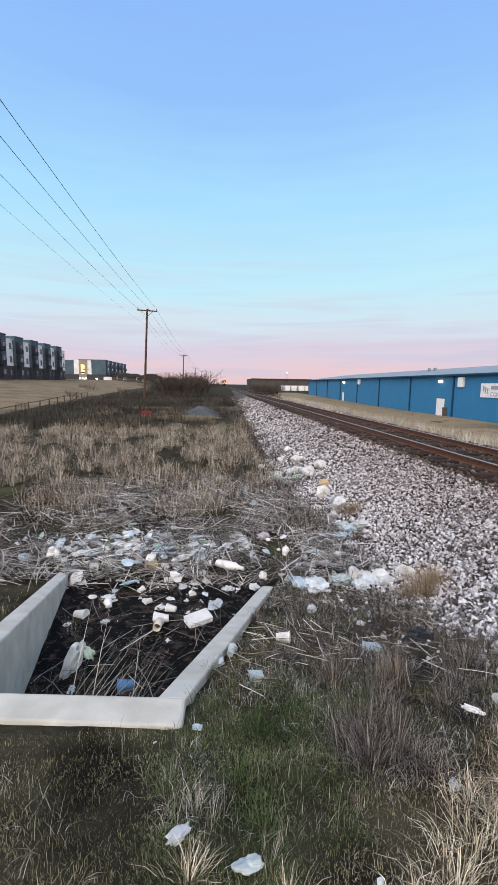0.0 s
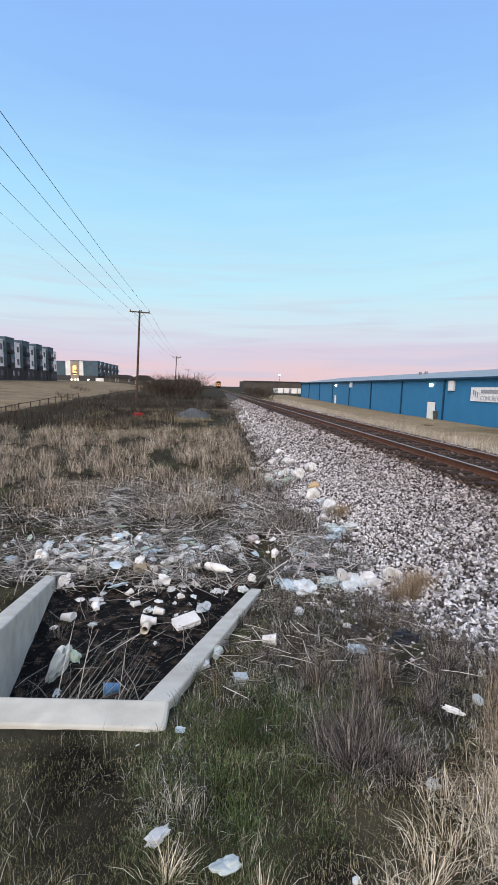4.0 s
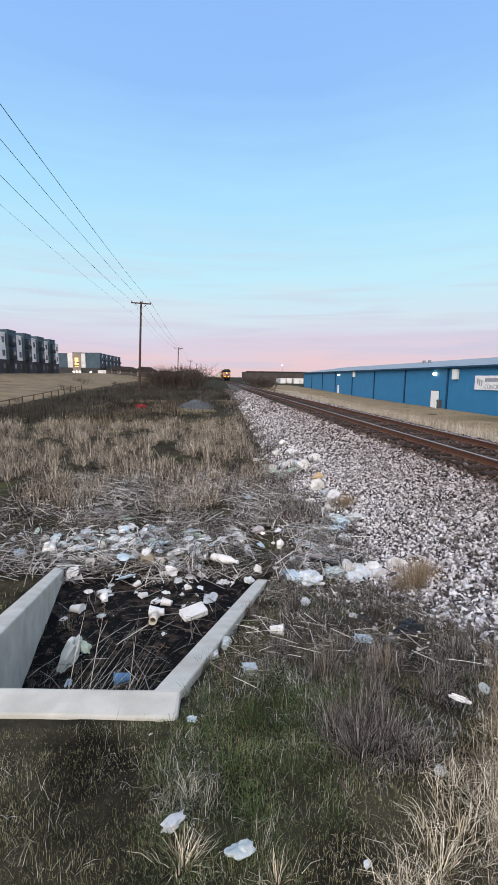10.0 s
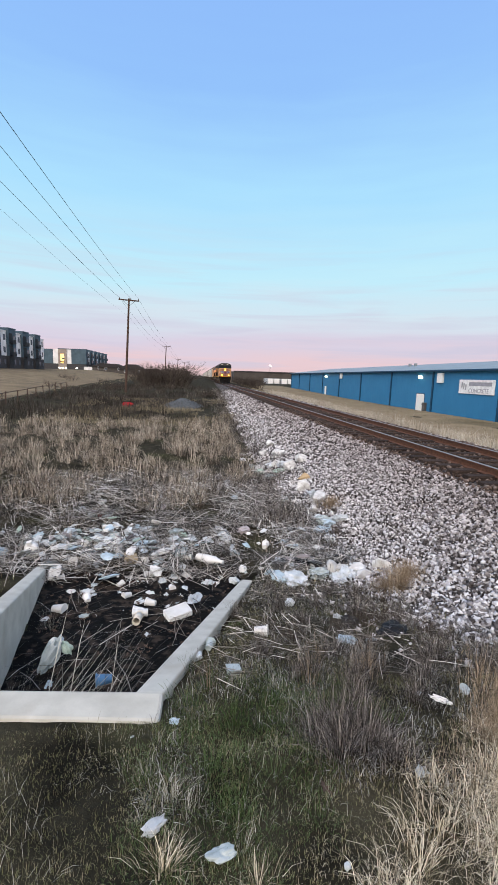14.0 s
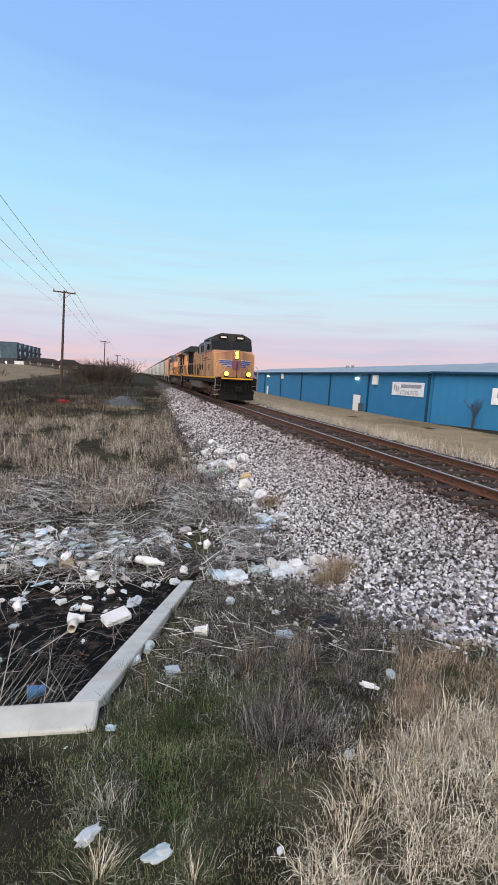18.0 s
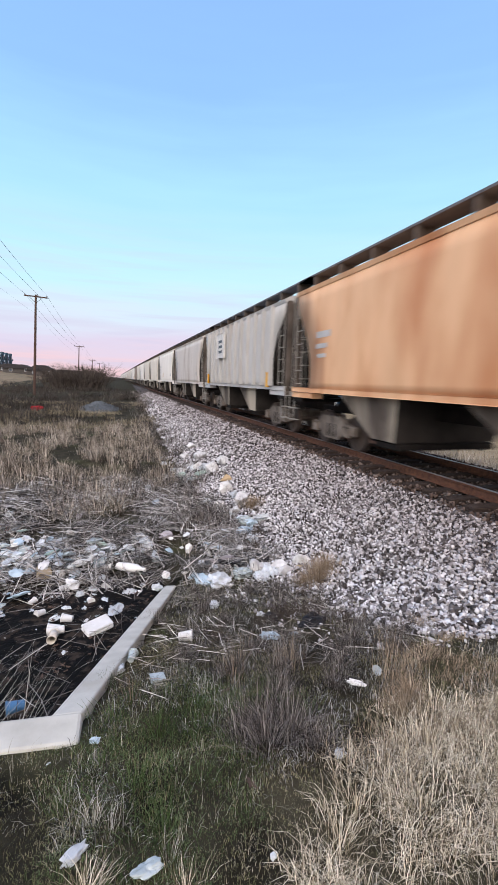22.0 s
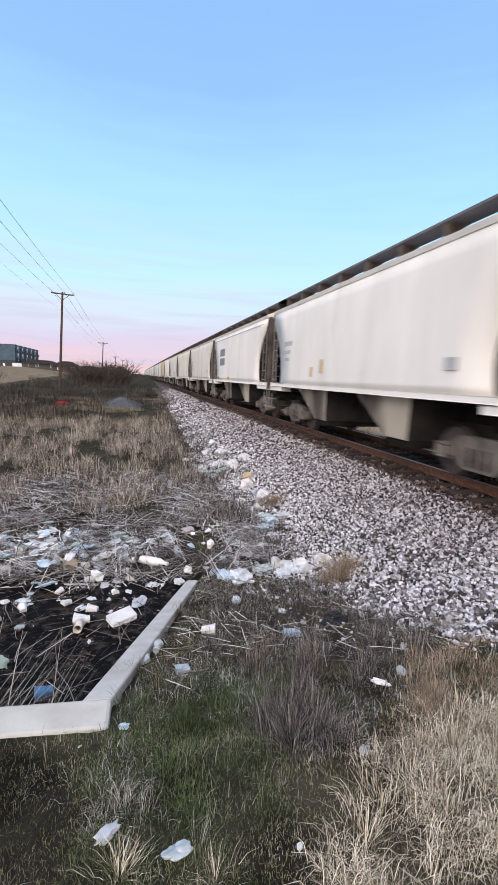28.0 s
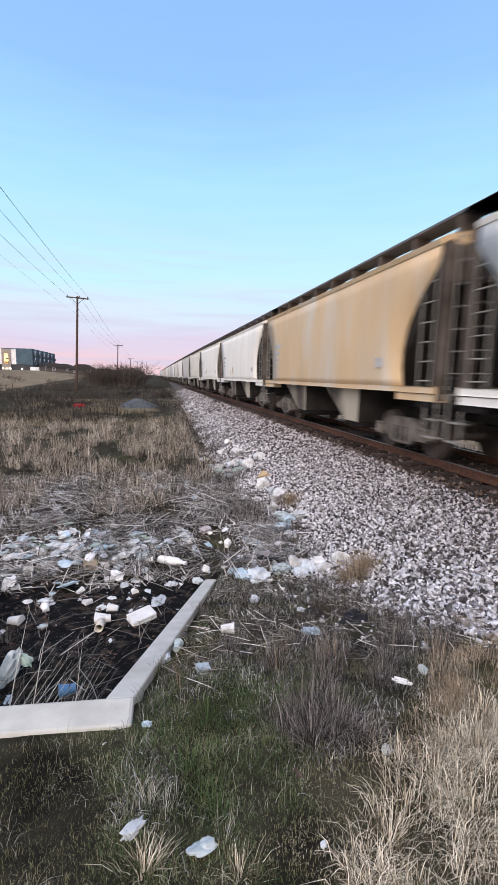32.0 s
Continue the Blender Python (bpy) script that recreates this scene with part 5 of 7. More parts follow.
def build_litter():
    for i, (x, y, s, rot) in enumerate([(-1.24, 5.53, 0.24, 70), (-1.45, 6.37, 0.15, 120), (-0.21, 6.42, 0.22, 80), (1.09, 3.87, 0.19, 75), (0.03, 5.56, 0.2, 255), (0.37, 6.39, 0.17, 40), (-0.85, 5.66, 0.19, 200), (-0.33, 5.84, 0.17, 310), (-0.1, 5.36, 0.2, 265), (0.2, 6.0, 0.16, 20), (-0.55, 6.1, 0.15, 140)]):
        cup(x, y, s, rot)
    # foam takeaway box, half open
    b = empty("foam_box")
    part("tray", box(-0.16, 0.16, -0.105, 0.105, 0, 0.055, 0.015), M["foam"], b)
    part("lid", box(-0.16, 0.16, -0.105, 0.105, 0.057, 0.085, 0.012), M["foam"], b)
    set_down(b, 0.33, 5.28, 0.03, (8, -6, 25), "white foam takeaway box in the mud", "foam box", "litter in the ditch")
    b = empty("card_box")
    part("carton", box(-0.1, 0.1, -0.07, 0.07, 0, 0.1, 0.01), M["beige"], b)
    part("flap", box(-0.1, 0.1, 0.07, 0.12, 0.09, 0.1), M["beige"], b)
    set_down(b, -0.46, 6.74, 0, (5, 8, 12), "soggy beige cardboard box", "box", "litter in the ditch")
    # short length of drain pipe with its elbow
    p = empty("drain_pipe")
    bm = bmesh.new()
    seg = 20
    ring = [(0.08, -0.16), (0.08, 0.16), (0.068, 0.16), (0.068, -0.16)]
    rs = [[bm.verts.new((r * math.cos(2 * math.pi * k / seg), y, r * math.sin(2 * math.pi * k / seg))) for k in range(seg)] for r, y in ring]
    for a, c in zip(rs, rs[1:] + rs[:1]):
        for k in range(seg):
            bm.faces.new((a[k], a[(k + 1) % seg], c[(k + 1) % seg], c[k]))
    bmesh.ops.recalc_face_normals(bm, faces=bm.faces)
    part("pipe", bm, M["pipe_plastic"], p, smooth=True)
    part("collar", rod((0, 0.12, 0), (0, 0.17, 0), 0.09, None, 20), M["pipe_plastic"], p)
    part("branch", rod((-0.14, 0.19, 0.02), (0.16, 0.23, 0.02), 0.075, None, 14), M["foam"], p)
    p.scale = (0.62, 0.62, 0.62)
    set_down(p, -0.15, 5.17, 0.06, (-8, 0, -4), "cream plastic drain pipe end with a white branch", "pipe", "litter in the ditch")
    seed = 1
    WHITE = [(-0.93, 5.96, 0.2), (-0.77, 7.2, 0.32), (-0.41, 8.12, 0.32), (0.95, 8.06, 0.36), (1.43, 11.65, 0.36), (0.73, 10.61, 0.3), (-1.9, 9.61, 0.19), (-1.56, 10.08, 0.24), (0.25, 6.32, 0.17), (0.09, 6.2, 0.2), (0.79, 6.59, 0.12), (0.74, 6.11, 0.19), (0.38, 5.96, 0.18), (-0.07, 5.89, 0.11), (0.16, 5.8, 0.12), (0.54, 5.66, 0.26), (0.55, 3.27, 0.11), (0.2, 2.27, 0.035), (1.09, 1.46, 0.036), (1.93, 2.48, 0.042), (1.59, 1.84, 0.07), (2.72, 8.1, 0.2), (1.94, 5.72, 0.44), (2.56, 5.74, 0.28), (1.88, 6.65, 0.14), (1.62, 4.7, 0.13), (2.04, 4.25, 0.1), (0.43, 7.83, 0.24), (3.0, 7.4, 0.3), (3.1, 8.4, 0.28), (2.95, 8.8, 0.24), (2.9, 7.0, 0.22), (3.0, 6.2, 0.2)]
    for x, y, s in WHITE:
        crumple(x, y, s, "bag_white", "crumpled white plastic bag" if s > 0.15 else "small scrap of white litter", "litter", seed, 0.42 if s > 0.15 else 0.6)
        seed += 1
    for x, y, s in [(-0.98, 7.71, 0.34), (-1.65, 6.76, 0.26), (-0.03, 6.71, 0.2), (-1.3, 7.5, 0.28), (-2.3, 7.6, 0.3), (-0.6, 7.6, 0.3), (1.2, 7.0, 0.2)]:
        crumple(x, y, s, "clear", "cloudy torn plastic sheet", "litter", seed, 0.3)
        seed += 1
    for x, y, s in [(0.42, 2.35, 0.06), (3.16, 8.05, 0.36), (2.98, 7.82, 0.34), (2.14, 7.46, 0.18), (1.64, 6.1, 0.17), (1.86, 3.52, 0.17), (2.08, 3.5, 0.1), (-0.85, 4.15, 0.13), (-2.6, 7.3, 0.25), (-1.1, 7.3, 0.2)]:
        crumple(x, y, s, "bag_blue", "crumpled pale blue plastic wrapper", "litter", seed, 0.4)
        seed += 1
    set_down(part("crumpled_bag", lump(0.035, 44, (1.5, 0.75, 0.5), 3, 0.45, 1.9), M["bag_white"]), 0.37, 1.68, 0.02, (0, 0, 35), "crumpled white plastic bag in the grass", "litter")
    # scraps strewn over the mat of stalks
    LOOKS = [("bag_white", "scrap of crumpled white plastic"), ("foam", "broken piece of white foam"), ("clear", "scrap of cloudy plastic film"), ("bag_blue", "scrap of pale blue plastic"), ("bag_green", "scrap of pale green plastic"), ("bag_grey", "dirty grey plastic scrap")]
    for i in range(200):
        x, y = random.gauss(-0.8, 0.95), random.gauss(7.2, 0.55)
        if i % 4 == 0:
            x, y = random.uniform(-1.5, 2.8), random.gauss(7.4, 1.0)
        if y < 6.0 or x > 2.9 or x < -3.6 or not (on_soil(x, y) or in_pit(x, y)):
            continue
        mat, words = random.choices(LOOKS, [5, 4, 1.5, 2, 1, 1])[0]
        pick = random.random()
        if pick < 0.14:
            cup(x, y, random.uniform(0.14, 0.24), random.uniform(0, 360))
            continue
        if pick < 0.2:
            bottle(x, y, random.uniform(0.16, 0.3), random.uniform(0, 360), random.choice(["clear", "bag_white"]), "crushed plastic bottle among the stalks")
            continue
        if pick < 0.6:
            size = random.uniform(0.05, 0.13)
            ob = part("plastic_sheet", lump(size, seed, (1.0, random.uniform(0.35, 0.8), 0.16), 3, 0.55, 1.7), M[mat])
            set_down(ob, x, y, 0.13, (random.uniform(-25, 25), random.uniform(-25, 25), random.uniform(0, 360)), words, "litter")
            seed += 1
            continue
        crumple(x, y, 0.05 + 0.12 * random.random() ** 2, mat, words, "litter", seed, 0.6, "litter_scrap", 0.07)
        seed += 1
    for x, y, s in [(-1.99, 7.5, 0.26), (-1.7, 7.75, 0.26), (-1.35, 7.5, 0.24), (-0.79, 7.35, 0.3), (-0.62, 7.6, 0.2), (-1.1, 7.9, 0.22), (0.2, 7.95, 0.3), (-0.35, 7.25, 0.3), (0.0, 7.0, 0.26), (0.3, 6.95, 0.22), (1.1, 7.6, 0.24), (1.45, 7.9, 0.3)]:
        mat, words = random.choice(LOOKS)
        crumple(x, y, s, mat, words, "litter", seed, 0.38, "litter_scrap", 0.06)
        seed += 1
    for i in range(64):
        y = random.triangular(4.6, 6.6, 6.3)
        x = random.uniform(-1.3, 1.1)
        if not in_pit(x, y, -0.15):
            continue
        crumple(x, y, random.uniform(0.05, 0.13), random.choice(["bag_white", "foam", "clear"]), "small scrap of plastic litter in the mud", "litter", seed, 0.5, "litter_scrap")
        seed += 1
    for i in range(26):
        x, y = random.uniform(-2.3, -0.5), random.uniform(7.1, 7.95)
        mat, words = random.choice(LOOKS[:4])
        ob = part("plastic_sheet", lump(random.uniform(0.06, 0.13), seed, (1.0, 0.6, 0.28), 3, 0.55, 1.9), M[mat])
        set_down(ob, x, y, 0.14, (random.uniform(-25, 25), random.uniform(-25, 25), random.uniform(0, 360)), words, "litter")
        seed += 1
    # torn foam by the stones
    t = empty("foam_board")
    part("board", lump(0.034, 4, (1.6, 0.5, 0.3), 3, 0.6, 3.0), M["foam"], t)
    part("broken_edge", box(-0.045, 0.035, 0.01, 0.018, 0.002, 0.012, 0.002), M["foam"], t)
    set_down(t, 2.01, 2.37, 0.03, (10, 6, -28), "torn strip of white foam board", "foam", "litter on the bank")
    # bottles and containers
    b = empty("plastic_bottle")
    part("bottle_body", lump(0.14, 31, (0.5, 0.42, 1.35), 3, 0.5, 1.9), M["clear"], b)
    part("torn_side", lump(0.085, 33, (0.9, 0.35, 0.5), 3, 0.6, 2.2), M["bag_green"], b, at=pose(0.1, 0.03, 0.12, 0, 20, 0))
    set_down(b, -0.92, 4.4, 0.14, (-38, 12, -20), "large crushed cloudy plastic bottle in the mud", "bottle")
    set_down(part("crumpled_bag", lump(0.042, 57, (1.25, 0.7, 0.42), 4, 0.55, 1.1), M["clear"]), 0.63, 1.53, 0.018, (0, 4, 10), "crumpled clear plastic wrap in the grass", "litter")
    bottle(0.58, 6.7, 0.48, 55, "foam", "long white plastic tube", 88)
    cup(0.64, 3.38, 0.13, 160, "clear", "cloudy clear plastic cup")
    cup(-0.27, 4.15, 0.22, 285, "blue_cup", "blue plastic cup in the mud")
    b = empty("plastic_tray")
    part("tray", box(-0.048, 0.048, -0.034, 0.034, 0, 0.04, 0.01), M["clear"], b)
    part("rim", box(-0.052, 0.052, -0.038, 0.038, 0.04, 0.045, 0.002), M["clear"], b)
    set_down(b, 0.8, 2.96, 0.005, (4, 10, 10), "cloudy plastic food tray in the grass", "tray", "litter on the bank")
    b = empty("plastic_tub")
    part("tub", lump(0.14, 9, (0.85, 0.7, 1.0), 3, 0.25), M["foam"], b, smooth=True)
    part("tub_neck", rod((0, 0, 0.1), (0, 0, 0.17), 0.05, 0.045, 12), M["foam"], b)
    set_down(b, -2.07, 7.17, 0.1, (12, -10, 0), "white plastic jug among the stalks", "jug", "litter in the ditch")
    cup(-0.16, 7.7, 0.14, 10, "foam", "white foam cup seen end on")
    w = empty("snack_wrapper")
    part("wrapper", lump(0.11, 6, (1.1, 0.8, 0.45), 3, 0.7, 2.4), M["bag_white"], w)
    part("printed_end", lump(0.06, 8, (1.1, 0.8, 0.5), 2, 0.6, 2.4), M["red_print"], w, at=pose(0.08, -0.06, -0.01))
    set_down(w, -1.53, 9.13, 0.06, (10, 0, 30), "white and red snack wrapper", "wrapper", "litter in the ditch")
    d = empty("cup_top")
    part("disc", rod((0, 0, 0), (0, 0, 0.006), 0.034, None, 18), M["clear"], d)
    part("rim", rod((0, 0, -0.005), (0, 0, 0.003), 0.036, None, 18), M["clear"], d)
    set_down(d, 2.26, 2.5, 0.03, (28, 0, 20), "cloudy round plastic lid", "lid", "litter on the bank")
    for x, y, s in [(2.3, 6.4, 0.45), (2.75, 6.35, 0.4), (2.0, 6.55, 0.35), (1.5, 10.3, 0.4), (2.4, 9.0, 0.4), (2.35, 3.65, 0.28), (2.1, 4.05, 0.24), (2.9, 6.7, 0.4)]:
        crumple(x, y, s, "black_bag", "torn black plastic bag", "litter", seed, 0.3, "black_bag")
        seed += 1
    # pale rubble along the foot of the stones
    for x, y, s in [(3.37, 14.44, 0.5), (3.33, 12.46, 0.5), (3.76, 12.84, 0.45), (2.87, 13.75, 0.45), (3.22, 10.31, 0.44), (3.27, 9.24, 0.42), (2.83, 9.53, 0.3), (2.56, 6.14, 0.32), (2.93, 5.96, 0.28), (2.91, 5.69, 0.24), (3.23, 5.84, 0.33), (2.53, 13.3, 0.4), (3.44, 16.52, 0.45), (3.04, 8.87, 0.26), (3.04, 6.47, 0.23), (3.1, 13.2, 0.42), (3.55, 11.9, 0.3), (2.7, 12.7, 0.3), (3.0, 15.3, 0.35)]:
        crumple(x, y, s * 1.15, "pale_rock", "pale chunk of limestone rubble", "rock", seed, 0.75, "rubble_stone")["group"] = "rubble along the ballast"
        seed += 1
    for i in range(34):
        y = random.uniform(5.6, 16.5)
        x = lerp_table(TOE, y) - 0.25 + random.gauss(0, 0.22)
        crumple(x, y, random.uniform(0.1, 0.3), "pale_rock" if i % 5 else "bag_white", "pale chunk of limestone rubble" if i % 5 else "crumpled white plastic bag", "rock" if i % 5 else "litter", seed, 0.7, "rubble_stone" if i % 5 else "crumpled_bag")
        seed += 1
    for x, y, r, mat in ((2.55, 12.9, 0.3, "bag_green"), (2.7, 12.2, 0.26, "clear"), (2.95, 13.4, 0.3, "bag_white"), (3.25, 13.0, 0.28, "bag_white"), (2.4, 13.6, 0.24, "clear"), (3.0, 12.5, 0.24, "bag_green"), (3.3, 9.7, 0.26, "bag_white"), (3.1, 8.2, 0.28, "clear"), (3.35, 8.0, 0.22, "bag_white"), (2.35, 5.95, 0.26, "clear"), (1.75, 5.85, 0.2, "bag_blue"), (2.75, 5.85, 0.22, "bag_white")):
        ob = part("plastic_sheet", lump(r * 0.72, seed, (1.0, 0.7, 0.4), 4, 0.6, 2.2), M[mat])
        set_down(ob, x, y, 0.05, (random.uniform(-15, 15), random.uniform(-15, 15), random.uniform(0, 360)), "torn pale plastic sheet caught among the rubble", "litter")
        seed += 1
    crumple(3.4, 11.02, 0.38, "yellow_rock", "yellowish chunk of stone rubble", "rock", 91, 0.7, "rubble_stone")["group"] = "rubble along the ballast"
    crumple(3.15, 5.7, 0.12, "beige", "scrap of yellow card", "litter", 92, 0.4, "card_scrap")
    # oak leaves on the grass and the mud
    def leaf(x, y, s):
        bm = bmesh.new()
        pts = []
        for k in range(22):
            a = 2 * math.pi * k / 22
            r = s * (0.5 + 0.22 * math.cos(5 * a)) * (1.25 if abs(math.sin(a)) < 0.6 else 0.8)
            pts.append(bm.verts.new((r * math.cos(a), r * math.sin(a), 0.25 * r * abs(math.sin(a)))))
        c = bm.verts.new((0, 0, 0.004))
        for k in range(22):
            bm.faces.new((c, pts[k], pts[(k + 1) % 22]))
        bm2 = bm
        ob = part("dead_leaf", bm2, M["leaf_brown"])
        set_down(ob, x, y, 0.03, (random.uniform(-25, 25), random.uniform(-25, 25), random.uniform(0, 360)), "dry brown lobed oak leaf", "leaf", "fallen leaves")
    leaf(1.22, 2.62, 0.07)
    leaf(1.1, 1.78, 0.05)
    for i in range(340):
        x, y = random.uniform(-1.7, 1.3), random.triangular(3.4, 6.6, 5.8)
        if in_pit(x, y, -0.12):
            leaf(x, y, random.uniform(0.03, 0.055))


CLUMPS = {
    "grey": [(1.05, 3.3, 0.9), (1.2, 3.9, 0.9), (0.95, 4.4, 0.8), (1.9, 2.45, 0.8), (2.1, 2.7, 0.9), (1.65, 2.75, 0.9), (2.85, 3.0, 0.9), (2.65, 2.8, 0.9), (2.2, 5.1, 0.9), (1.5, 5.3, 0.8), (1.25, 1.98, 1.15), (1.42, 2.06, 1.2), (1.33, 2.2, 1.1), (1.5, 1.9, 0.9), (1.18, 2.14, 0.8), (1.34, 2.91, 1.1), (1.8, 2.92, 1.1), (2.39, 3.01, 1.15), (2.2, 2.95, 0.8), (1.55, 2.5, 0.8),
             (1.68, 3.3, 0.9), (1.99, 3.4, 0.9), (2.45, 3.75, 1.0), (2.3, 4.37, 1.1), (1.6, 4.1, 0.8), (1.9, 4.6, 0.9), (2.7, 4.2, 1.0), (1.46, 4.55, 1.0), (1.75, 5.0, 0.9), (2.5, 4.9, 1.1), (2.8, 3.4, 0.8)],
    "tan": [(3.11, 5.0, 1.3), (3.3, 5.2, 1.1), (2.95, 5.1, 0.7), (3.44, 8.75, 1.2), (2.1, 2.05, 0.55), (2.25, 2.15, 0.6), (1.78, 2.95, 0.45)],
    "straw": [(0.42, 1.5, 0.7), (1.5, 1.55, 1.0), (1.7, 1.62, 1.0), (1.35, 1.42, 0.9), (1.9, 1.8, 1.0), (2.05, 1.75, 1.1), (1.75, 1.45, 1.0), (2.3, 2.0, 1.0), (1.6, 1.75, 0.8), (0.75, 1.42, 0.6)],
    "pale": [(0.36, 1.78, 0.9), (0.43, 1.81, 1.0), (0.5, 1.76, 0.8), (0.72, 1.56, 0.6), (0.3, 2.0, 0.6), (0.95, 2.1, 0.6), (0.6, 2.4, 0.6)],
    "tall": [(2.39, 2.5, 1.0), (2.48, 2.67, 1.0), (1.75, 2.8, 1.0), (2.2, 2.3, 1.1), (2.6, 2.4, 1.0), (1.3, 2.75, 0.9), (0.62, 2.75, 0.9), (1.5, 3.2, 0.9)],
    "bundle": [(-1.05, 3.6, 0.6), (-1.15, 5.1, 0.5)],
    "spray": [(-0.85, 3.5, 0.95), (-0.6, 3.35, 0.8), (-0.3, 3.7, 0.6)],
    "green": [(0.45, 2.15, 1.0), (0.6, 1.95, 1.1), (0.75, 2.3, 1.0), (0.9, 1.9, 0.9), (0.5, 2.5, 1.0), (0.95, 2.25, 0.9), (0.7, 1.7, 0.9), (1.0, 2.5, 0.9), (0.62, 2.75, 1.0), (1.05, 1.65, 0.8), (0.5, 3.0, 0.9), (0.3, 1.95, 0.7), (0.85, 2.7, 0.8), (1.6, 2.2, 0.8), (1.2, 2.45, 0.8)],
    "dark": [(1.25, 2.1, 0.7), (2.2, 3.9, 1.0), (2.5, 4.1, 1.0), (1.4, 3.6, 0.9), (1.9, 3.8, 0.9), (2.7, 4.6, 1.0), (2.6, 3.5, 0.9), (0.55, 3.0, 0.6), (0.5, 3.5, 0.6), (2.9, 7.0, 1.6), (3.1, 7.5, 1.4), (2.6, 9.2, 1.5), (2.9, 6.9, 1.3)],
}
build_clumps()
build_litter()
build_stones()
# ---- train ----
SPEED, NOSE19 = 18.53, 9.9
LOCO_L, CAR_L = 22.4, 12.84
FIRST_CAR = 45.42
TRAIN, WHEELS_CAR, WHEELS_LOCO, WHEELS_REAR = [], [], [], []


def weathered(name, color, rust=(0.16, 0.075, 0.035), lo=0.6, hi=0.78, rough=0.55):
    return material(name, color, rough, color2=tuple(v * 0.82 for v in color), scale=1.1, mix=0.7, bump=0.05, bump_scale=8, stain=rust, stain_scale=0.9,
                    stain_lo=lo, stain_hi=hi, stretch=(1.0, 1.3, 0.35), spec=0.3)


M["loco_yellow"] = weathered("loco_faded_yellow", (0.5, 0.262, 0.115), (0.21, 0.1, 0.065), 0.42, 0.7)
M["loco_orange"] = weathered("loco_orange_yellow", (0.84, 0.4, 0.185), (0.45, 0.24, 0.13), 0.5, 0.85)
M["loco_grey"] = weathered("loco_roof_grey", (0.023, 0.025, 0.027), (0.03, 0.025, 0.022))
M["cab_panel"] = weathered("cab_panel_dusty_grey", (0.2, 0.185, 0.175), (0.11, 0.08, 0.07), 0.45, 0.75)
M["loco_grey_light"] = weathered("loco_roof_light_grey", (0.11, 0.115, 0.125), (0.09, 0.07, 0.06))
M["stripe_yellow"] = material("sill_stripe_yellow", (0.75, 0.37, 0.03), 0.5, bump=0)
M["stripe_red"] = material("stripe_red", (0.45, 0.045, 0.04), 0.5, bump=0)
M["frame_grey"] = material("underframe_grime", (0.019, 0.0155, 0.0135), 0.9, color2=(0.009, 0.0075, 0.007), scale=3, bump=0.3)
M["truck_steel"] = material("truck_dusty_steel", (0.12, 0.076, 0.06), 0.9, color2=(0.014, 0.01, 0.009), scale=3, bump=0.3)
M["truck_dust"] = material("truck_pale_dust", (0.22, 0.185, 0.155), 0.9, color2=(0.09, 0.073, 0.06), scale=4, bump=0.3)
M["tank_grey"] = material("fuel_tank_dusty", (0.135, 0.11, 0.092), 0.85, color2=(0.055, 0.043, 0.035), scale=2, bump=0.15)
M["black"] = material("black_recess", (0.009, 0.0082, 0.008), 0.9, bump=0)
M["glass"] = material("cab_glass", (0.006, 0.009, 0.014), 0.25, bump=0, spec=0.14)
M["lamp"] = material("headlight_glow", (1.0, 0.36, 0.035), 0.4, glow=14.0, bump=0)
M["flag_red"] = material("faded_flag_red", (0.4, 0.1, 0.085), 0.7, scale=3, bump=0)
M["flag_pale"] = material("faded_flag_pale", (0.66, 0.58, 0.47), 0.7, scale=3, bump=0)
M["flag_grey"] = material("faded_flag_grey_green", (0.13, 0.17, 0.165), 0.7, scale=3, bump=0)
M["badge_blue"] = material("badge_blue", (0.05, 0.07, 0.24), 0.5, bump=0)
M["badge_dull"] = material("badge_dull_purple", (0.1, 0.065, 0.14), 0.6, color2=(0.2, 0.07, 0.07), scale=4, bump=0)
M["badge_white"] = material("badge_white", (0.7, 0.68, 0.64), 0.5, bump=0)
M["handrail_white"] = material("handrail_pale", (0.42, 0.31, 0.25), 0.6, bump=0)
M["ladder_grey"] = material("ladder_dusty_grey", (0.3, 0.28, 0.25), 0.7, bump=0)
M["bay_dust"] = weathered("outlet_bay_dust", (0.44, 0.375, 0.29), (0.08, 0.063, 0.05), 0.46, 0.62, 0.85)
M["sill_dark"] = material("door_louvre_brown", (0.06, 0.036, 0.026), 0.8, color2=(0.03, 0.02, 0.016), scale=5, bump=0.1)
M["wheel"] = material("wheel_steel", (0.13, 0.1, 0.085), 0.6, 0.4, scale=6, bump=0.1)
# dark tone: grime plus the shade of the car ends, put into the colour
M["slope_dark"] = material("slope_sheet_grime_shade", (0.05, 0.043, 0.038), 0.9, color2=(0.025, 0.022, 0.02), scale=2, bump=0.2)
M["grating"] = material("running_board_steel", (0.13, 0.13, 0.14), 0.7, bump=0)


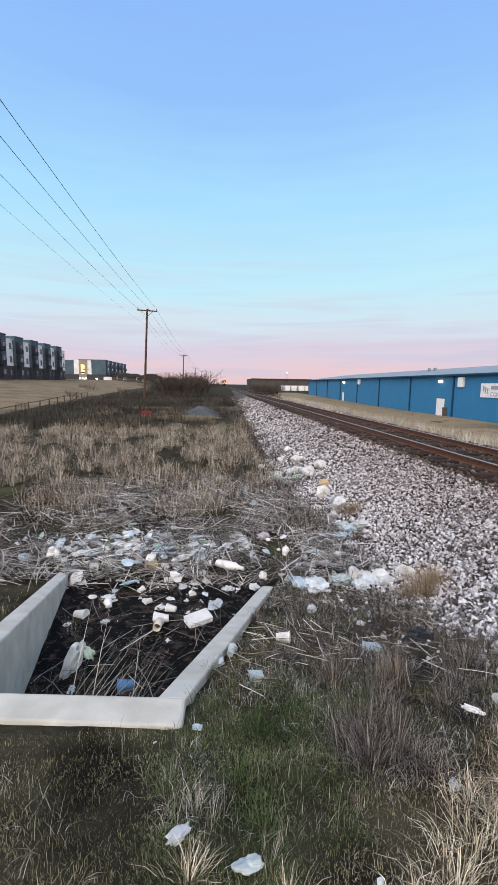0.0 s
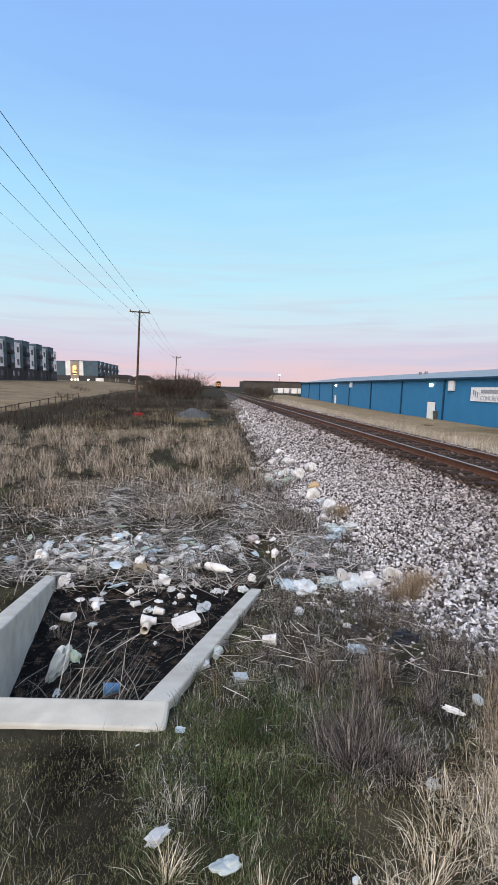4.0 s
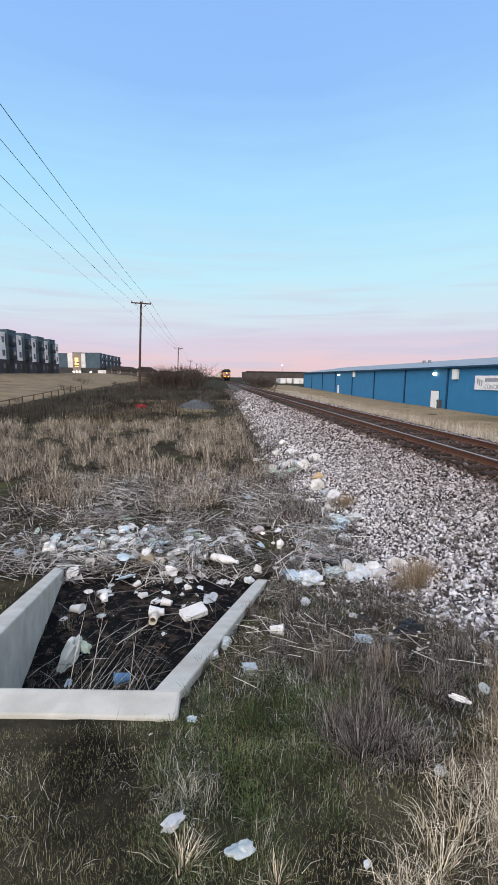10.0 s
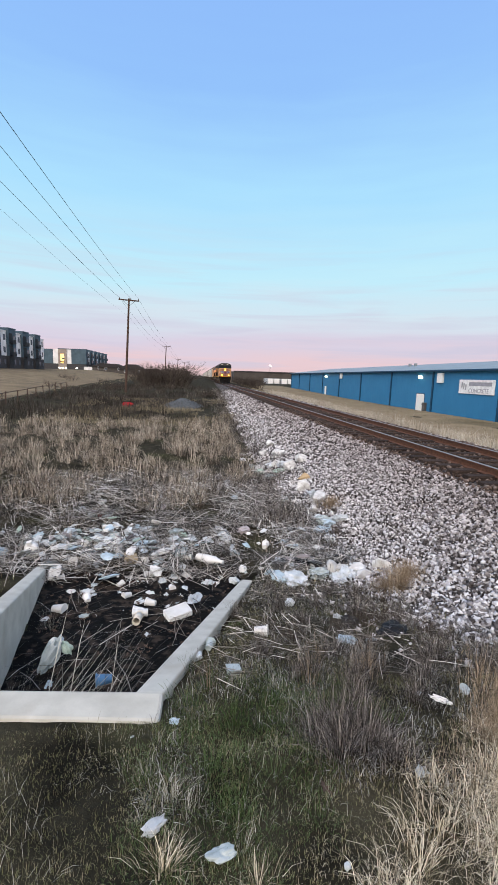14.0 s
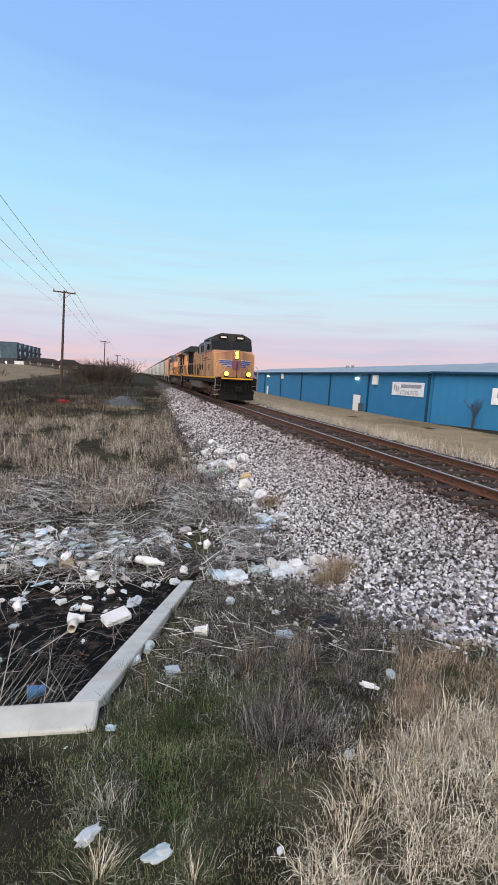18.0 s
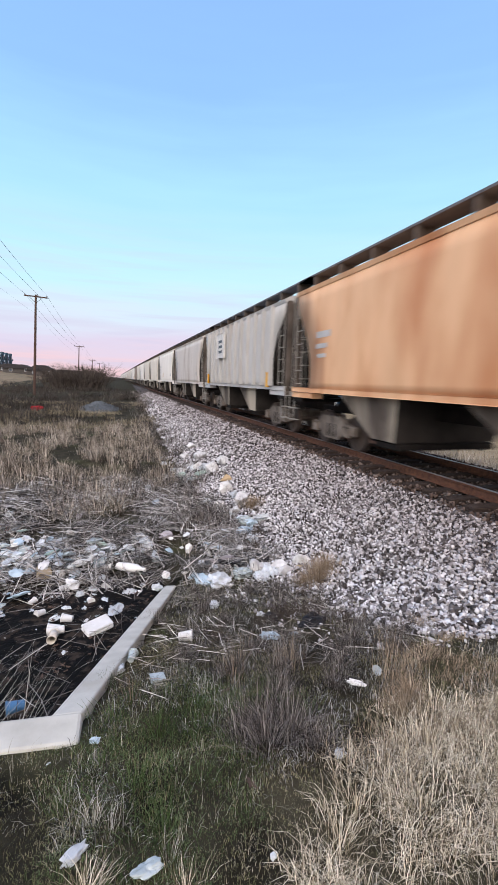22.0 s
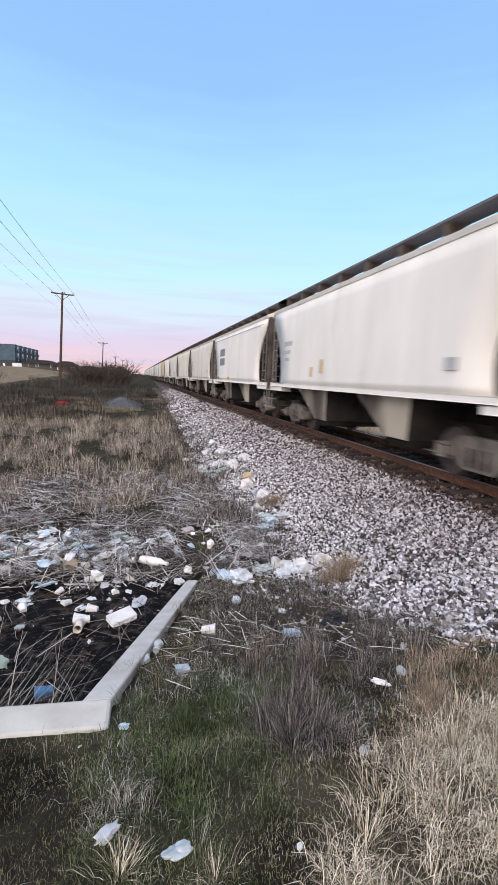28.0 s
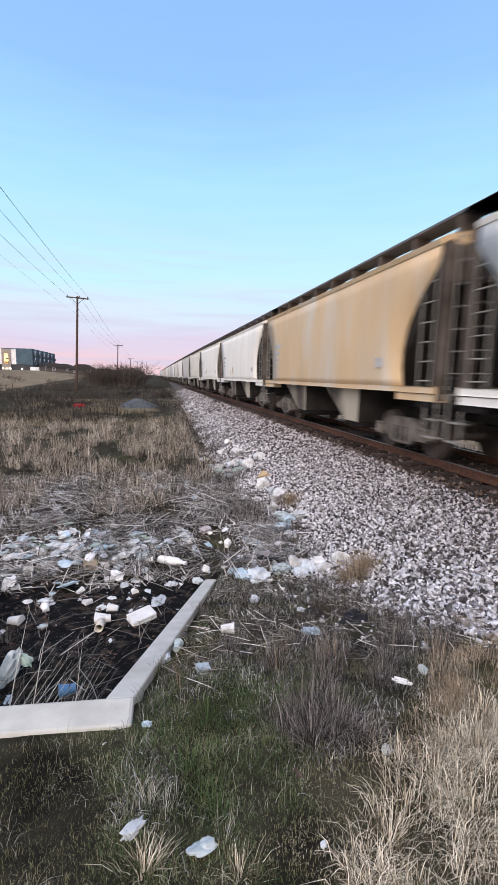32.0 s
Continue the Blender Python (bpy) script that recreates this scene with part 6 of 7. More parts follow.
def wheelset(r, parent, where, pool):
    bm = bmesh.new()
    for s in (-0.7525, 0.7525):
        add_rod(bm, (s - 0.065, 0, 0), (s + 0.065, 0, 0), r, None, 20)
        add_rod(bm, (s - 0.07, 0, 0), (s + 0.07, 0, 0), r * 0.5, None, 8)
        f = 0.05 if s < 0 else -0.05
        add_rod(bm, (s + f, 0, 0), (s + f * 1.5, 0, 0), r + 0.025, None, 20)
        for k in range(3):
            a = k * 2.1
            add_rod(bm, (s - 0.08, math.cos(a) * r * 0.68, math.sin(a) * r * 0.68), (s + 0.08, math.cos(a) * r * 0.68, math.sin(a) * r * 0.68), r * 0.12, None, 6)
    add_rod(bm, (-0.95, 0, 0), (0.95, 0, 0), 0.08, None, 8)
    w = part("wheelset", bm, M["wheel"], parent)
    w.matrix_parent_inverse = Matrix.Translation(where)
    pool.append(w)
    return w


def car_truck(parent, y):
    t = part("truck", box(-1.0, 1.0, -0.22, 0.22, 0.42, 0.72, 0.03), M["truck_dust"], parent, at=pose(0, y, 0))
    outline = [(-1.12, 0.40), (-1.12, 0.62), (-0.75, 0.66), (-0.42, 0.82), (0.42, 0.82), (0.75, 0.66), (1.12, 0.62), (1.12, 0.40), (0.62, 0.42), (0.36, 0.22), (-0.36, 0.22), (-0.62, 0.42)]
    for s in (-1, 1):
        bm = bmesh.new()
        add_prism(bm, outline, "x", s * 0.93, s * 1.09)
        for yy in (-0.865, 0.865):
            add_box(bm, s * 0.9, s * 1.14, yy - 0.13, yy + 0.13, 0.36, 0.6, 0.02)
        part("side_frame", bm, M["truck_dust"], t)
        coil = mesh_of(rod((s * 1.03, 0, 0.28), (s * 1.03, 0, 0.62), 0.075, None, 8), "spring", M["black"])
        for yy in (-0.2, 0, 0.2):
            part("spring", coil, None, t, at=pose(0, yy, 0))
    for yy in (-0.865, 0.865):
        wheelset(0.46, t, (0, yy, 0.46), WHEELS_CAR)
    return t


def ladder(parent, x, y, z0, z1, width, axis, mat):
    bm = bmesh.new()
    n = int((z1 - z0) / 0.38)
    a, b = ((x - width / 2, y), (x + width / 2, y)) if axis == "x" else ((x, y - width / 2), (x, y + width / 2))
    for p in (a, b):
        add_rod(bm, (*p, z0), (*p, z1), 0.016, None, 4)
    for i in range(n + 1):
        z = z0 + 0.1 + i * (z1 - z0 - 0.15) / max(1, n)
        add_rod(bm, (*a, z), (*b, z), 0.014, None, 4)
    return part("ladder", bm, mat, parent)


def side_outline():
    """Half outline of the side sheet: inset from the car's end, by height."""
    return [(0.14, 4.2), (0.15, 3.84), (0.34, 3.6), (0.68, 3.24), (0.97, 2.8), (1.13, 2.34), (1.16, 1.96), (1.13, 1.7), (1.08, 1.54)]


def hopper(paint, label, ribbed=False, panel=False, bars=()):
    """A two-bay covered hopper car; y runs from its leading to its trailing coupler face."""
    L = CAR_L
    c = tagged(empty("hopper_car"), label, "hopper car", "train of hopper cars")
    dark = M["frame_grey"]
    e0, e1 = 0.34, L - 0.34
    # cargo body: a shell whose sides bulge and whose ends slope inwards
    half = side_outline()
    bm = bmesh.new()

    def inset(z):
        for (a, za), (b, zb) in zip(half, half[1:]):
            if zb <= z <= za:
                return a + (b - a) * (za - z) / (za - zb)
        return half[0][0] if z > half[0][1] else half[-1][0]
    zs = [1.54, 1.7, 1.96, 2.34, 2.8, 3.24, 3.6, 3.84, 4.2]
    for s in (-1, 1):
        cols = []
        for z in zs:
            x = s * (1.53 + 0.035 * math.sin(math.pi * (z - 1.54) / 2.68))
            i = inset(z)
            cols.append((x, z, i))
        rows = []
        for x, z, i in cols:
            rows.append([bm.verts.new((x, e0 + i + (e1 - e0 - 2 * i) * k / 10, z)) for k in range(11)])
        inner = []
        for x, z, i in cols:
            inner.append([bm.verts.new((x - s * 0.04, e0 + i + (e1 - e0 - 2 * i) * k / 10, z)) for k in range(11)])
        for j in range(len(zs) - 1):
            for k in range(10):
                bm.faces.new((rows[j][k], rows[j][k + 1], rows[j + 1][k + 1], rows[j + 1][k]))
                # inner faces dark: shade inside the end cutouts is put into the colour
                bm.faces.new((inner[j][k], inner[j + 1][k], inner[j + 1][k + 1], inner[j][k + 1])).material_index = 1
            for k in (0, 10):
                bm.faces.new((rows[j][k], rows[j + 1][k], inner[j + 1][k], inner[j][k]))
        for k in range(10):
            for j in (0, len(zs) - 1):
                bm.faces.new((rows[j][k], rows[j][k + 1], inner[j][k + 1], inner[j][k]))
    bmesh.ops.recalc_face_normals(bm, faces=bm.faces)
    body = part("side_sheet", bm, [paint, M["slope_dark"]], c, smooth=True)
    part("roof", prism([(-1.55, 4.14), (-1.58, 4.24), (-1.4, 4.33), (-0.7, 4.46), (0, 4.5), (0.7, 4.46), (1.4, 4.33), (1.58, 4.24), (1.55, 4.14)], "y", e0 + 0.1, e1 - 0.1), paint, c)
    # sloped end bulkheads, coloured dark for grime and the shade in the recess
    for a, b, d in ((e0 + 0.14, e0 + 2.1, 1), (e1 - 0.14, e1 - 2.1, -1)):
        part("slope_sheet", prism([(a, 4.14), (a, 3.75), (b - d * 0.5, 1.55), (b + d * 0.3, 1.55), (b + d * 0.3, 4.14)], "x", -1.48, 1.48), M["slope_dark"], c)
    # sills, end platforms and corner posts
    for s in (-1, 1):
        part("side_sill", box(s * 1.38, s * 1.54, e0 - 0.02, e1 + 0.02, 1.42, 1.545, 0.012), paint, c)
    for y0, y1, ye in ((e0, 0.95, e0), (L - 0.95, e1, e1)):
        d = 1 if ye == e0 else -1
        part("end_platform", box(-1.5, 1.5, y0, y1 + 0.0, 1.14, 1.24), dark, c)
        part("end_panel", box(-1.3, 1.3, ye - 0.025, ye + 0.025, 3.5, 4.14), M["tank_grey"], c, "dusty grey end panel")
        part("brake_gear", box(-0.75, -0.3, min(ye + d * 0.3, ye + d * 0.7), max(ye + d * 0.3, ye + d * 0.7), 1.26, 1.75, 0.05), dark, c)
        for s in (-1, 1):
            part("corner_post", box(s * 1.36, s * 1.5, ye - 0.05, ye + 0.05, 1.3, 4.16, 0.01), M["tank_grey"], c)
            ladder(c, s * 1.53, ye + d * 0.36, 1.56, 3.95, 0.4, "y", M["ladder_grey"])
            ladder(c, s * 1.1, ye - d * 0.1, 1.3, 4.3, 0.45, "x", M["ladder_grey"])
            part("brace", rod((s * 0.55, ye + d * 0.1, 1.3), (s * 0.55, ye + d * 0.1, 3.9), 0.06, None, 4), dark, c)
            bm = bmesh.new()
            for z in (0.55, 0.9):
                add_box(bm, s * 1.3, s * 1.5, ye - 0.05, ye + 0.33, z, z + 0.025)
            for yy in (ye - 0.04, ye + 0.32):
                add_box(bm, s * 1.475, s * 1.5, yy - 0.012, yy + 0.012, 0.55, 1.42)
            part("step", bm, M["ladder_grey"], c)
            part("end_sill_plate", box(s * 1.2, s * 1.52, min(ye, ye + d * 1.3), max(ye, ye + d * 1.3), 1.26, 1.4, 0.01), paint, c)
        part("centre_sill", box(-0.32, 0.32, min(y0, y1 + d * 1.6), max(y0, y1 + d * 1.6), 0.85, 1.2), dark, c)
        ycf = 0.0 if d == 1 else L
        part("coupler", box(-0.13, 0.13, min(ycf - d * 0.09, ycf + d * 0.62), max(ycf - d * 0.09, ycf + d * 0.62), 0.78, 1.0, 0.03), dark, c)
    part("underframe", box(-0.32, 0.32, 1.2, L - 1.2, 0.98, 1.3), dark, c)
    # two outlet bays
    for yc in (L / 2 - 2.0, L / 2 + 2.0):
        bm = bmesh.new()
        up = [(-1.36, yc - 0.75, 1.42), (1.36, yc - 0.75, 1.42), (1.36, yc + 1.55, 1.42), (-1.36, yc + 1.55, 1.42)]
        lo = [(-1.31, yc - 0.65, 0.52), (1.31, yc - 0.65, 0.52), (1.31, yc + 0.15, 0.52), (-1.31, yc + 0.15, 0.52)]
        a = [bm.verts.new(p) for p in up]
        b = [bm.verts.new(p) for p in lo]
        bm.faces.new(a[::-1]); bm.faces.new(b)
        for i in range(4):
            f = bm.faces.new((a[i], a[(i + 1) % 4], b[(i + 1) % 4], b[i]))
            # the face towards -y has its shade painted in with the dark colour
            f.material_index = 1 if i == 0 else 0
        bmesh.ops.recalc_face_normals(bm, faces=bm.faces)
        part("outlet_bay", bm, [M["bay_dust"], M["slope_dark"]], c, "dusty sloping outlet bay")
        part("outlet_gate", box(-1.25, 1.25, yc - 0.72, yc + 0.25, 0.36, 0.5, 0.02), dark, c)
        part("gate_shaft", rod((-1.35, yc + 0.1, 0.44), (1.35, yc + 0.1, 0.44), 0.04, None, 8), M["truck_steel"], c)
    # roof running boards, hatches
    bm = bmesh.new()
    for s in (-1, 1):
        add_box(bm, s * 0.62, s * 1.12, e0 - 0.35, e1 + 0.35, 4.74, 4.79)
    for y in (e0 - 0.35, e1 - 0.1):
        add_box(bm, -1.12, 1.12, y, y + 0.45, 4.74, 4.78)
    part("running_board", bm, M["grating"], c, "dark steel grating walkway")
    for s in (-1, 1):
        bracket = mesh_of(box(s * 0.66, s * 1.1, -0.05, 0.05, 4.36, 4.74), "walkway_bracket", M["tank_grey"])
        for i in range(9):
            part("walkway_bracket", bracket, None, c, at=pose(0, e0 + 0.25 + (e1 - e0 - 0.5) * i / 8, 0))
    part("hatch_coaming", box(-0.46, 0.46, e0 + 0.4, e1 - 0.4, 4.42, 4.66, 0.02), M["tank_grey"], c)
    for i in range(5):
        y = e0 + 1.2 + (e1 - e0 - 2.4) * i / 4
        part("hatch", box(-0.45, 0.45, y - 0.7, y + 0.7, 4.6, 4.72, 0.03), paint, c)
    if ribbed:
        for i in range(12):
            y = e0 + 1.15 + (e1 - e0 - 2.3) * i / 11
            for s in (-1, 1):
                part("side_rib", box(s * 1.54, s * 1.66, y - 0.07, y + 0.07, 1.56, 4.18, 0.012), paint, c)
    if panel:
        for s in (-1, 1):
            part("sign_panel", box(s * 1.64, s * 1.69, L / 2 + 1.2, L / 2 + 2.7, 2.75, 3.9, 0.02), M["badge_white"], c, "white rectangular sign panel")
            for z in (2.98, 3.22, 3.46):
                part("sign_bar", box(s * 1.692, s * 1.698, L / 2 + 1.6, L / 2 + 2.25, z, z + 0.13), panel, c)
            part("reflector_strip", box(s * 1.6, s * 1.67, e0 + 1.2, e0 + 1.38, 1.5, 2.0), M["stripe_yellow"], c, "yellow painted strip")
            part("reflector_strip", box(s * 1.6, s * 1.67, e1 - 1.36, e1 - 1.2, 1.5, 2.0), M["stripe_yellow"], c, "yellow painted strip")
    for y, z, w, h, mk in bars:
        for s in (-1, 1):
            part("marking", box(s * 1.564, s * 1.572, L - y - w, L - y, z, z + h), M[mk], c)
    for y in (2.05, L - 2.05):
        car_truck(c, y)
    return c


def loco_truck(parent, y, pool):
    t = part("truck", box(-0.9, 0.9, -1.9, 1.9, 0.5, 0.8, 0.03), M["truck_steel"], parent, at=pose(0, y, 0))
    outline = [(-2.45, 0.55), (-2.4, 0.78), (-1.5, 0.95), (1.5, 0.95), (2.4, 0.78), (2.45, 0.55), (2.1, 0.5), (1.7, 0.66), (1.05, 0.62), (0.6, 0.36), (0.25, 0.56), (-0.25, 0.56), (-0.6, 0.36), (-1.05, 0.62), (-1.7, 0.66), (-2.1, 0.5)]
    for s in (-1, 1):
        bm = bmesh.new()
        add_prism(bm, outline, "x", s * 1.0, s * 1.2)
        for yy in (-1.85, 0, 1.85):
            add_box(bm, s * 0.98, s * 1.3, yy - 0.2, yy + 0.2, 0.36, 0.7, 0.03)
            add_rod(bm, (s * 1.2, yy + 0.42, 0.5), (s * 1.2, yy + 0.42, 0.95), 0.09, None, 8)
        add_box(bm, s * 1.18, s * 1.32, -1.2, -0.6, 0.72, 0.9, 0.02)
        add_box(bm, s * 1.18, s * 1.32, 0.7, 1.3, 0.72, 0.9, 0.02)
        part("side_frame", bm, M["truck_steel"], t)
    for yy in (-1.85, 0, 1.85):
        wheelset(0.53, t, (0, yy, 0.53), pool)
    return t


def locomotive(yellow, grey, label, pool, red=False, wing=16.5):
    """A six-axle wide-cab diesel; y runs from the cab-end coupler to the radiator-end coupler."""
    L = LOCO_L
    c = tagged(empty("locomotive"), label, "locomotive", "train of hopper cars")
    dark, blk = M["frame_grey"], M["black"]
    part("frame", box(-1.5, 1.5, 1.0, L - 1.0, 1.28, 1.6, 0.02), dark, c)
    for s in (-1, 1):
        part("sill_stripe", box(s * 1.5, s * 1.53, 1.0, L - 1.0, 1.57, 1.68), M["stripe_yellow"], c, "yellow stripe along the walkway edge")
    part("centre_sill", box(-0.7, 0.7, 1.2, L - 1.2, 0.72, 1.28, 0.02), M["black"], c)
    part("walkway", box(-1.5, 1.5, 0.95, L - 0.95, 1.6, 1.68), dark, c)
    # wide nose with chamfered corners
    plan = [(-1.5, 2.9), (-1.5, 1.95), (-1.46, 1.87), (-0.35, 1.12), (0.35, 1.12), (1.46, 1.87), (1.5, 1.95), (1.5, 2.9)]
    bm = bmesh.new()
    lo = [bm.verts.new((x, y, 1.68)) for x, y in plan]
    hi = [bm.verts.new((x * 0.99, y + 0.1 * (2.9 - y) / 1.8, 3.5 - 0.15 * abs(x) + 0.14 * (y > 2))) for x, y in plan]
    tp = [bm.verts.new((x * 0.96, 2.9 - (2.9 - y) * 0.35, 3.56)) for x, y in plan]
    n = len(plan)
    bm.faces.new(lo); bm.faces.new(tp)
    for a, b in ((lo, hi), (hi, tp)):
        for i in range(n):
            bm.faces.new((a[i], a[(i + 1) % n], b[(i + 1) % n], b[i]))
    bmesh.ops.recalc_face_normals(bm, faces=bm.faces)
    part("nose", bm, yellow, c)
    # cab
    part("cab", box(-1.52, 1.52, 2.75, 6.4, 1.68, 3.45, 0.03), yellow, c)
    bm = bmesh.new()
    add_prism(bm, [(2.72, 3.45), (2.8, 3.58), (3.05, 4.2), (3.2, 4.5), (6.5, 4.5), (6.5, 3.45)], "x", -1.5, 1.5)
    part("cab_upper", bm, grey, c)
    part("cab_roof", prism([(-1.52, 4.3), (-1.3, 4.58), (-0.8, 4.8), (0.8, 4.8), (1.3, 4.58), (1.52, 4.3)], "y", 3.05, 6.6), grey, c)
    for s in (-1, 1):
        part("window_panel", box(s * 1.5, s * 1.507, 3.15, 6.4, 3.5, 4.34), M["cab_panel"], c, "dusty grey panel round the cab windows")
        for y0, y1 in ((3.3, 3.62), (3.85, 4.65), (4.85, 5.45), (5.65, 6.2)):
            part("side_window", box(s * 1.5, s * 1.515, y0, y1, 3.56, 4.3), M["glass"], c, "dark cab side window")
    d = Matrix.Translation((0, 2.935, 3.92)) @ Matrix.Rotation(radians(68), 4, "X")
    for x0, x1 in ((-1.46, -0.03), (0.03, 1.46)):
        part("windshield", box(x0, x1, -0.46, 0.33, -0.02, 0.03, 0, d), M["glass"], c, "dark windscreen pane")
    for x in (-0.62, 0.62):
        part("number_board", box(x - 0.32, x + 0.32, 2.98, 3.1, 4.38, 4.64), blk, c)
        part("number_bar", box(x - 0.22, x + 0.22, 2.965, 2.98, 4.45, 4.57), M["badge_white"], c)
    # lamps
    for x, z, r in ((0.0, 3.07, 0.12), (0.0, 3.34, 0.12)):
        hl = part("headlight", rod((x, 1.3, z), (x, 1.105, z), r + 0.03, None, 16), blk, c, "round headlight")
        part("lens", rod((x, 1.105, z), (x, 1.1, z), r, None, 16), M["lamp"] if not red else M["glass"], hl, "glowing headlight lens" if not red else "dark headlight lens")
    part("headlight_housing", box(-0.24, 0.24, 1.14, 1.75, 2.86, 3.54, 0.05), yellow, c)
    for s in (-1, 1):
        dl = part("ditch_light", rod((s * 0.78, 0.9, 1.92), (s * 0.78, 0.725, 1.92), 0.17, None, 14), blk, c, "round ditch light")
        part("lens", rod((s * 0.78, 0.725, 1.92), (s * 0.78, 0.72, 1.92), 0.14, None, 14), M["lamp"] if not red else M["glass"], dl, "glowing lamp lens" if not red else "dark lamp lens")
        part("lamp_bracket", box(s * 0.75 - 0.13, s * 0.75 + 0.13, 0.9, 1.0, 1.6, 2.0, 0.02), dark, c)
    # badge on the nose: plain shield and wing bars
    for s in (-1, 1):
        for name, mat, rows, front, label in (("nose_badge", "badge_blue", ((2.73, 0.98, 0.1), (2.6, 0.86, 0.09), (2.48, 0.68, 0.08), (2.37, 0.46, 0.07)), -0.02, "blue painted wing stripes"),
                                              ("badge_edge", "badge_white", ((2.7, 0.95, 0.16), (2.57, 0.82, 0.1), (2.44, 0.62, 0.1)), -0.012, "thin white lines between the wing stripes")):
            bm = bmesh.new()
            for z, w, h in rows:
                add_box(bm, 0.0, w, front, 0.03, z, z + h)
            bmesh.ops.transform(bm, matrix=Matrix.Translation((s * 0.34, 1.17, 0)) @ Matrix.Diagonal((s, 1, 1, 1)) @ Matrix.Rotation(math.atan2(0.75, 1.11), 4, "Z"), verts=bm.verts)
            bmesh.ops.recalc_face_normals(bm, faces=bm.faces)
            part(name, bm, M[mat], c, label)
    part("nose_badge", prism([(-0.32, 2.82), (0.32, 2.82), (0.32, 2.42), (0.18, 2.26), (0.0, 2.2), (-0.18, 2.26), (-0.32, 2.42)], "y", 1.09, 1.2), M["badge_dull"], c, "dull blue and red painted shield")
    part("nose_rail", rod((0.0, 1.0, 1.7), (0.0, 1.0, 2.75), 0.025, None, 6), dark, c)
    part("sill_stripe", box(-1.1, 1.1, 0.695, 0.72, 1.55, 1.64), M["stripe_yellow"], c, "yellow stripe on the front deck edge")
    # hood
    up = 0.16 if red else 0.0
    part("hood", box(-1.0, 1.0, 6.4, 17.6, 1.68, 4.05 + up, 0.03), yellow, c)
    part("hood_roof", prism([(-1.02, 4.0 + up), (-1.0, 4.2 + up), (-0.6, 4.42 + up), (0.6, 4.42 + up), (1.0, 4.2 + up), (1.02, 4.0 + up)], "y", 6.4, 17.7), grey, c)
    part("equipment_cabinet", box(-1.46, 1.46, 6.4, 10.2, 1.68, 3.5, 0.03), yellow, c)
    part("cabinet_top", box(-1.47, 1.47, 6.5, 10.2, 3.5, 4.12, 0.02), M["cab_panel"], c, "grey upper band behind the cab")
    part("cabinet_roof", prism([(-1.48, 4.1), (-1.3, 4.45), (1.3, 4.45), (1.48, 4.1)], "y", 6.4, 10.25), grey, c)
    part("radiator_hood", box(-1.05, 1.05, 17.6, L - 1.25, 1.68, 4.05, 0.03), yellow, c)
    part("radiator_wing", prism([(-1.1, 4.0), (-1.56, 4.13), (-1.56, 4.42), (-1.3, 4.62), (1.3, 4.62), (1.56, 4.42), (1.56, 4.13), (1.1, 4.0)], "y", wing, L - 1.2), grey, c, "overhanging grey radiator housing")
    for s in (-1, 1):
        part("radiator_grille", box(s * 1.0, s * 1.075, wing + 0.3, L - 2.3, 2.92, 3.98), blk, c)
        for y in (wing + 0.35, 18.2, L - 2.35):
            part("radiator_post", box(s * 1.06, s * 1.11, y, y + 0.12, 2.9, 4.02), M["sill_dark"] if not red else yellow, c)
        if red:
            part("roof_stripe", box(s * 1.565, s * 1.575, wing + 0.02, L - 1.22, 4.32, 4.4), M["stripe_red"], c, "red stripe under the roof")
            part("wing_fascia", box(s * 1.56, s * 1.57, wing + 0.02, L - 1.22, 4.13, 4.32), yellow, c)
        part("roof_stripe", box(s * 1.522, s * 1.53, 2.9, 6.4, 3.43, 3.5), M["stripe_red"], c, "red stripe under the cab windows")
        part("roof_stripe", box(s * 1.0, s * 1.01, 10.2, wing, 3.95, 4.03), M["stripe_red"], c, "red stripe under the roof")
        # waving flag painted on the hood: a grey-green field over curling stripes
        def band(name, f0, f1, mat, proud, label):
            bm = bmesh.new()
            cols = []
            for k in range(13):
                u = k / 12
                low = 2.28 + 0.42 * u + 0.1 * math.sin(u * 6.0)
                high = 2.42 + 1.5 * u ** 0.55
                zs = [low + (high - low) * f for f in (f0, f1)]
                cols.append([[bm.verts.new((s * (1.003 + o), 10.35 + 3.2 * u, z)) for z in zs] for o in (0.0, proud)])
            for a, b in zip(cols, cols[1:]):
                bm.faces.new((a[1][0], b[1][0], b[1][1], a[1][1]))
                bm.faces.new((a[0][0], a[0][1], b[0][1], b[0][0]))
                bm.faces.new((a[0][1], a[1][1], b[1][1], b[0][1]))
                bm.faces.new((a[0][0], b[0][0], b[1][0], a[1][0]))
            bmesh.ops.recalc_face_normals(bm, faces=bm.faces)
            part(name, bm, mat, c, label)
        for i in range(5):
            band("flag_stripe", i * 0.11, i * 0.11 + 0.11, M["flag_red"] if i % 2 else M["flag_pale"], 0.016, "faded painted flag stripe")
        band("flag_field", 0.55, 1.0, M["flag_grey"], 0.016, "painted grey-green flag field")
        # hood doors and louvres
        for i in range(int((wing - 13.7) / 0.52)):
            y = 13.7 + i * 0.52
            part("hood_door", box(s * 1.0, s * 1.018, y, y + 0.46, 1.85, 3.3), yellow, c)
            part("door_seam", box(s * 1.003, s * 1.022, y + 0.465, y + 0.505, 1.85, 3.3), blk, c)
            part("door_latch", box(s * 1.018, s * 1.03, y + 0.36, y + 0.42, 2.45, 2.6), M["frame_grey"], c)
        for y, wd in ((6.75, 0.6), (7.6, 0.6), (9.3, 0.8)):
            part("louvre", box(s * 1.47, s * 1.482, y, y + wd, 3.6, 4.08), blk, c)
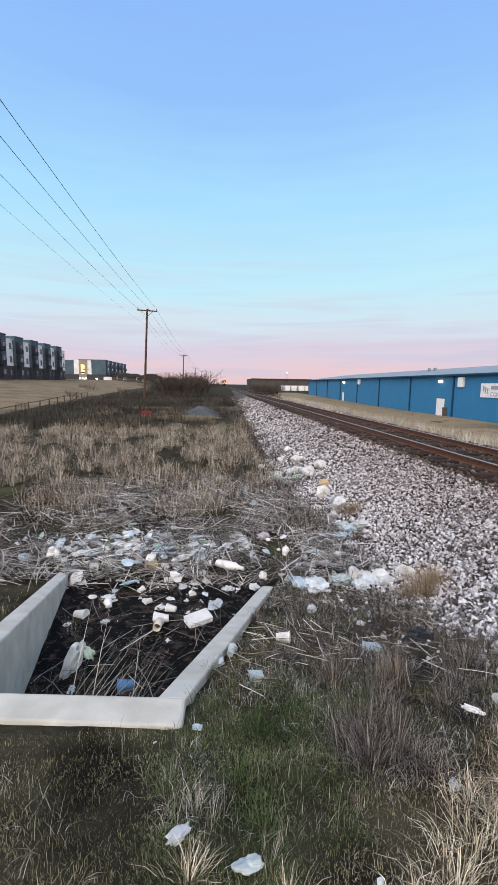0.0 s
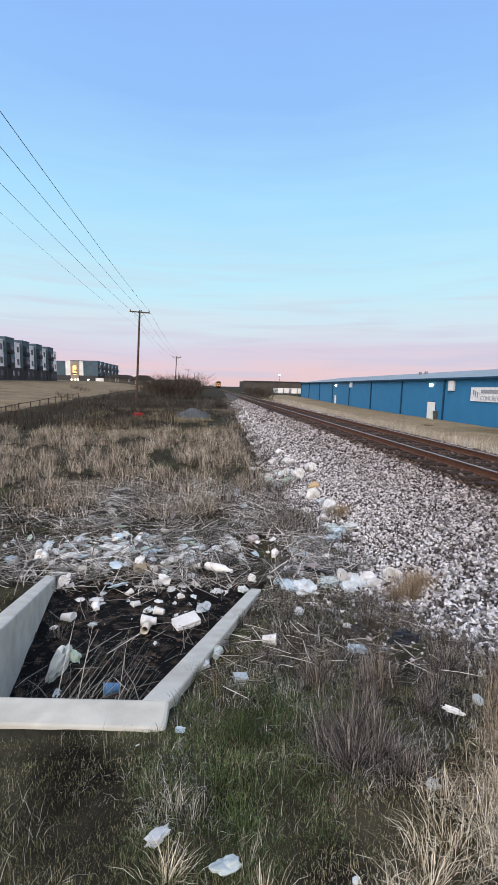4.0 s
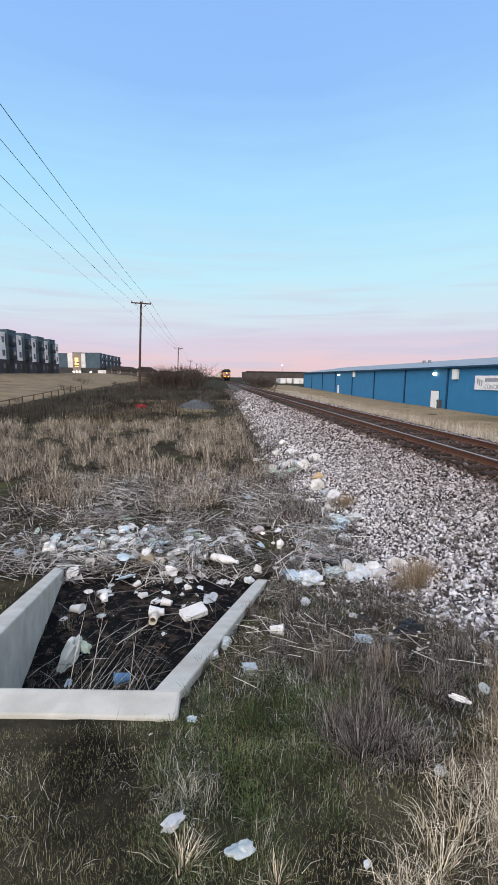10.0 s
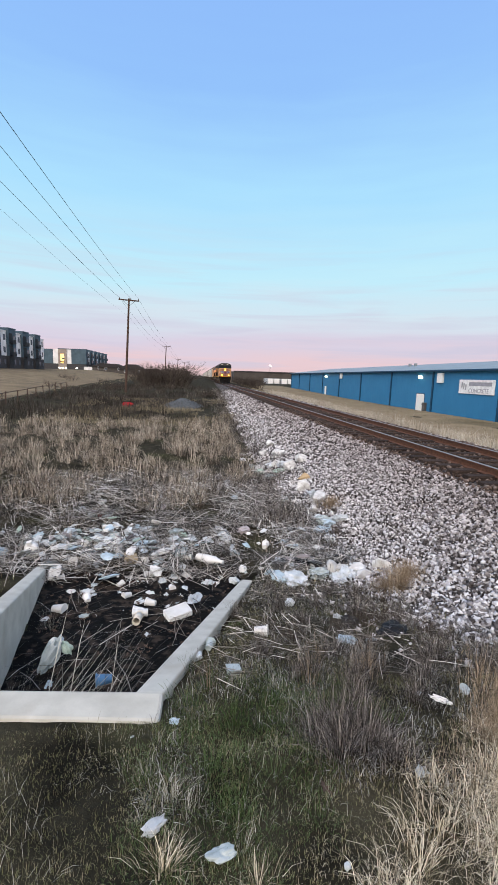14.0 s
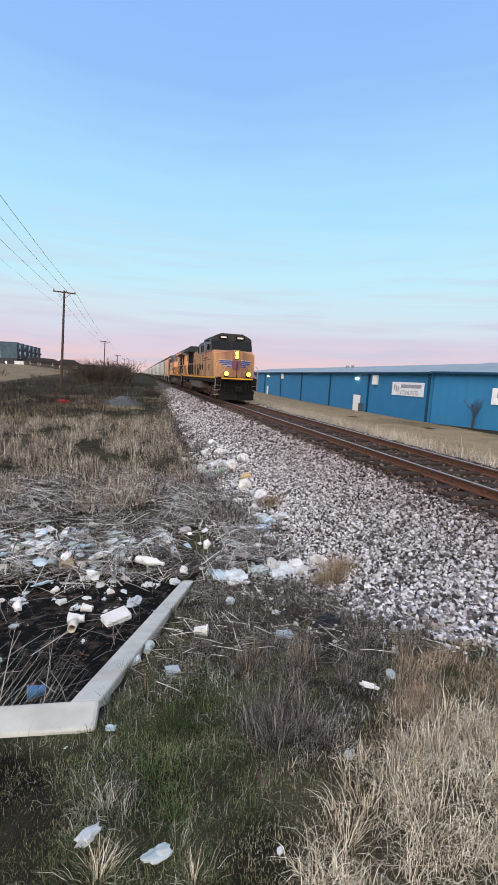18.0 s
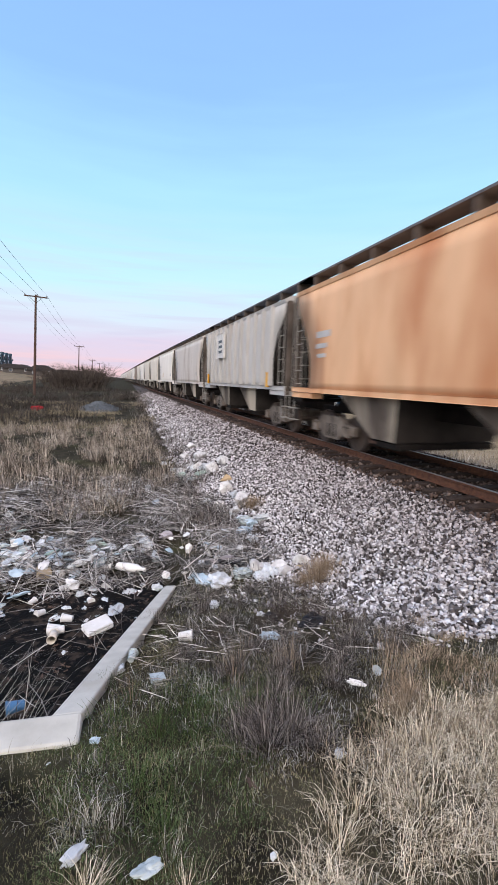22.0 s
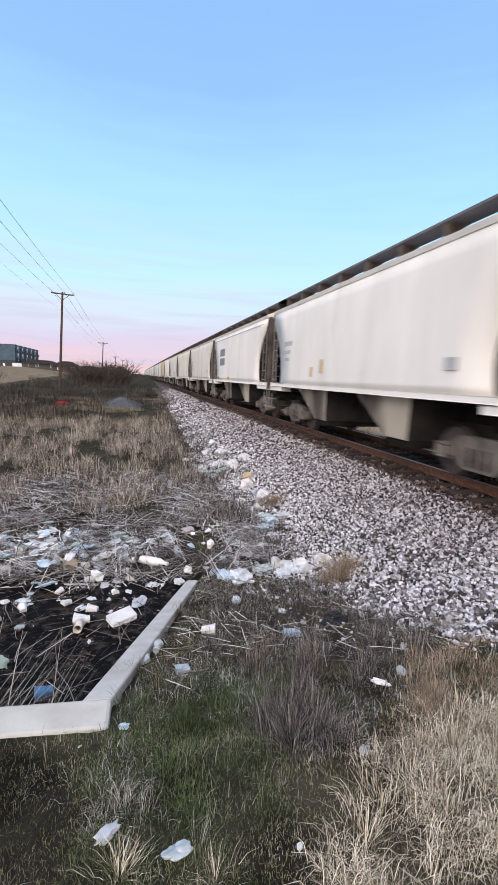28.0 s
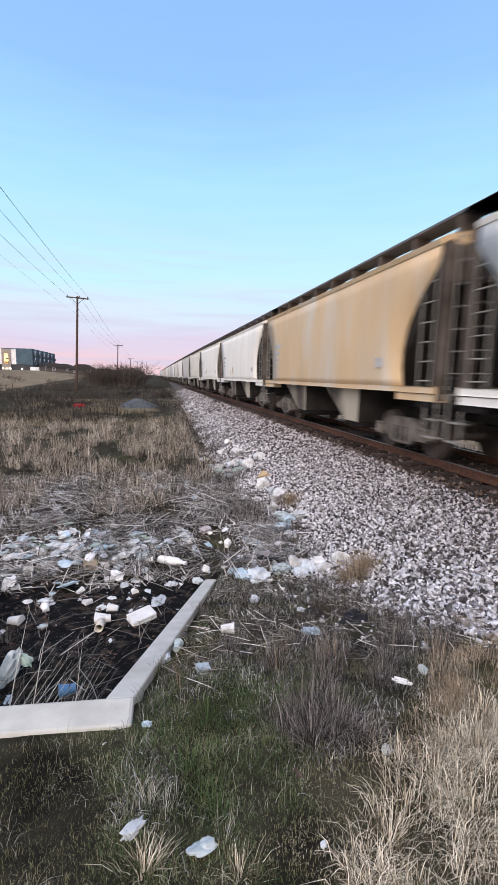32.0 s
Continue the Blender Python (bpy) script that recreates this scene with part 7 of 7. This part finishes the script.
        for k in range(7):
            part("vent_slot", box(s * 1.52, s * 1.528, 3.3, 4.15, 2.1 + 0.07 * k, 2.125 + 0.07 * k), blk, c)
        part("cab_seam", box(s * 1.52, s * 1.526, 2.9, 6.4, 2.88, 2.91), blk, c)
        part("cab_seam", box(s * 1.52, s * 1.526, 5.2, 5.23, 1.7, 3.4), blk, c)
        for y in (7.0, 8.0):
            part("louvre", box(s * 1.46, s * 1.475, y, y + 0.55, 2.2, 2.6), blk, c)
        for i in range(7):
            y = wing + 0.5 + i * 0.58
            part("hood_door", box(s * 1.0, s * 1.066, y, y + 0.46, 1.85, 2.86), M["sill_dark"], c, "brown louvred hood door")
        # seams, grab irons and small doors on the cabinet behind the cab
        for y in (6.42, 7.35, 8.3, 9.25, 10.15):
            part("cabinet_seam", box(s * 1.46, s * 1.468, y, y + 0.035, 1.72, 3.48), blk, c)
        part("cabinet_seam", box(s * 1.46, s * 1.467, 6.45, 10.15, 2.5, 2.53), blk, c)
        part("cabinet_door", box(s * 1.46, s * 1.474, 8.45, 9.1, 2.7, 3.3, 0.005), M["loco_yellow"], c, "dull ochre access door")
        part("cabinet_door", box(s * 1.46, s * 1.474, 9.4, 9.95, 1.75, 2.35, 0.005), M["sill_dark"], c, "grimy access door")
        part("lettering_bar", box(s * 1.52, s * 1.525, 4.3, 6.2, 3.02, 3.08), M["sill_dark"], c)
        part("window_visor", box(s * 1.5, s * 1.62, 3.85, 5.45, 4.3, 4.34), blk, c)
        part("mirror", box(s * 1.53, s * 1.66, 3.7, 3.76, 3.6, 4.0, 0.01), blk, c)
        # handrails
        post = mesh_of(rod((s * 1.47, 0, 1.66), (s * 1.47, 0, 2.72), 0.028, None, 5), "stanchion", M["frame_grey"])
        for i in range(11):
            part("stanchion", post, None, c, at=pose(0, 8.9 + i * 1.2, 0), label="dark handrail post")
        part("handrail", rod((s * 1.47, 8.9, 2.72), (s * 1.47, L - 1.1, 2.72), 0.02, None, 5), M["handrail_white"], c)
        # end steps and grab rails
        for y, d in ((1.0, 1), (L - 1.0, -1)):
            bm = bmesh.new()
            for k in range(4):
                add_box(bm, s * 1.1, s * 1.5, y + d * (0.02 + 0.05 * k), y + d * (0.42 + 0.05 * k), 0.45 + 0.3 * k, 0.48 + 0.3 * k)
            part("step", bm, M["handrail_white"], c)
            part("step_well", box(s * 1.1, s * 1.4, min(y + d * 0.3, y + d * 0.75), max(y + d * 0.3, y + d * 0.75), 0.4, 1.6), M["truck_steel"], c)
            part("step_side", box(s * 1.06, s * 1.1, min(y - d * 0.1, y + d * 0.6), max(y - d * 0.1, y + d * 0.6), 0.35, 1.6), dark, c)
            bm = bmesh.new()
            add_rod(bm, (s * 1.48, y, 0.9), (s * 1.48, y - d * 0.05, 2.35), 0.024, None, 5)
            add_rod(bm, (s * 1.48, y - d * 0.05, 2.35), (s * 1.3, y + d * 0.55, 2.6), 0.022, None, 5)
            add_rod(bm, (s * 1.42, y - d * 0.06, 1.62), (s * 0.62, y - d * 0.06, 2.55), 0.032, None, 5)
            part("grab_rail", bm, M["handrail_white"], c)
        # tanks under the walkway
        part("air_reservoir", rod((s * 1.2, 15.0, 1.08), (s * 1.2, 17.0, 1.08), 0.2, None, 12), M["tank_grey"], c)
        part("battery_box", box(s * 0.9, s * 1.48, 7.4, 8.6, 0.75, 1.26, 0.03), M["tank_grey"], c)
    part("fuel_tank", prism([(-1.45, 1.25), (-1.48, 0.7), (-1.1, 0.42), (1.1, 0.42), (1.48, 0.7), (1.45, 1.25)], "y", 8.8, 14.6), M["tank_grey"], c)
    ye = L - 1.25
    part("end_window", box(-0.8, -0.2, ye, ye + 0.02, 3.3, 3.9), blk, c, "dark opening in the end wall")
    part("end_window", box(0.2, 0.8, ye, ye + 0.02, 3.3, 3.9), blk, c, "dark opening in the end wall")
    part("end_door", box(-0.3, 0.3, ye, ye + 0.015, 1.75, 3.1, 0.004), yellow, c)
    for x in (-0.7, -0.45, 0.45, 0.7):
        part("rear_hose", rod((x, L - 0.98, 1.3), (x, L - 0.75, 0.6), 0.03, None, 5), blk, c)
    # ends
    bm = bmesh.new()
    ring = [[bm.verts.new(p) for p in ((-1.25, y1, z), (0, y0, z), (1.25, y1, z), (1.25, 1.15, z), (-1.25, 1.15, z))] for y0, y1, z in ((0.42, 0.8, 0.14), (0.58, 0.92, 0.5), (0.62, 0.96, 0.86))]
    for a, b in zip(ring, ring[1:]):
        for k in range(5):
            bm.faces.new((a[k], a[(k + 1) % 5], b[(k + 1) % 5], b[k]))
    bm.faces.new(ring[0][::-1]); bm.faces.new(ring[-1])
    bmesh.ops.recalc_face_normals(bm, faces=bm.faces)
    part("plow", bm, blk, c, "black snow plow pilot")
    part("pilot", box(-1.48, 1.48, 1.02, 1.16, 0.8, 1.5), blk, c)
    for s in (-1, 1):
        for z in (0.5, 0.8, 1.1):
            part("step_edge", box(s * 1.12, s * 1.5, 0.9, 0.93, z, z + 0.025), M["ladder_grey"], c, "worn steel step edge")
    part("anticlimber", box(-1.1, 1.1, 0.72, 1.1, 1.45, 1.62, 0.03), dark, c)
    part("pilot", box(-1.5, 1.5, L - 1.15, L - 1.0, 0.3, 1.5), blk, c)
    for y0, y1 in ((-0.15, 0.9), (L - 0.95, L + 0.15)):
        part("coupler", box(-0.16, 0.16, y0, y1, 0.72, 1.04, 0.04), dark, c)
    for x in (-0.9, -0.6, -0.3, 0.3, 0.6, 0.9):
        part("air_hose", rod((x, 0.75, 1.3), (x * 0.95, 0.6, 0.6), 0.03, None, 5), blk, c)
    part("horn", box(-0.25, 0.25, 9.2, 9.6, 4.42, 4.62, 0.03), blk, c)
    part("exhaust_stack", box(-0.35, 0.35, 11.3, 12.3, 4.4, 4.56, 0.03), blk, c)
    for y in (4.55, L - 4.6):
        loco_truck(c, y, pool)
    return c


PAINT = {
    "tan": weathered("hopper_tan", (0.8, 0.48, 0.27), (0.5, 0.21, 0.09), 0.46, 0.74),
    "orange": weathered("hopper_orange_tan", (0.64, 0.45, 0.26), (0.58, 0.5, 0.4), 0.48, 0.72),
    "white": weathered("hopper_white", (0.87, 0.815, 0.735), (0.56, 0.48, 0.38), 0.66, 0.9),
    "cream": weathered("hopper_cream", (0.74, 0.675, 0.575), (0.46, 0.36, 0.25), 0.6, 0.85),
    "rusty": weathered("hopper_cream_rusty", (0.76, 0.675, 0.565), (0.5, 0.27, 0.09), 0.62, 0.72),
    "dusty": weathered("hopper_dusty_tan", (0.6, 0.55, 0.5), (0.34, 0.27, 0.21), 0.52, 0.8),
    "grey": weathered("hopper_grey", (0.5, 0.49, 0.47), (0.3, 0.26, 0.22), 0.58, 0.8),
    "brown": weathered("hopper_grey_brown", (0.3, 0.265, 0.24), (0.16, 0.12, 0.1), 0.55, 0.75),
}
M["sign_green"] = material("sign_green", (0.06, 0.3, 0.22), 0.5, bump=0)
M["sign_dark"] = material("sign_dark", (0.08, 0.1, 0.12), 0.5, bump=0)
M["mark_grey"] = material("marking_grey", (0.25, 0.25, 0.26), 0.6, bump=0)
M["mark_orange"] = material("marking_orange", (0.68, 0.5, 0.26), 0.6, bump=0)
M["mark_pale"] = material("marking_faint_grey", (0.5, 0.49, 0.48), 0.6, bump=0)
SMALL = [(1.85, 2.85, 0.75, 0.16, "mark_pale"), (1.85, 2.58, 0.6, 0.12, "mark_pale"), (1.95, 2.34, 0.45, 0.1, "mark_pale"), (10.3, 1.95, 0.3, 0.22, "mark_pale")]
FADED = SMALL + [(5.0, 1.9, 0.22, 0.4, "mark_orange"), (4.3, 1.8, 0.16, 0.3, "mark_orange")]
SPOTS = [(2.0, 2.6, 0.8, 0.12, "mark_pale"), (2.0, 2.36, 0.7, 0.12, "mark_pale"), (1.85, 2.0, 0.2, 0.5, "mark_orange"), (4.6, 1.95, 0.3, 0.5, "mark_orange"), (9.2, 1.9, 0.22, 0.3, "mark_grey"), (6.9, 2.0, 0.3, 0.3, "mark_grey")]
BLOCKS = [(2.6, 2.95, 1.4, 0.42, "mark_grey"), (2.6, 2.4, 1.4, 0.42, "mark_grey"), (1.9, 1.6, 0.5, 0.12, "stripe_yellow"), (4.9, 1.6, 0.5, 0.12, "stripe_yellow"), (0.9, 3.93, 10.9, 0.02, "mark_grey")]


def build_train():
    first = locomotive(M["loco_yellow"], M["loco_grey"], "faded yellow diesel locomotive with grey cab roof and lit headlights", WHEELS_LOCO)
    second = locomotive(M["loco_orange"], M["loco_grey_light"], "orange-yellow diesel locomotive running cab last with a red roof stripe", WHEELS_REAR, True, 14.6)
    TRAIN.append((first, 0.0, LOCO_L, False))
    TRAIN.append((second, LOCO_L + 0.3, LOCO_L, True))
    kinds = {
        "tan": hopper(PAINT["tan"], "tan covered hopper car with rusty streaks", bars=SMALL),
        "ribbed": hopper(PAINT["grey"], "grey covered hopper car with ribbed sides and a white panel", True, M["sign_dark"]),
        "cream": hopper(PAINT["cream"], "dusty cream covered hopper car with smooth sides", bars=SMALL),
        "white": hopper(PAINT["white"], "white covered hopper car with smooth curved sides", bars=FADED),
        "brown": hopper(PAINT["brown"], "grey-brown ribbed covered hopper car with a green and white panel", True, M["sign_green"]),
        "rusty": hopper(PAINT["rusty"], "cream covered hopper car with orange rust patches", bars=SMALL),
        "orange": hopper(PAINT["orange"], "orange-tan covered hopper car with faded sides", bars=SMALL),
        "grey": hopper(PAINT["dusty"], "dusty grey-tan covered hopper car with smooth sides", bars=SMALL),
        "marked": hopper(PAINT["white"], "off-white covered hopper car with two large grey blocks", bars=BLOCKS),
        "spotted": hopper(PAINT["cream"], "cream covered hopper car with small yellow marks", bars=SPOTS),
    }
    order = ["tan", "ribbed", "grey", "white", "cream", "cream", "white", "cream", "brown", "white", "marked", "cream", "rusty", "spotted", "white", "orange", "white", "white", "cream", "grey"]
    order += ["white", "cream", "white", "grey", "cream", "white", "white", "cream", "tan", "white", "cream", "grey", "white", "cream", "white", "white", "cream", "grey", "white", "cream"]
    used = set()
    for i, k in enumerate(order):
        ob = kinds[k]
        if k in used:
            ob = copy_thing(kinds[k], Matrix())
            WHEELS_CAR.extend(o for o in ob.children_recursive if o.name.startswith("wheelset"))
        used.add(k)
        TRAIN.append((ob, FIRST_CAR + i * CAR_L, CAR_L, False))


build_train()


def spin(pool, rate):
    """All wheelsets of a pool turn together about their axles."""
    walk(pool[0], [(k / 30, pose(0, 0, 0, math.degrees(rate) * k / 30)) for k in range(961)])
    keys = pool[0].animation_data
    for w in pool[1:]:
        w.rotation_mode = "QUATERNION"
        w.animation_data_create()
        w.animation_data.action = keys.action
        w.animation_data.action_slot = keys.action_slot


def motions():
    for ob, off, length, turned in TRAIN:
        rows = []
        for t in range(0, 33):
            mid = NOSE19 - SPEED * (t - 19) + off + length / 2
            turn = math.degrees(math.atan2(track_x(mid - 4) - track_x(mid + 4), 8.0))
            m = pose(track_x(mid), mid, 0, 0, 0, turn)
            m = m @ (pose(0, length / 2, 0, 0, 0, 180) if turned else pose(0, -length / 2, 0))
            rows.append((t, m))
        walk(ob, rows)
    spin(WHEELS_LOCO, SPEED / 0.53)
    spin(WHEELS_REAR, -SPEED / 0.53)
    spin(WHEELS_CAR, SPEED / 0.46)


motions()
